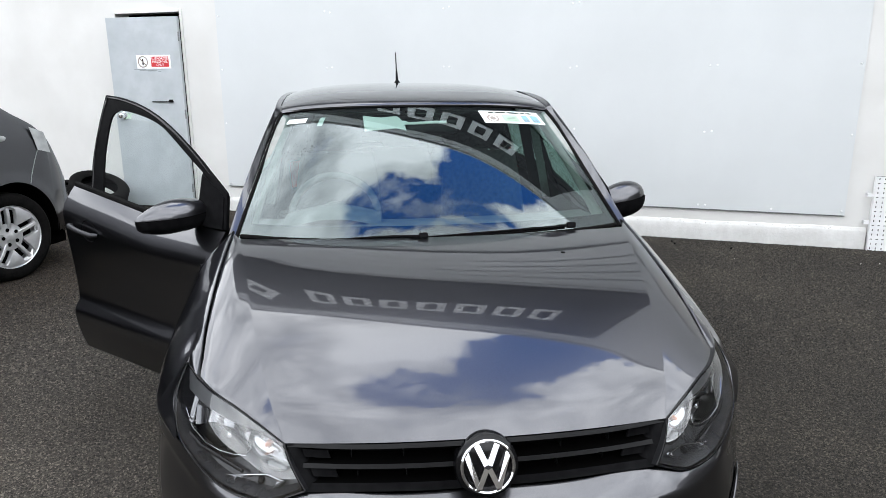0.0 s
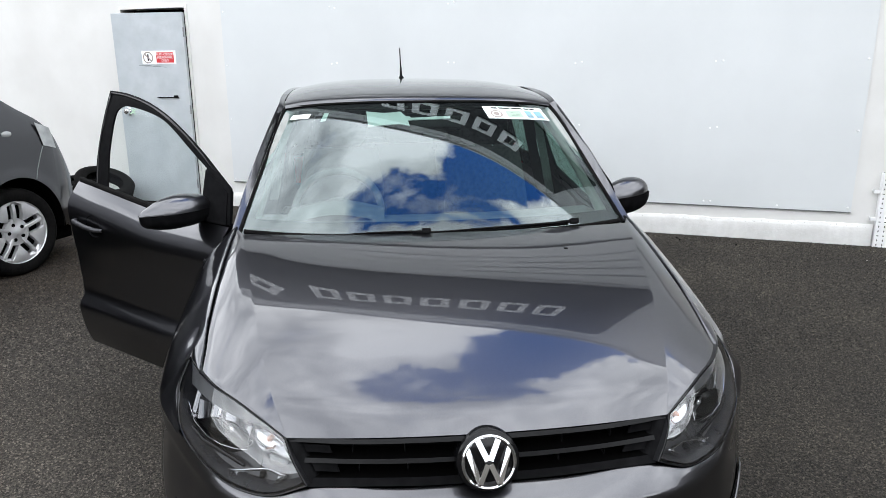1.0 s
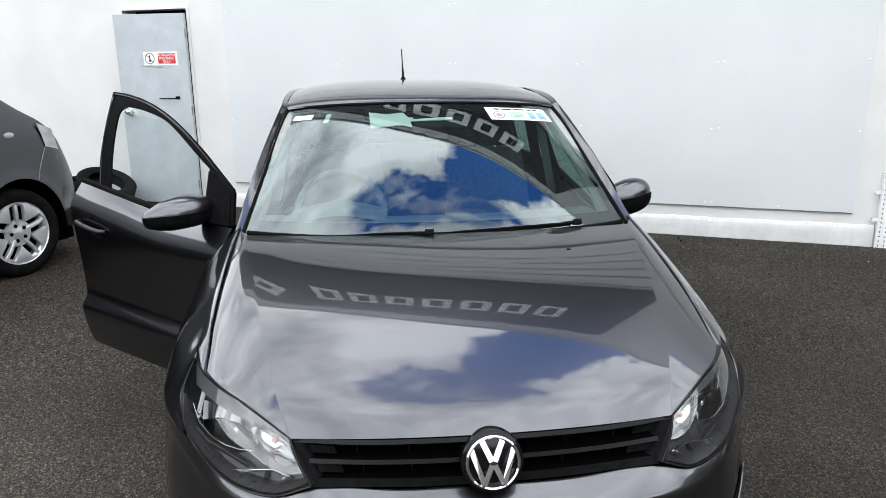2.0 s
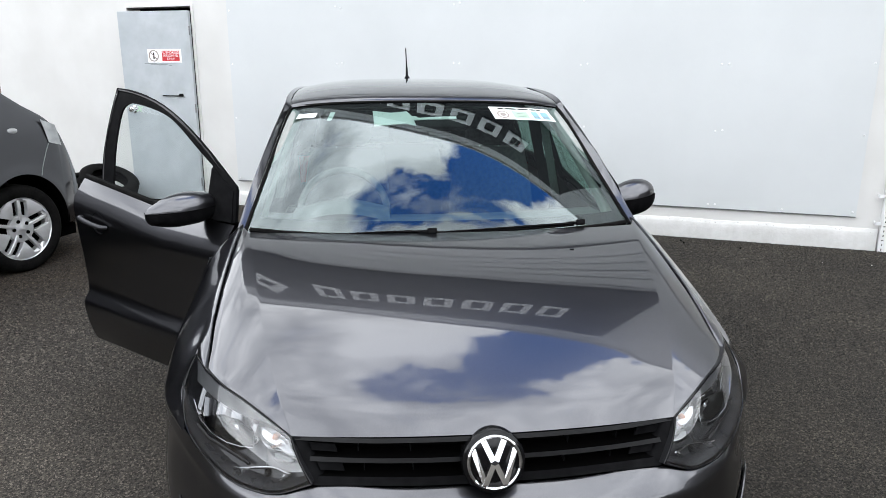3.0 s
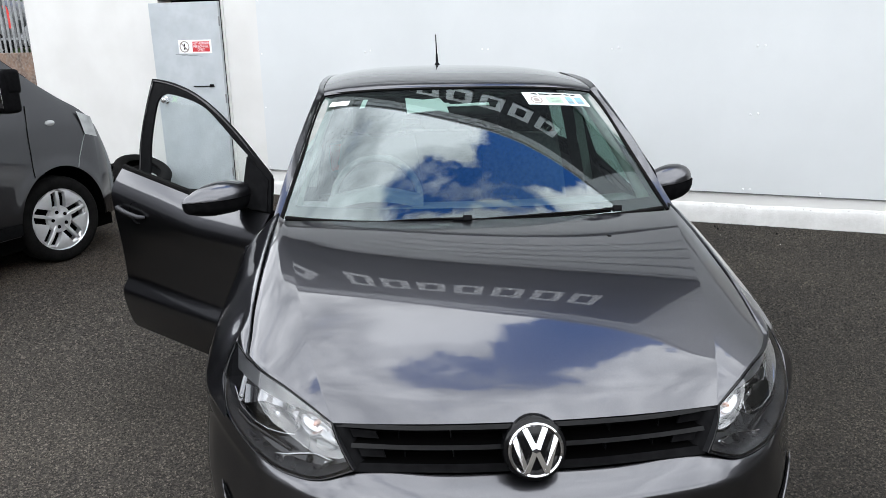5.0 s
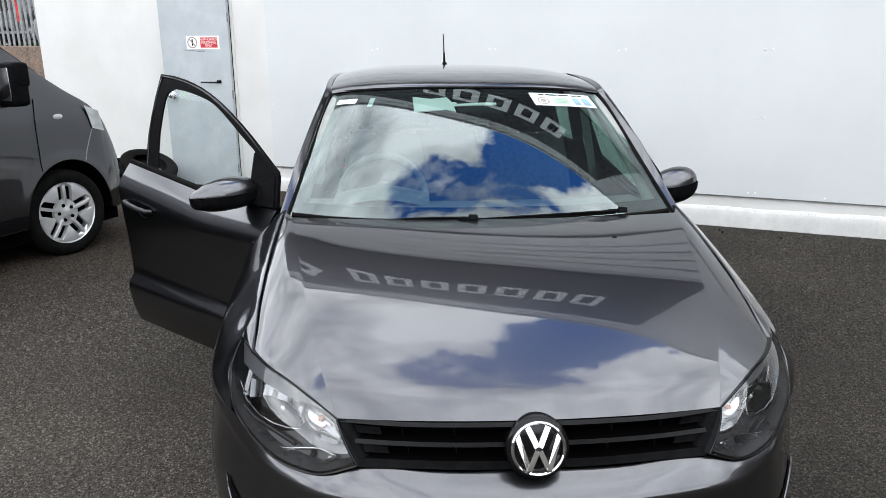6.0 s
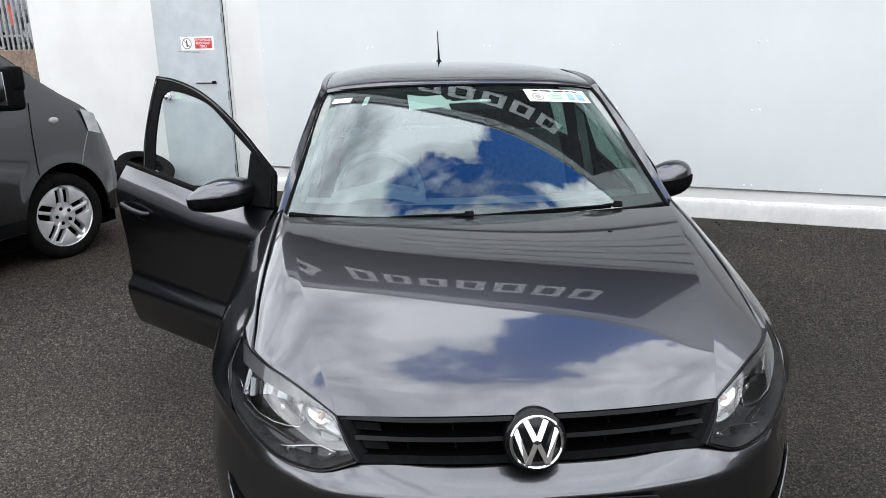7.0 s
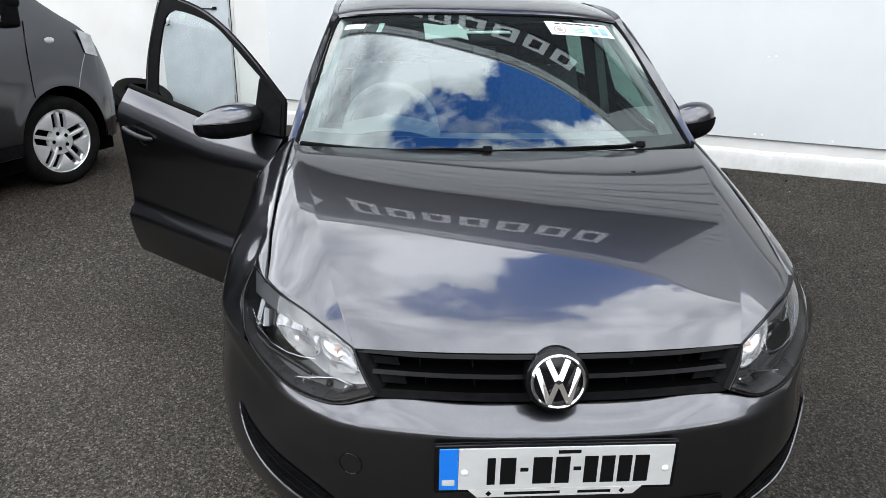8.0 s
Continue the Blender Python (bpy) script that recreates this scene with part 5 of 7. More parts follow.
# cowl between hood and glass
bm = sheet([[(0.70 * v, 0.94 + 0.12 * v * v, 0.955) for v in np.linspace(-1, 1, 30)], [(0.69 * v, 1.03 + 0.108 * v * v, 0.962) for v in np.linspace(-1, 1, 30)]], 0.004)
part("cowl", bm, TRIM, car)
bm = bmesh.new()
tube(bm, [screen_point(v, 0.012, 0.004) for v in np.linspace(-0.98, 0.98, 40)], 0.009, 8)
part("cowl_edge", bm, RUBBER, car)

# -- roof
ROOF_Y = [1.737, 1.76, 1.83, 1.97, 2.2, 2.5, 2.85, 3.2, 3.45, 3.66]
ROOF_Z = [1.391, 1.409, 1.427, 1.450, 1.468, 1.476, 1.478, 1.470, 1.458, 1.437]
EDGE_Y = [1.80, 1.825, 1.89, 2.03, 2.25, 2.52, 2.85, 3.18, 3.42, 3.60]
EDGE_X = [0.585, 0.588, 0.592, 0.595, 0.600, 0.604, 0.600, 0.590, 0.580, 0.570]
EDGE_Z = [1.365, 1.380, 1.393, 1.410, 1.424, 1.430, 1.428, 1.420, 1.408, 1.388]
c_ = spline(list(zip([0] * 10, ROOF_Y, ROOF_Z)), 48)
e_ = spline(list(zip(EDGE_X, EDGE_Y, EDGE_Z)), 48)
half = []
for i in range(48):
    row = []
    for v in np.linspace(0, 1, 22):
        p = c_[i] + (e_[i] - c_[i]) * v
        p[2] = c_[i][2] + (e_[i][2] - c_[i][2]) * (0.35 * v**2 + 0.65 * v**5)
        p[1] = c_[i][1] + (e_[i][1] - c_[i][1]) * v**2
        row.append(p)
    half.append(row)
bm = sheet(both(half))
bmesh.ops.recalc_face_normals(bm, faces=bm.faces[:])
part("roof", bm, PAINT, car)

# -- pillars and roof rails
RAIL_O = [(0.722, 1.10, 0.955), (0.715, 1.20, 1.010), (0.700, 1.30, 1.084), (0.680, 1.40, 1.156), (0.660, 1.50, 1.222), (0.641, 1.60, 1.283), (0.622, 1.70, 1.337), (0.612, 1.80, 1.372),
          (0.612, 1.95, 1.398), (0.617, 2.2, 1.412), (0.620, 2.6, 1.417), (0.614, 3.0, 1.412), (0.60, 3.35, 1.398), (0.588, 3.58, 1.375)]
for s in (-1, 1):
    o = along(RAIL_O, 60)
    rows = []
    ins = [screen_point(1.012, u, 0.001) for u in np.linspace(0.0, 1.0, 32)] + list(spline(list(zip(EDGE_X, EDGE_Y, EDGE_Z)), 60)[1:])
    ins = np.array(ins)
    for q in o:
        j = int(np.argmin(np.abs(ins[:, 1] - (q[1] + 0.0))))
        p = ins[j] + np.array((0.004, 0, 0))
        mid = (p + q) / 2 + np.array((0.010, -0.004, 0.012))
        low = q + np.array((0.004, 0.012, -0.03))
        rows.append([(s * x, y, z) for x, y, z in along([p, mid, q, low], 10)])
    bm = sheet(rows)
    bmesh.ops.recalc_face_normals(bm, faces=bm.faces[:])
    part("roof_rail", bm, PAINT, car)
    # lining inside the pillar
    bm = bmesh.new()
    tube(bm, [(s * (q[0] - 0.045), q[1] + 0.03, q[2] - 0.035) for q in along(RAIL_O[1:9], 30)], 0.03, 10)
    part("pillar_lining", bm, CABIN_LIGHT, car)

# -- doors and body sides
DZ = (0.235, 0.30, 0.38, 0.445, 0.458, 0.492, 0.53, 0.65, 0.78, 0.85, 0.868, 0.91, 0.955)
DX = (-0.045, -0.022, -0.005, 0.0, -0.003, -0.029, -0.031, -0.026, -0.012, -0.010, -0.015, -0.042, -0.078)


def side_x(y, z):
    return width(y) + interp(z, DZ, DX) * (1.0 if y < 3.2 else 1.1)


def glass_x(z):
    return 0.762 - 0.142 * ((z - 0.955) / 0.46) - 0.012 * ((z - 0.955) / 0.46) ** 2


def belt(y):
    """Height of the line under the side windows, which climbs towards the tail."""
    return min(0.945 + 0.13 * max(0.0, y - 1.72), 1.035)


def panel_x(y, z):
    return side_x(y, z - (belt(y) - 0.955) * min(1.0, max(0.0, (z - 0.60) / 0.33)))


def side_panel(name, side, y0, y1, z0, z1, yc=None, top=None):
    ys = list(np.linspace(y0, y1, 26))
    if yc:
        ys = sorted(ys + [yc - 0.345, yc - 0.341, yc - 0.33, yc + 0.33, yc + 0.341, yc + 0.345])
    rows = []
    for y in ys:
        zb = max(z0, arch(y, yc) if yc else 0)
        zt = belt(y)
        rows.append([(side * panel_x(y, zb + (zt - zb) * k / 29), y, zb + (zt - zb) * k / 29) for k in range(30)])
    bm_ = sheet(rows)
    bmesh.ops.recalc_face_normals(bm_, faces=bm_.faces[:])
    return bm_


HINGE = (0.80, 1.325)
DOOR_END = 2.395
DOOR_IN = [(1.49, 0.970), (1.496, 1.029), (1.509, 1.152), (1.568, 1.181), (1.657, 1.227), (1.749, 1.275), (1.843, 1.318), (1.935, 1.344), (2.073, 1.367), (2.167, 1.375)]
DOOR_IN_REAR = [(2.167, 1.375), (2.215, 1.358), (2.233, 1.324), (2.232, 1.237), (2.220, 1.150), (2.189, 1.034), (2.175, 0.970)]
DOOR_OUT = [(1.314, 0.955), (1.314, 0.994), (1.344, 1.085), (1.451, 1.147), (1.558, 1.208), (1.669, 1.265), (1.781, 1.317), (1.900, 1.363), (2.033, 1.401), (2.187, 1.429), (2.313, 1.439)]
DOOR_OUT_REAR = [(2.313, 1.439), (2.319, 1.347), (2.320, 1.258), (2.311, 1.144), (2.285, 1.032), (2.270, 0.955)]


def frame_line(front, rear):
    """The foot up to the front corner, the slope to the top, and down the rear post."""
    foot = [np.array(front[0]) + (np.array(front[2]) - np.array(front[0])) * k / 11 for k in range(12)]
    return np.concatenate([foot, spline(front[2:], 37)[1:], spline(rear, 23)[1:]])


def front_door(side, angle, glass):
    hx, hy = side * HINGE[0], HINGE[1]
    local = Matrix.Translation((-hx, -hy, 0))
    m = Matrix.Translation((hx, hy, 0)) @ pose(0, 0, 0, 0, 0, angle)
    bm_ = side_panel("front_door", side, 1.325, DOOR_END, 0.25, 0.955)
    # shut edges and inner skin
    ins = [[(side * (panel_x(y, z) - 0.085 if z < 0.9 else panel_x(y, z) - 0.05), y, z) for z in np.linspace(0.25, belt(y), 30)] for y in (1.327, DOOR_END - 0.002)]
    outer = [[(side * panel_x(y, z), y, z) for z in np.linspace(0.25, belt(y), 30)] for y in (1.325, DOOR_END)]
    for a, b in zip(ins, outer):
        add_grid(bm_, [a, b])
    add_grid(bm_, [[(side * side_x(y, 0.25), y, 0.25) for y in (1.325, DOOR_END)], [(side * (side_x(y, 0.25) - 0.085), y, 0.25) for y in (1.325, DOOR_END)]])
    bm_.transform(local)
    door = part("front_door", bm_, PAINT, car, "open driver door" if angle else "", m=m)
    bm_ = bmesh.new()
    add_grid(bm_, [[(side * (panel_x(y, z) - (0.085 if z < 0.9 else 0.05) - 0.02 * math.sin(math.pi * min(1.0, (z - 0.25) / 0.7))), y, z) for z in np.linspace(0.25, belt(y), 14)] for y in np.linspace(1.327, DOOR_END - 0.002, 12)])
    bm_.transform(local)
    part("door_lining", bm_, CABIN, door)
    # black window frame
    a = frame_line(DOOR_OUT, DOOR_OUT_REAR)
    b = frame_line(DOOR_IN, DOOR_IN_REAR)
    rows = []
    for k in range(70):
        o, i = a[k], b[k]
        tuck = 0.0 if angle else 0.03 * max(0.0, (o[1] - 1.30) / 0.14) ** 2
        rows.append([(side * (glass_x(o[1]) - 0.004 - tuck), o[0], o[1]), (side * (glass_x(o[1]) + 0.006 - tuck), o[0], o[1]), (side * (glass_x((o[1] + i[1]) / 2) + 0.009 - tuck), (o[0] + i[0]) / 2, (o[1] + i[1]) / 2),
                     (side * (glass_x(i[1]) + 0.006), i[0], i[1]), (side * (glass_x(i[1]) - 0.003), i[0], i[1])])
    bm_ = bmesh.new()
    add_grid(bm_, rows, closed=True)
    bmesh.ops.recalc_face_normals(bm_, faces=bm_.faces[:])
    bm_.transform(local)
    frame_ = part("window_frame", bm_, TRIM, door)
    bm_ = bmesh.new()
    tube(bm_, [(side * (glass_x(o[1] + (i[1] - o[1]) * 0.16) + 0.008 - (0.0 if angle else 0.03 * max(0.0, (o[1] - 1.30) / 0.14) ** 2)), o[0] + (i[0] - o[0]) * 0.16, o[1] + (i[1] - o[1]) * 0.16) for o, i in list(zip(a, b))[15:]], [0.0012, 0.002, 0.0035] + [0.005] * 52, 8)
    bm_.transform(local)
    part("edge_bead", bm_, GLOSS_BLACK, frame_)
    bm_ = bmesh.new()
    tube(bm_, [(side * (panel_x(y, belt(y)) - 0.010), y, belt(y) + 0.005) for y in np.linspace(1.47, 2.39, 14)], [0.006, 0.010] + [0.014] * 12, 8)
    bm_.transform(local)
    part("belt_trim", bm_, RUBBER, door)
    # dark corner piece in front of the window
    tri = [(1.330, 0.955), (1.49, 0.955), (1.507, 1.146), (1.43, 1.112), (1.354, 1.07)]
    bm_ = bmesh.new()
    va = [bm_.verts.new((side * (glass_x(z) + 0.0115), y, z)) for y, z in tri]
    vb = [bm_.verts.new((side * (glass_x(z) - 0.02), y, z)) for y, z in tri]
    bm_.faces.new(va)
    bm_.faces.new(vb[::-1])
    for k in range(5):
        bm_.faces.new((va[k], vb[k], vb[(k + 1) % 5], va[(k + 1) % 5]))
    bmesh.ops.recalc_face_normals(bm_, faces=bm_.faces[:])
    bm_.transform(local)
    part("corner_piece", bm_, TRIM, door, smooth=False)
    if glass:
        bm_ = bmesh.new()
        add_grid(bm_, [[(side * (glass_x(o[1] + (i[1] - o[1]) * w_)), o[0] + (i[0] - o[0]) * w_, o[1] + (i[1] - o[1]) * w_) for w_ in (0.0, 0.33, 0.66, 1.0)] for o, i in zip(b[:35], b[:34:-1])])
        bm_.transform(local)
        pane = part("window_pane", bm_, glass, door)
        if angle:
            # a pale cross marked on the glass
            for d_ in (-1, 1):
                bm_ = bmesh.new()
                add_grid(bm_, [[(side * (glass_x(z) + 0.001 + w_ * 0), y + w_, z) for w_ in (-0.006, 0.006)] for y, z in ((2.10 - 0.018 * d_, 1.340), (2.10 + 0.018 * d_, 1.364))])
                bm_.transform(local)
                part("mark", bm_, INK_GREEN, pane)
    # pull handle in its cup
    cup = bmesh.new()
    lathe(cup, [(0.0, 0.016), (0.6, 0.014), (0.9, 0.004), (1.0, -0.0015)], 28)
    cup.transform(Matrix.Translation((side * panel_x(2.19, 0.853), 2.190, 0.853)) @ pose(0, 0, 0, 0, 0, side * 90) @ Matrix.Diagonal((0.058, 1, 0.050, 1)))
    cup.transform(local)
    part("handle_cup", cup, TRIM, door)
    bm_ = bmesh.new()
    hx_ = panel_x(2.24, 0.855)
    tube(bm_, [(side * (hx_ + d), y, z) for y, z, d in ((2.12, 0.842, 0.002), (2.14, 0.845, 0.024), (2.20, 0.852, 0.031), (2.26, 0.860, 0.030), (2.315, 0.867, 0.022), (2.325, 0.868, 0.002))], [0.008, 0.010, 0.011, 0.0115, 0.011, 0.008], 10)
    bm_.transform(local)
    part("door_handle", bm_, HANDLE, door)
    # wing mirror: painted cap above a black shell
    cx, cy, cz = (0.866 if angle else 0.846), 1.515, 1.006
    half_w, tall, lift = (0.138, 1.0, -0.004) if angle else (0.108, 1.16, 0.016)

    def shell(top):
        rows_ = []
        for i in range(25):
            w_ = -1 + 2 * i / 24
            row = []
            for k in range(17):
                t_ = math.pi * k / 16 if top else -math.pi * k / 16
                f_ = (w_ + 1) / 2
                if angle:
                    rad = interp(f_, (0, 0.06, 0.2, 0.45, 0.7, 0.88, 0.97, 1), (0.30, 0.66, 0.88, 1.0, 0.80, 0.46, 0.22, 0.02) if top else (0.30, 0.66, 0.86, 0.92, 0.86, 0.66, 0.42, 0.02))
                else:
                    rad = max(0.0, 1 - max(0.0, (f_ - 0.45) / 0.55) ** 2.6) ** 0.5 * (0.50 + 0.50 * math.sin(math.pi / 2 * min(1.0, f_ / 0.55)))
                    rad = rad if top else rad ** 0.6
                ex = half_w * w_
                ey = -0.080 * math.cos(t_) * rad * (1.0 if math.cos(t_) > 0 else 0.55) + 0.012 * w_
                ez = tall * (0.060 if top else 0.074) * math.copysign(abs(math.sin(t_)) ** (0.95 if top else 0.6), math.sin(t_)) * rad + lift * w_
                row.append((side * (cx + ex), cy + ey, cz + ez))
            rows_.append(row)
        b_ = bmesh.new()
        add_grid(b_, rows_)
        bmesh.ops.remove_doubles(b_, verts=b_.verts, dist=1e-5)
        bmesh.ops.recalc_face_normals(b_, faces=b_.faces[:])
        b_.transform(local)
        return b_

    part("mirror_cap", shell(True), PAINT, door)
    part("mirror_shell", shell(False), TRIM, door)
    bm_ = bmesh.new()
    tube(bm_, [(side * x, y, z) for x, y, z in ((0.735, 1.50, 0.968), (0.78, 1.51, 0.970), (0.84, 1.52, 0.975))], [0.036, 0.03, 0.03], 12, flat=0.5)
    bm_.transform(local)
    part("mirror_arm", bm_, TRIM, door)
    bm_ = bmesh.new()
    lathe(bm_, [(0.0, 0.0), (1.0, 0.0)], 32)
    bm_.transform(Matrix.Translation((side * cx, cy + 0.041, cz + 0.004)) @ Matrix.Diagonal((0.078, 1, 0.040, 1)))
    bm_.transform(local)
    part("mirror_glass", bm_, CHROME, door)
    return door


front_door(-1, 48.5, CLEAR_PANE)
front_door(1, 0.0, SIDE_GLASS)

for side in (-1, 1):
    rear = part("rear_door", side_panel("rear_door", side, DOOR_END + 0.006, 3.18, 0.25, 0.955, 3.30), PAINT, car)
    bm = bmesh.new()
    hx_ = side_x(3.0, 0.81)
    tube(bm, [(side * (hx_ + d), y, z) for y, z, d in ((2.86, 0.828, 0.002), (2.89, 0.828, 0.026), (2.96, 0.826, 0.032), (3.03, 0.824, 0.030), (3.085, 0.822, 0.022), (3.095, 0.822, 0.002))], [0.008, 0.010, 0.011, 0.0115, 0.011, 0.008], 10)
    part("door_handle", bm, HANDLE, rear)
    part("quarter_panel", side_panel("quarter_panel", side, 3.186, 3.80, 0.25, 0.955, 3.30), PAINT, car)
    part("sill", boxed(side * 0.79 - 0.03, side * 0.79 + 0.03, 1.17, 2.97, 0.17, 0.245, bevel=0.02), PAINT, car)
    # rear side glass and the pillars between
    for y0, y1, y2, y3 in ((2.39, 3.08, 2.37, 3.02), (3.06, 3.42, 2.99, 3.26)):
        bm = bmesh.new()
        add_grid(bm, [[(side * (glass_x(z) - 0.002), ya, z) for z, ya in ((0.940, a), (1.18, a + (b - a) * 0.5), (1.408, b))] for a, b in ((y0, y2), ((y0 + y1) / 2, (y2 + y3) / 2), (y1, y3))])
        part("rear_pane", bm, SIDE_GLASS if y0 < 3 else DARK_GLASS, car)
    for y0, y1, y2, y3 in ((2.275, 2.45, 2.295, 2.43), (3.04, 3.11, 2.97, 3.05), (3.34, 3.88, 3.18, 3.66)):
        mat = PAINT if y0 > 3.3 else TRIM
        bm = sheet([[(side * (glass_x(z) + (-0.008 if y0 < 3.3 else 0.01) - (0.13 * (k / 7) ** 2 if y0 > 3.3 else 0)), ya + (yb - ya) * (z - 0.955) / 0.455, z) for z in np.linspace(0.955, 1.41, 12)] for k, (ya, yb) in enumerate(zip(np.linspace(y0, y1, 8), np.linspace(y2, y3, 8)))])
        part("rear_pillar" if y0 > 3.3 else "door_pillar", bm, mat, car)

    # lining inside the middle pillar
    bm = bmesh.new()
    add_grid(bm, [[(side * (0.70 - 0.125 * u), y, 0.86 + 0.55 * u) for y in (2.20, 2.26, 2.36, 2.44)] for u in np.linspace(0, 1, 6)])
    part("pillar_lining", bm, CABIN, car)
    # grey belt hanging beside the pillar
    bm = bmesh.new()
    add_grid(bm, [[(side * (0.592 + 0.095 * u + e), 2.19 - 0.01 * u, 1.36 - 0.46 * u) for e in (0.0, 0.042)] for u in np.linspace(0, 1, 8)])
    part("seat_belt", bm, BELT, car, "grey seat belt")
    # dark lining of the boot, behind the quarter glass
    bm = bmesh.new()
    add_grid(bm, [[(side * (0.665 - 0.12 * u), 3.10 + (0.74 - 0.20 * u) * v, 0.48 + 0.91 * u) for v in np.linspace(0, 1, 6)] for u in np.linspace(0, 1, 8)])
    part("boot_lining", bm, CABIN, car)

# -- tail: bumper, tailgate and rear window
TAIL = [(0, 3.965), (0.3, 3.955), (0.55, 3.91), (0.68, 3.86), (0.745, 3.80), (0.765, 3.74)]
tp = along(TAIL, 26)
rows = []
for x, y in tp:
    rows.append([(x, y - d, z) for z, d in ((0.20, 0.06), (0.30, 0.02), (0.42, 0.0), (0.52, 0.0), (0.60, 0.03), (0.75, 0.055), (0.90, 0.085), (0.955, 0.10))])
bm = sheet([[(-x, y, z) for x, y, z in r] for r in rows[:0:-1]] + rows)
bmesh.ops.recalc_face_normals(bm, faces=bm.faces[:])
part("rear_bumper", bm, PAINT, car)
bm = bmesh.new()
add_grid(bm, [[(v * (0.70 - 0.14 * u), 3.865 - 0.21 * u - 0.09 * v * v, 0.955 + 0.47 * u) for v in np.linspace(-1, 1, 20)] for u in (0, 0.25, 0.5, 0.75, 1.0)])
rear_window = part("rear_window", bm, DARK_GLASS, car)
for k in range(9):
    u = 0.12 + 0.085 * k
    bm = bmesh.new()
    tube(bm, [(v * (0.66 - 0.14 * u), 3.858 - 0.21 * u - 0.09 * v * v, 0.955 + 0.47 * u) for v in np.linspace(-1, 1, 16)], 0.0016, 5)
    part("heater_line", bm, INK_GREY, rear_window)
bm = sheet([[(v * 0.56, y + 0.0 - 0.06 * v * v, z - 0.05 * v * v) for v in np.linspace(-1, 1, 20)] for y, z in ((3.58, 1.448), (3.66, 1.440), (3.70, 1.428), (3.66, 1.415), (3.60, 1.41))])
part("roof_spoiler", bm, PAINT, car)
for s in (-1, 1):
    bm = sheet([[(s * (0.60 + 0.15 * v), 3.875 - 0.10 * v - 0.04 * v * v - 0.06 * u, 0.74 + 0.19 * u) for v in np.linspace(0, 1, 10)] for u in np.linspace(0, 1, 6)], 0.01)
    part("tail_lamp", bm, TAIL_RED, car)
# aerial
bm = bmesh.new()
lathe(bm, [(0.0, 0.02), (0.012, 0.016), (0.02, 0.0), (0.022, -0.01)], 16)
bm.transform(Matrix.Translation((0, 3.285, 1.472)) @ pose(0, 0, 0, 90, 0, 0))
tube(bm, [(0, 3.285, 1.472), (0, 3.31, 1.512), (0, 3.33, 1.545)], [0.0085, 0.0075, 0.006], 10)
tube(bm, [(0, 3.33, 1.545), (0, 3.415, 1.665)], [0.0042, 0.0032], 8)
part("aerial", bm, TRIM, car)
# floor pan
part("floor_pan", boxed(-0.74, 0.74, 0.45, 3.75, 0.20, 0.27, bevel=0.02), TRIM, car)
for yc in (0.83, 3.30):
    for s in (-1, 1):
        bm = bmesh.new()
        add_grid(bm, [[(s * x, yc + 0.35 * math.cos(a), 0.30 + 0.35 * math.sin(a)) for a in np.linspace(0, math.pi, 20)] for x in (0.50, 0.815)])
        part("arch_liner", bm, TRIM, car)


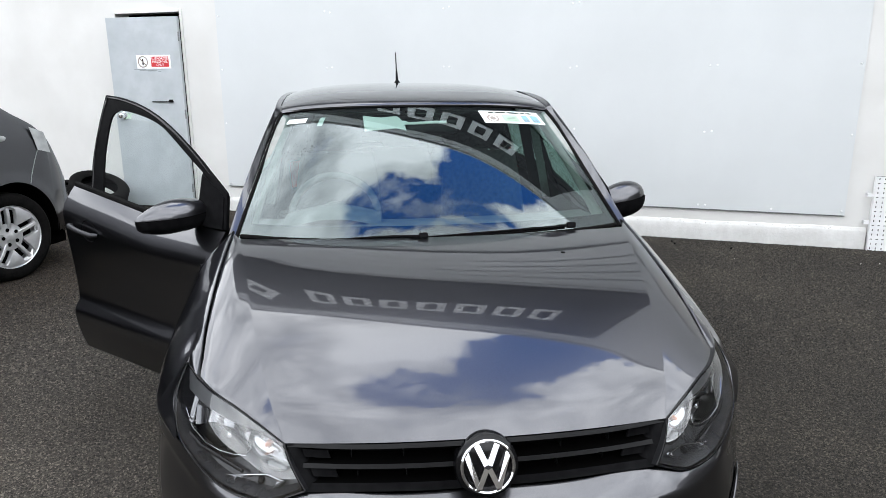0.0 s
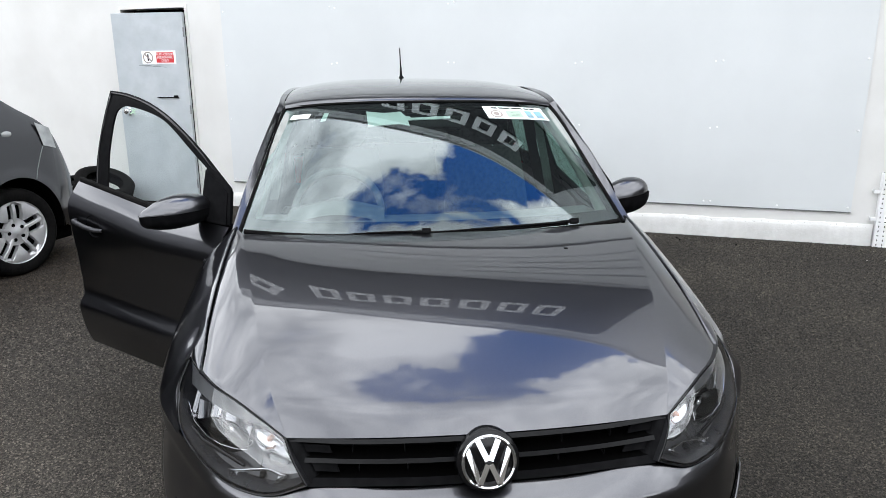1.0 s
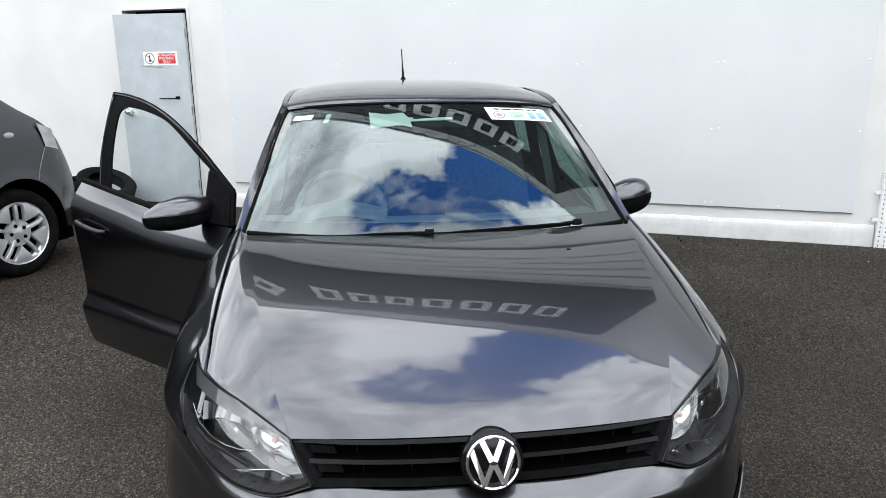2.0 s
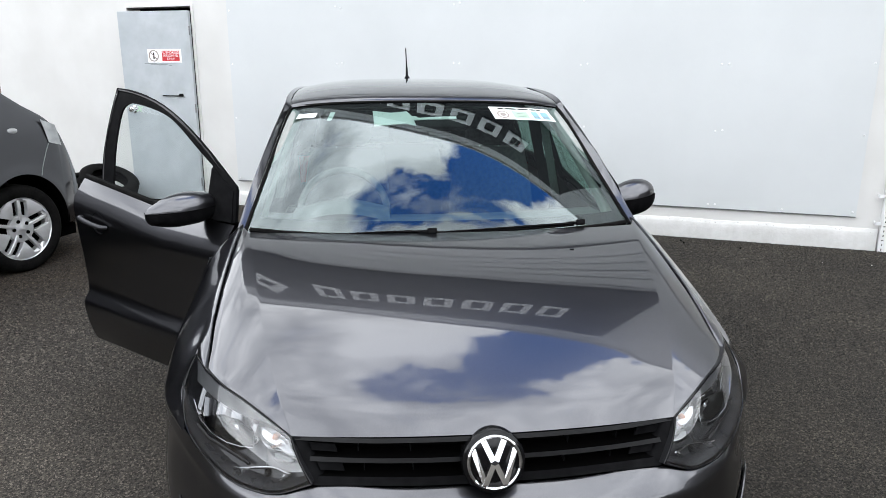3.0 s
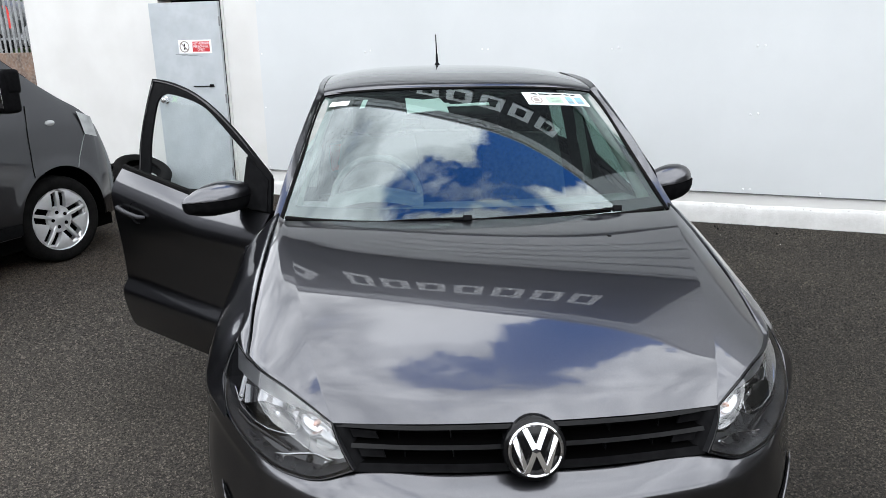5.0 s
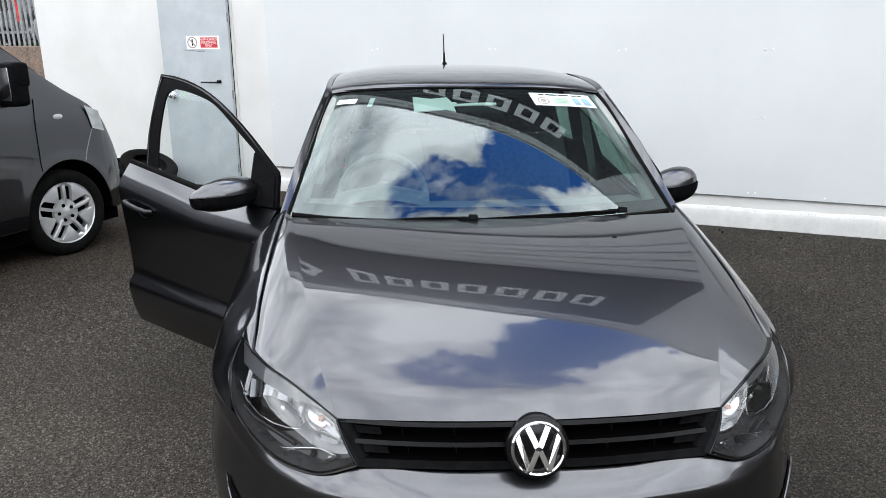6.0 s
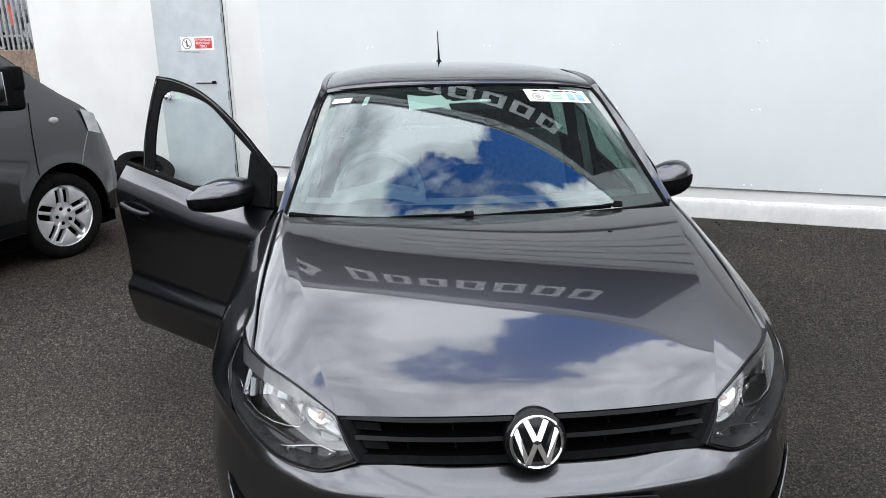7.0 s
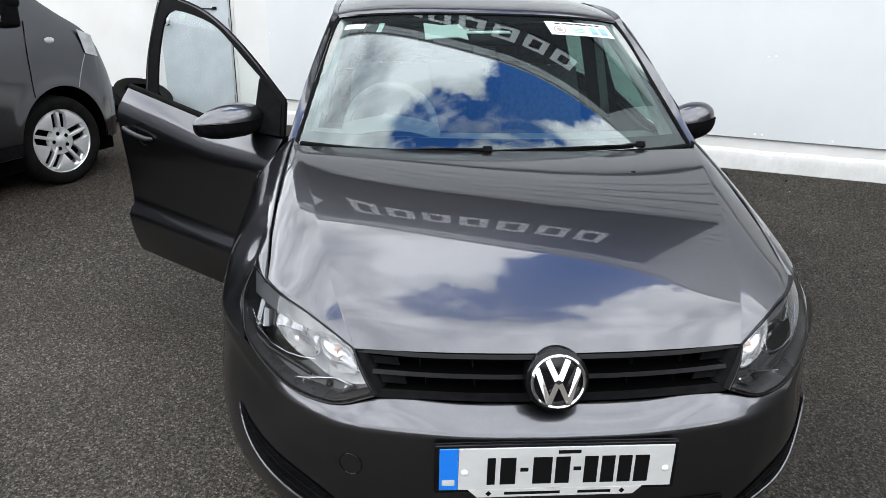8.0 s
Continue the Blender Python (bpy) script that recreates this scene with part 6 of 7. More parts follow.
def road_wheel(parent, m, radius, width_, rim_r, spokes, name="wheel", twin=False):
    """A tyre with grooves on a spoked rim; the axle runs along local y, the outside faces -y."""
    hw = width_ / 2
    t = bmesh.new()
    prof = [(rim_r, -hw * 0.80), (rim_r + 0.012, -hw * 0.92), (rim_r + (radius - rim_r) * 0.5, -hw * 1.0), (radius - 0.03, -hw * 0.96), (radius - 0.008, -hw * 0.80)]
    for g in (-0.5, 0.0, 0.5):
        prof += [(radius, hw * (g - 0.06)), (radius - 0.008, hw * (g - 0.04)), (radius - 0.008, hw * (g + 0.04)), (radius, hw * (g + 0.06))]
    prof += [(radius - 0.008, hw * 0.80), (radius - 0.03, hw * 0.96), (rim_r + (radius - rim_r) * 0.5, hw), (rim_r, hw * 0.8)]
    lathe(t, prof, 72)
    w_ = part(name, t, RUBBER, parent, "black tyre on a silver rim", m=m)
    r = bmesh.new()
    lathe(r, [(rim_r - 0.025, hw * 0.7), (rim_r - 0.028, -hw * 0.55), (rim_r - 0.010, -hw * 0.70), (rim_r + 0.002, -hw * 0.84), (rim_r + 0.006, -hw * 0.80)], 64)
    part("rim", r, ALLOY, w_)
    # disc in near black: the shade behind the spokes is in its colour
    bk = bmesh.new()
    lathe(bk, [(0.0, -hw * 0.1), (rim_r - 0.03, -hw * 0.1)], 40)
    part("brake_disc", bk, SHADE_BLACK, w_)
    hub = bmesh.new()
    lathe(hub, [(0.0, -hw * 0.66), (0.028, -hw * 0.66), (0.034, -hw * 0.62), (0.100 if twin else 0.070, -hw * 0.64), (0.108 if twin else 0.078, -hw * 0.45)], 40)
    part("hub", hub, ALLOY, w_)
    if twin:
        # wide flat petals, with a narrow bar down the slot between each two
        step = 2 * math.pi / spokes
        d = 0.057
        for k in range(spokes):
            a0 = math.pi / 2 + step * k
            mid = a0 + step / 2
            sp = bmesh.new()
            rows_ = []
            for f in np.linspace(0, 1, 8):
                rr = d / math.sin(step / 2) + 0.004 + (rim_r - 0.006 - d / math.sin(step / 2)) * f
                half_a = step / 2 - math.asin(min(1.0, d / rr)) if f < 0.80 else step / 2 - math.asin(d / rr) * (1.0 if f < 0.87 else 0.55 if f < 0.99 else 0.0)
                half_a = max(half_a, 0.02)
                yy = -hw * (0.66 + 0.12 * math.sin(math.pi * f * 0.8))
                ring_ = [(mid + half_a * q, yy + e) for q, e in ((-1, 0.03), (-1, 0.0), (-0.93, -0.005), (-0.4, -0.006), (0.4, -0.006), (0.93, -0.005), (1, 0.0), (1, 0.03))]
                rows_.append([(rr * math.cos(q), y, rr * math.sin(q)) for q, y in ring_])
            add_grid(sp, rows_)
            bmesh.ops.recalc_face_normals(sp, faces=sp.faces[:])
            part("spoke", sp, ALLOY, w_)
            sp = bmesh.new()
            rows_ = []
            c, s_ = math.cos(a0), math.sin(a0)
            for f in np.linspace(0, 1, 6):
                rr, yy = 0.06 + (rim_r - 0.075) * f, -hw * (0.62 + 0.12 * math.sin(math.pi * f * 0.8))
                rows_.append([(c * rr - s_ * q, y, s_ * rr + c * q) for q, y in ((-0.013, yy + 0.03), (-0.013, yy), (-0.009, yy - 0.004), (0.009, yy - 0.004), (0.013, yy), (0.013, yy + 0.03))])
            add_grid(sp, rows_)
            bmesh.ops.recalc_face_normals(sp, faces=sp.faces[:])
            part("slot_bar", sp, ALLOY, w_)
    for k in range(0 if twin else spokes):
        a0 = 2 * math.pi * k / spokes
        c, s_ = math.cos(a0), math.sin(a0)
        sp = bmesh.new()
        rows_ = []
        for f in np.linspace(0, 1, 7):
            rr, half_w = 0.055 + (rim_r - 0.065) * f, 0.022 + 0.016 * f
            yy = -hw * (0.60 + 0.14 * math.sin(math.pi * f * 0.9))
            pr = [(-half_w, yy + 0.02), (-half_w, yy), (-half_w * 0.6, yy - 0.006), (half_w * 0.6, yy - 0.006), (half_w, yy), (half_w, yy + 0.02)]
            rows_.append([(c * rr - s_ * q, y, s_ * rr + c * q) for q, y in pr])
        add_grid(sp, rows_)
        bmesh.ops.recalc_face_normals(sp, faces=sp.faces[:])
        part("spoke", sp, ALLOY, w_)
    for k in range(5):
        a0 = 2 * math.pi * (k + 0.5) / 5
        nb = bmesh.new()
        lathe(nb, [(0.0, -hw * 0.64), (0.014, -hw * 0.64), (0.016, -hw * 0.55)], 8, pose((0.06 if twin else 0.052) * math.cos(a0), -0.004 if twin else 0, (0.06 if twin else 0.052) * math.sin(a0)))
        part("wheel_nut", nb, SHADE_BLACK, w_)
    return w_


for yc in (0.83, 3.30):
    for s in (-1, 1):
        road_wheel(car, pose(s * 0.735, yc, 0.302, 0, 0, 90 if s > 0 else -90), 0.30, 0.185, 0.195, 7)

# -- wipers
for px, u0, vtip in ((-0.05, 0.012, -0.50), (0.475, 0.022, -0.03)):
    v0 = px / 0.68
    bm = bmesh.new()
    c = screen_point(v0, u0, 0.022)
    rows = [Vector(screen_point(v0 + (vtip - v0) * k / 10, u0 + 0.006 - 0.004 * k / 10 + 0.02 * math.sin(k / 10 * math.pi) * 0.3, 0.022 - 0.010 * k / 10)) for k in range(11)]
    tube(bm, rows, [0.006 - 0.003 * k / 10 for k in range(11)], 8, flat=0.7)
    arm = part("wiper", bm, TRIM, car, "black wiper arm and blade")
    bm = bmesh.new()
    bl = [Vector(screen_point(v0 + (vtip - 0.06 - v0) * (0.03 + 0.97 * k / 10), u0 + 0.012 - 0.010 * k / 10, 0.008)) for k in range(11)]
    tube(bm, bl, 0.0035, 6, flat=1.6)
    part("blade", bm, RUBBER, arm)
    bm = boxed(-0.015, 0.017, -0.010, 0.010, -0.010, 0.010, bevel=0.004)
    box(bm, -0.048, -0.012, -0.006, 0.006, -0.006, 0.003, bevel=0.002)
    part("pivot_cap", bm, TRIM, arm, m=Matrix.Translation(Vector(c) + Vector((0, 0, 0.004))) @ pose(0, 0, 0, -25, 0, 0))
# washer jet on the hood
bm = bmesh.new()
lathe(bm, [(0.0, -0.005), (0.006, -0.0045), (0.010, 0.0), (0.011, 0.004)], 14)
part("washer_jet", bm, TRIM, car, m=pose(0.385, 0.80, 0.962, 84, 0, 0) @ pose(0, 0, 0, 180, 0, 0))

# -- stickers and papers on the glass


def sticker(name, v0, v1, u0, u1, mat, off, parent, label="", skew=0.0):
    bm_ = bmesh.new()
    add_grid(bm_, [[tuple(screen_point(v + skew * (1 - k / 3) , u0 + (u1 - u0) * k / 3, off)) for v in np.linspace(v0, v1, 8)] for k in range(4)])
    return part(name, bm_, mat, parent, label)


st = sticker("windscreen_sticker", 0.44, 0.90, 0.835, 0.955, PAPER, 0.0008, windscreen, "pale green dealer sticker", 0.02)
for v0, v1 in ((0.50, 0.545), (0.557, 0.64), (0.652, 0.74), (0.752, 0.79), (0.80, 0.84)):
    sticker("bar", v0, v1, 0.931, 0.944, INK, 0.0016, st, skew=0.01)
for r_, mat in ((1.0, INK_BROWN), (0.72, PAPER), (0.5, INK_BROWN)):
    bm = bmesh.new()
    add_grid(bm, [[tuple(screen_point(0.53 + k * 0.045 * r_ * math.cos(a), 0.880 + k * 0.036 * r_ * math.sin(a), 0.0016 + 0.0004 * (1 - r_))) for a in np.linspace(0, 2 * math.pi, 28, endpoint=False)] for k in (0.02, 1.0)], closed=True)
    part("patch", bm, mat, st)
for u0 in (0.862, 0.876, 0.890):
    sticker("bar", 0.63, 0.70, u0, u0 + 0.005, INK_GREY, 0.0020, st, skew=0.01)
for v0 in (0.757, 0.779, 0.828, 0.853):
    sticker("bar", v0, v0 + 0.014, 0.856, 0.874, INK_GREY, 0.0020, st, skew=0.01)
sticker("patch", 0.60, 0.72, 0.848, 0.916, INK_GREEN, 0.0016, st, skew=0.01)
sticker("patch", 0.75, 0.80, 0.848, 0.916, INK_BLUE, 0.0016, st, skew=0.01)
sticker("patch", 0.82, 0.88, 0.848, 0.916, INK_BLUE, 0.0016, st, skew=0.01)
sl = sticker("windscreen_sticker", -0.925, -0.79, 0.875, 0.918, PAPER, 0.0008, windscreen, "small white sticker", -0.01)
for k in range(3):
    sticker("bar", -0.90, -0.82, 0.884 + 0.010 * k, 0.888 + 0.010 * k, INK_GREY, 0.0016, sl, skew=-0.01)
sticker("paper_tag", -0.70, -0.665, 0.845, 0.925, PAPER, -0.004, windscreen, "white paper tag", -0.015)

# -- cabin
bm = sheet([[(0.70 * v, y + 0.10 * v * v, z) for v in np.linspace(-1, 1, 16)] for y, z in ((1.02, 0.945), (1.15, 0.955), (1.35, 0.955), (1.50, 0.945), (1.58, 0.90), (1.60, 0.80), (1.57, 0.55))])
part("dashboard", bm, DASH, car)
bm = sheet([[(-0.37 + 0.19 * v, y, z + 0.035 * math.cos(v * math.pi / 2)) for v in np.linspace(-1, 1, 12)] for y, z in ((1.36, 0.945), (1.44, 0.975), (1.52, 0.975), (1.56, 0.94))])
part("binnacle", bm, DASH, car)
bm = bmesh.new()
SW = Matrix.Translation((-0.37, 1.66, 0.93)) @ pose(0, 0, 0, -24, 0, 0)
tube(bm, [SW @ Vector((0.185 * math.cos(a), 0, 0.185 * math.sin(a))) for a in np.linspace(0, 2 * math.pi, 49)], 0.016, 10, caps=False)
for a in (0, math.pi, -math.pi / 2):
    tube(bm, [SW @ Vector((0.05 * math.cos(a), 0.01, 0.05 * math.sin(a))), SW @ Vector((0.18 * math.cos(a), 0, 0.18 * math.sin(a)))], 0.018, 8, flat=0.5)
lathe(bm, [(0.0, -0.01), (0.06, -0.005), (0.075, 0.02), (0.07, 0.05)], 24, SW)
part("steering_wheel", bm, DASH, car)


def cabin_seat(x, y, z, back=0.62):
    bm_ = bmesh.new()
    rows_ = []
    for k in range(13):
        f = k / 12
        w_ = 0.235 - 0.05 * f**2
        d_ = 0.055 - 0.015 * f
        yy, zz = y + 0.12 * f + 0.05 * f * f, z + back * f
        rows_.append([(x + w_ * math.copysign(abs(math.cos(t)) ** 0.5, math.cos(t)), yy + d_ * math.copysign(abs(math.sin(t)) ** 0.6, math.sin(t)), zz) for t in np.linspace(0, 2 * math.pi, 24, endpoint=False)])
    vs = add_grid(bm_, rows_, closed=True)
    bm_.faces.new(vs[-1])
    seat_ = part("seat", bm_, SEAT, car, "grey cloth seat")
    bm_ = boxed(x - 0.24, x + 0.24, y - 0.48, y + 0.04, z - 0.14, z + 0.02, bevel=0.05, seg=3)
    part("cushion", bm_, CLOTH, seat_)
    bm_ = bmesh.new()
    rows_ = [[(x + 0.13 * s_ * math.copysign(abs(math.cos(t)) ** 0.5, math.cos(t)), y + 0.17 + 0.05 * s_ * math.sin(t), z + back + 0.10 + dz) for t in np.linspace(0, 2 * math.pi, 20, endpoint=False)] for dz, s_ in ((-0.09, 0.75), (-0.06, 0.97), (0.0, 1.0), (0.06, 0.95), (0.085, 0.7))]
    vs = add_grid(bm_, rows_, closed=True)
    bm_.faces.new(vs[-1])
    part("headrest", bm_, CLOTH, seat_)
    bm_ = bmesh.new()
    for s_ in (-0.05, 0.05):
        tube(bm_, [(x + s_, y + 0.16, z + back - 0.02), (x + s_, y + 0.17, z + back + 0.05)], 0.006, 8)
    part("headrest_post", bm_, CHROME, seat_)


for x in (-0.37, 0.37):
    cabin_seat(x, 2.12, 0.52)
for x in (-0.4, 0.0, 0.4):
    cabin_seat(x, 3.0, 0.55, 0.52)
bm = bmesh.new()
add_grid(bm, [[(x * 0.95, y + 0.02, z - 0.035) for x, y, z in r] for r in both(half)[7:]])
part("headliner", bm, CLOTH, car)
bm = boxed(-0.66, 0.66, 3.18, 3.70, 0.86, 0.88, bevel=0.008)
part("parcel_shelf", bm, CABIN, car)
part("boot_floor", boxed(-0.6, 0.6, 3.2, 3.8, 0.45, 0.50), CABIN, car)
part("cabin_floor", boxed(-0.72, 0.72, 1.1, 3.2, 0.272, 0.30), CABIN, car)
# interior mirror under its pale stem cover
bm = boxed(-0.115, 0.115, -0.018, 0.022, -0.034, 0.034, bevel=0.014, seg=3)
part("interior_mirror", bm, GLOSS_BLACK, car, m=pose(0.055, 1.70, 1.302, -12, 0, 6))
bm = slab(bmesh.new(), [(-0.085, -0.05), (0.05, -0.035), (0.09, -0.05), (0.085, -0.012), (0.27, -0.006), (0.27, 0.008), (0.08, 0.012), (0.06, 0.045), (-0.01, 0.036), (-0.085, 0.05)], -0.002, 0.002)
part("paper_note", bm, NOTE, car, "pale note behind the glass", m=pose(-0.15, 1.67, 1.325, -55, 0, 4))
bm = boxed(-0.28, 0.28, -0.07, 0.07, -0.007, 0.007, bevel=0.006, seg=2)
for s in (-1, 1):
    part("sun_visor", bm.copy(), CABIN_LIGHT, car, m=pose(s * 0.33, 1.90, 1.375, 8, 0, 0))
bm.free()

# ---- grey van beside the car, nose to the wall: x runs forward, y away from the camera's side ----
VAN = Matrix.Translation((-2.86, 4.17, 0)) @ pose(0, 0, 0, 0, 0, 70.0)
van = thing("van", "mid grey metallic panel van parked facing the wall", "van", VAN)
VTX = (-4.07, -3.9, -1.3, -0.85, -0.28, -0.10, 0.12, 0.36, 0.46, 0.56, 0.70, 0.84, 0.92)
VTZ = (1.60, 1.90, 1.94, 1.88, 1.57, 1.44, 1.30, 1.16, 1.07, 0.94, 0.78, 0.65, 0.56)
VAN_WIDE = 1.95


def van_top(x):
    return interp(x, VTX, VTZ)


def van_side(x, z):
    """How far the near side lies in from the widest line."""
    d = 0.13 * max(0.0, (z - 1.05) / 0.85) ** 1.4 + 0.03 * max(0.0, (0.5 - z) / 0.3) ** 2
    if x > 0.30:
        d += 0.36 * ((x - 0.30) / 0.62) ** 2.2
    r = math.hypot(x, z - 0.34)
    d -= 0.010 * math.exp(-((r - 0.42) / 0.05) ** 2)
    return d


for far in (False, True):
    xs = sorted(list(np.linspace(-4.0, -1.2, 12)) + list(np.linspace(-1.05, 0.915, 64)) + [-0.411, -0.409, 0.409, 0.411])
    rows = []
    for x in xs:
        zb = max(0.30 if x < 0.5 else 0.28, arch(x, 0.0, 0.415, 0.34), arch(x, -3.1, 0.415, 0.34))
        zt = max(van_top(x) - 0.03, zb + 0.02)
        row = []
        for k in range(34):
            z = zb + (zt - zb) * k / 33
            y = van_side(x, z) + 0.03 * (k / 33) ** 8
            row.append((x, VAN_WIDE - y if far else y, z))
        rows.append(row)
    bm = sheet(rows)
    bmesh.ops.recalc_face_normals(bm, faces=bm.faces[:])
    part("side", bm, VAN_PAINT, van)
rows = []
for x in sorted(list(np.linspace(-4.0, -1.2, 10)) + list(np.linspace(-1.05, 0.915, 50))):
    zt = van_top(x)
    y0 = van_side(x, zt - 0.03) + 0.03
    rows.append([(x + 0.07 * math.sin(math.pi * k / 20) * max(0, (x + 1) / 1.9), y0 + (VAN_WIDE - 2 * y0) * k / 20, zt - 0.03 + 0.055 * math.sin(math.pi * k / 20) ** 0.45) for k in range(21)])
bm = sheet(rows)
bmesh.ops.recalc_face_normals(bm, faces=bm.faces[:])
part("roof_and_hood", bm, VAN_PAINT, van)
# windscreen laid on the slope
rows = []
for x in np.linspace(-0.82, -0.05, 14):
    zt = van_top(x)
    y0 = van_side(x, zt - 0.03) + 0.09
    rows.append([(x + 0.012 + 0.07 * math.sin(math.pi * k / 20) * max(0, (x + 1) / 1.9), y0 + (VAN_WIDE - 2 * y0) * k / 20, zt - 0.018 + 0.055 * math.sin(math.pi * (0.04 + 0.92 * k / 20)) ** 0.45) for k in range(21)])
part("windscreen", sheet(rows), GLOSS_BLACK, van)
# nose
rows = []
for z in (0.20, 0.28, 0.36, 0.46, 0.56, 0.64):
    y0 = van_side(0.915, z)
    rows.append([(0.915 + 0.085 * math.sin(math.pi * k / 16) - 0.05 * max(0, 0.36 - z) / 0.16, y0 + (VAN_WIDE - 2 * y0) * k / 16, z) for k in range(17)])
part("front_bumper", sheet(rows[2:], 0.01), VAN_PAINT, van)
part("bumper_skirt", sheet(rows[:3], 0.012), TRIM, van)
part("tail", boxed(-4.07, -3.98, 0.06, VAN_WIDE - 0.06, 0.30, 1.80, bevel=0.03), VAN_PAINT, van)
# floor hung low and near black, to deepen the shade under the van
part("floor_pan", boxed(-3.95, 0.6, 0.12, VAN_WIDE - 0.12, 0.17, 0.36), SHADE_BLACK, van)


def on_van(x, z, off=0.004):
    return (x, van_side(x, z) - off, z)


def van_patch(name, corners, mat, off=0.005, label="", n=10, parent=None):
    a, b, c, d = [np.array(p) for p in corners]
    rows_ = []
    for i in range(n):
        u = i / (n - 1)
        rows_.append([on_van(*((a + (b - a) * v) * (1 - u) + (d + (c - d) * v) * u), off) for v in np.linspace(0, 1, n)])
    return part(name, sheet(rows_, 0.003), mat, parent or van, label)


van_patch("headlight", ((0.250, 1.150), (0.385, 1.100), (0.435, 0.935), (0.300, 0.970)), PALE_LENS, 0.006, "pale headlight")
ind = bmesh.new()
lathe(ind, [(0.0, -0.012), (0.6, -0.010), (0.95, -0.004), (1.0, 0.002)], 24)
ind.transform(Matrix.Translation((-0.02, van_side(-0.02, 1.083), 1.083)) @ Matrix.Diagonal((0.046, 1, 0.022, 1)))
part("side_indicator", ind, PALE_LENS, van, "pale oval side indicator")


def seam(pts, r=0.004, mat=GLOSS_BLACK):
    bm_ = bmesh.new()
    tube(bm_, [on_van(x, z, 0.0015) for x, z in along(pts, 24)], r, 6)
    part("panel_seam", bm_, mat, van)


seam([(-0.21, 1.22), (-0.233, 1.05), (-0.235, 0.85), (-0.24, 0.70)])
# grey colour paints the highlight along this seam
seam([(0.301, 0.964), (0.270, 0.91), (0.242, 0.851), (0.183, 0.725)], 0.003, INK_GREY)
seam([(-1.75, 1.85), (-1.75, 0.35)])
van_patch("side_window", ((-1.62, 1.17), (-0.40, 1.22), (-0.70, 1.68), (-1.62, 1.74)), GLOSS_BLACK, 0.006)
van_patch("lower_trim", ((-3.6, 0.31), (-0.42, 0.31), (-0.42, 0.40), (-3.6, 0.42)), TRIM, 0.010)
# wing mirror
bm = boxed(-0.06, 0.09, -0.19, -0.02, -0.16, 0.13, bevel=0.035, seg=3)
mir = part("wing_mirror", bm, TRIM, van, m=pose(-0.44, 0.05, 1.345))
part("mirror_glass", boxed(-0.066, -0.060, -0.172, -0.045, -0.12, 0.10, bevel=0.002), CHROME, mir)
part("mirror_cover", boxed(-0.030, 0.098, -0.200, -0.06, -0.03, 0.138, bevel=0.03, seg=3), TRIM, mir)
bm = bmesh.new()
tube(bm, [(0.0, -0.03, -0.10), (0.04, 0.06, -0.14)], 0.04, 10)
part("arm", bm, TRIM, mir)
for xw in (0.0, -3.1):
    for far in (False, True):
        road_wheel(van, pose(xw, VAN_WIDE - 0.13 if far else 0.125, 0.338, 0, 0, 180 if far else (-9 if xw == 0 else 0)), 0.338, 0.205, 0.238, 5, twin=True)
        # liner in near black, with the arch's shade in its colour
        bm = bmesh.new()
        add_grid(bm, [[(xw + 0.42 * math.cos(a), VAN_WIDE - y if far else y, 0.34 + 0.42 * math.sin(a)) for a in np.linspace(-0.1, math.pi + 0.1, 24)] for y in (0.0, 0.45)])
        part("arch_liner", bm, SHADE_BLACK, van)

# ---- worn tyres by the wall ----


def loose_tyre(m, label):
    R_, r_, h = 0.315, 0.19, 0.082
    bm_ = bmesh.new()
    prof = [(r_, -h * 0.75), (r_ + 0.02, -h * 0.95), (0.26, -h * 1.02), (R_ - 0.03, -h * 0.95), (R_ - 0.008, -h * 0.8)]
    for g in (-0.55, -0.18, 0.18, 0.55):
        prof += [(R_, h * (g - 0.12)), (R_ - 0.009, h * (g - 0.09)), (R_ - 0.009, h * (g + 0.09)), (R_, h * (g + 0.12))]
    prof += [(R_ - 0.008, h * 0.8), (R_ - 0.03, h * 0.95), (0.26, h * 1.02), (r_ + 0.02, h * 0.95), (r_, h * 0.75), (r_ + 0.03, h * 0.6), (R_ - 0.03, h * 0.5), (R_ - 0.03, -h * 0.5), (r_ + 0.03, -h * 0.6), (r_, -h * 0.75)]
    lathe(bm_, prof, 64)
    return tagged(part("tyre", bm_, RUBBER, m=m), label, "tyre", "tyres by the wall")


TY = Matrix.Translation((-3.22, 6.90, 0)) @ pose(0, 0, 0, 0, 0, -24.58)
loose_tyre(TY @ pose(-0.43, 0.05, 0.084, 90), "worn black car tyre lying on the asphalt")
loose_tyre(TY @ pose(-0.41, 0.03, 0.252, 90, 0, 40), "worn black car tyre lying on another tyre")
loose_tyre(TY @ pose(0.0, 0.0, 0.272, 0, 27, 0) @ pose(0, 0, 0, 96), "worn black car tyre leaning on a stack of two tyres")

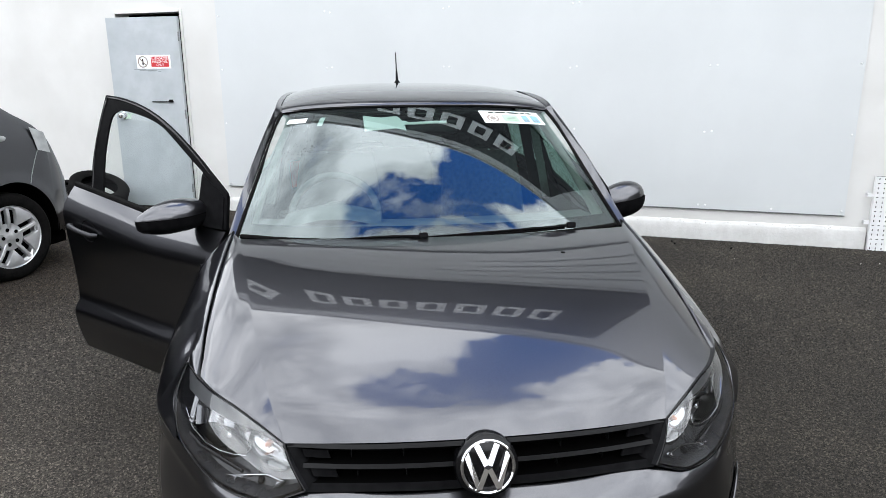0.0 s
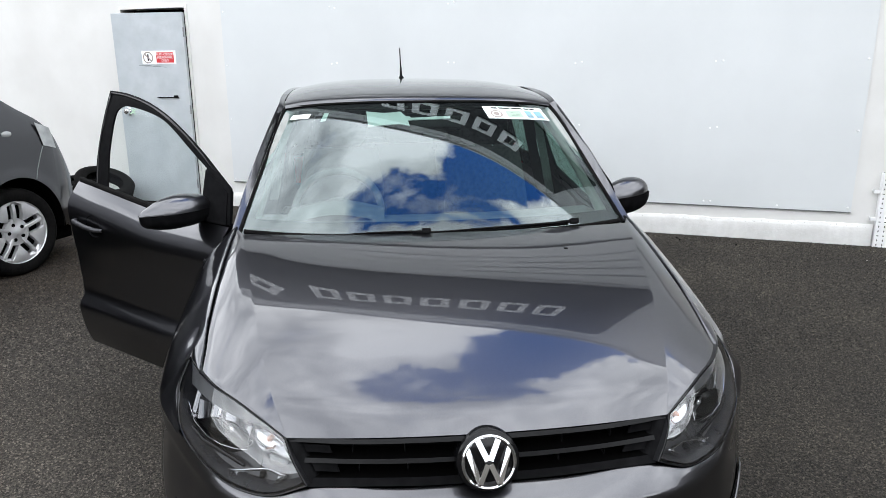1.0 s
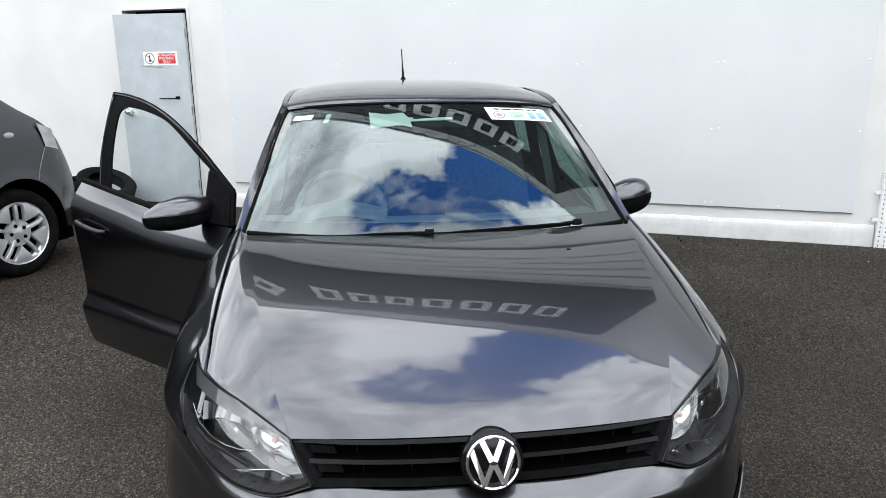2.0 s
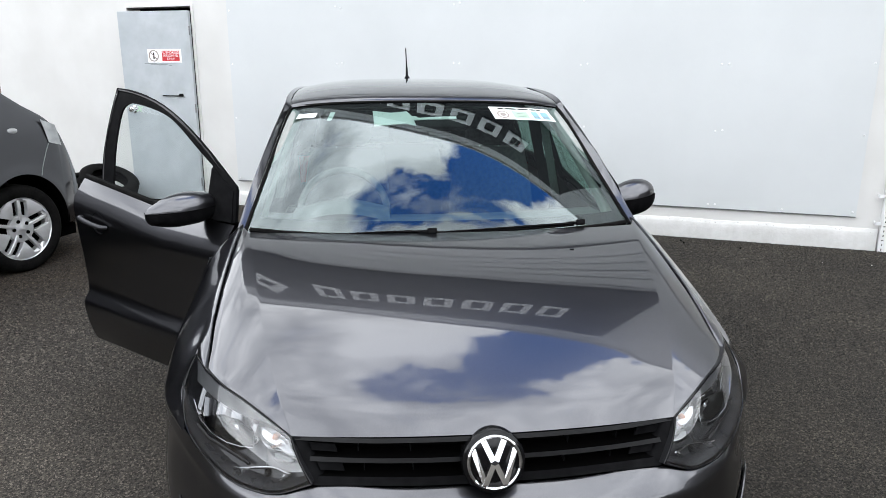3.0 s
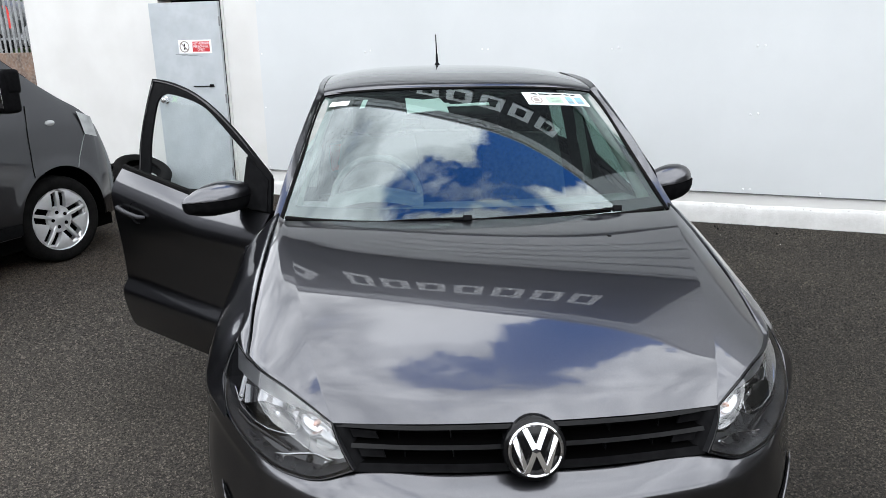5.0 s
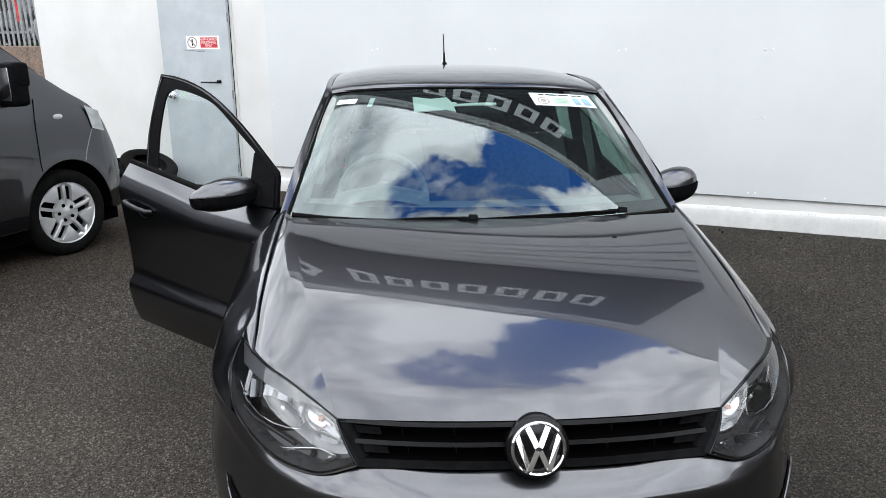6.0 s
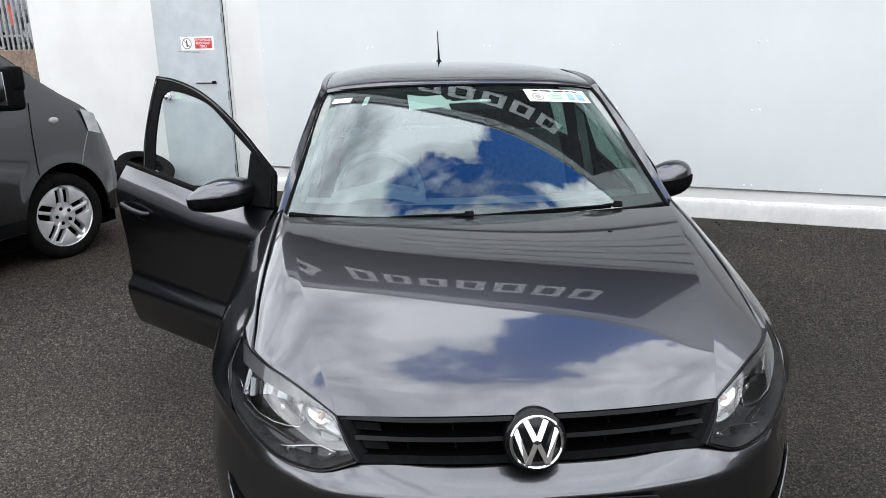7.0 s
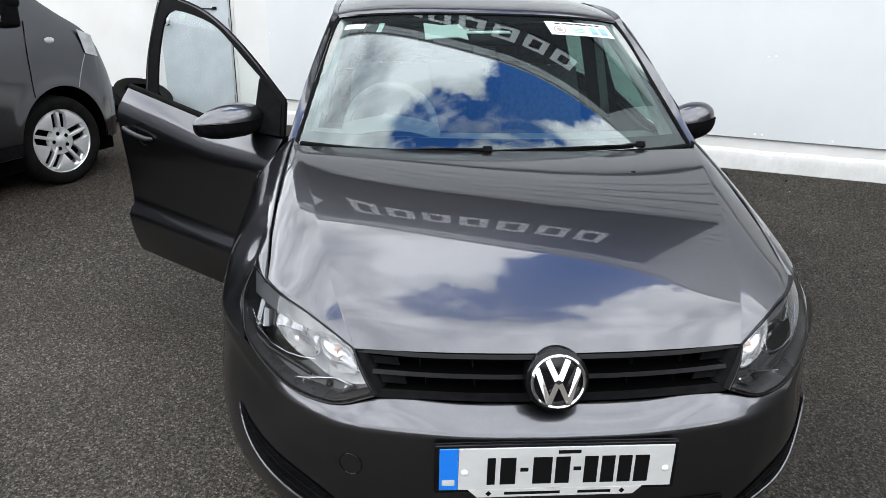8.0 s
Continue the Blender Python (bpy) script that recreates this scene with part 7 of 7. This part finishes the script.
# ---- parked cars behind the fence ----
part("raised_ground", boxed(-10, 8.0, -3.3, 6, -1.72, -0.02), ASPHALT, None, smooth=False, m=FAR @ pose(-4.1, 3.6, 1.72))
tagged(bpy.data.objects["raised_ground"], "raised asphalt parking behind the low wall", "ground", kind="structure")
CAR_SIDE = [(-2.0, 0.25), (2.0, 0.25), (2.05, 0.6), (1.98, 0.95), (1.75, 1.38), (1.45, 1.46), (-0.2, 1.45), (-0.9, 1.0), (-1.9, 0.82), (-2.05, 0.6)]


def far_car(x, paint, label):
    m = FAR @ pose(x, 3.6, 1.72)
    ob = thing("parked_car", label, "car", m, "cars behind the fence")
    part("body", slab(bmesh.new(), [(a_, b_) for a_, b_ in along(CAR_SIDE + CAR_SIDE[:1], 60)[:-1]], -0.8, 0.8), paint, ob)
    for a_ in ((0.75, 1.36, -0.15, 1.38, -0.62, 1.0, 0.75, 0.98), (1.55, 1.34, 0.82, 1.37, 0.82, 0.98, 1.62, 1.02)):
        part("side_window", slab(bmesh.new(), list(zip(a_[0::2], a_[1::2])), -0.815, -0.79), GLOSS_BLACK, ob, smooth=False)
    part("tail_lamp", slab(bmesh.new(), [(1.80, 0.72), (1.96, 0.72), (1.94, 0.98), (1.80, 1.30), (1.68, 1.30), (1.76, 1.0)], -0.825, -0.6), TAIL_RED, ob, "tall red tail lamp", smooth=False)
    part("lower_trim", boxed(-1.95, 1.95, -0.82, -0.78, 0.2, 0.42, bevel=0.01, seg=1), TRIM, ob, smooth=False)
    for wx in (-1.3, 1.3):
        road_wheel(ob, pose(wx, -0.72, 0.31), 0.31, 0.19, 0.2, 5)


far_car(-5.36, DARK_PAINT, "dark grey estate car parked beyond the fence")
far_car(-0.95, SILVER_PAINT, "silver grey estate car parked beyond the fence")

# dark hedge that closes the view behind the parking
bm = bmesh.new()
rng = random.Random(5)
for _ in range(26000):
    c = Vector((rng.uniform(-16, 6), rng.gauss(8.5, 0.6), rng.uniform(0.9, 7.0) + rng.gauss(0, 0.5)))
    a = rng.uniform(0, 6.28)
    t = Euler((rng.uniform(0, 3), rng.uniform(0, 3), a)).to_matrix()
    s = rng.uniform(0.12, 0.26)
    vs = [bm.verts.new(c + t @ Vector(p) * s) for p in ((-1, 0, 0), (0, -0.5, 0.1), (1, 0, 0), (0, 0.5, 0.1))]
    bm.faces.new(vs)
tagged(part("hedge", bm, LEAF, smooth=False, m=FAR), "dark green hedge behind the parked cars", "hedge", kind="stuff")
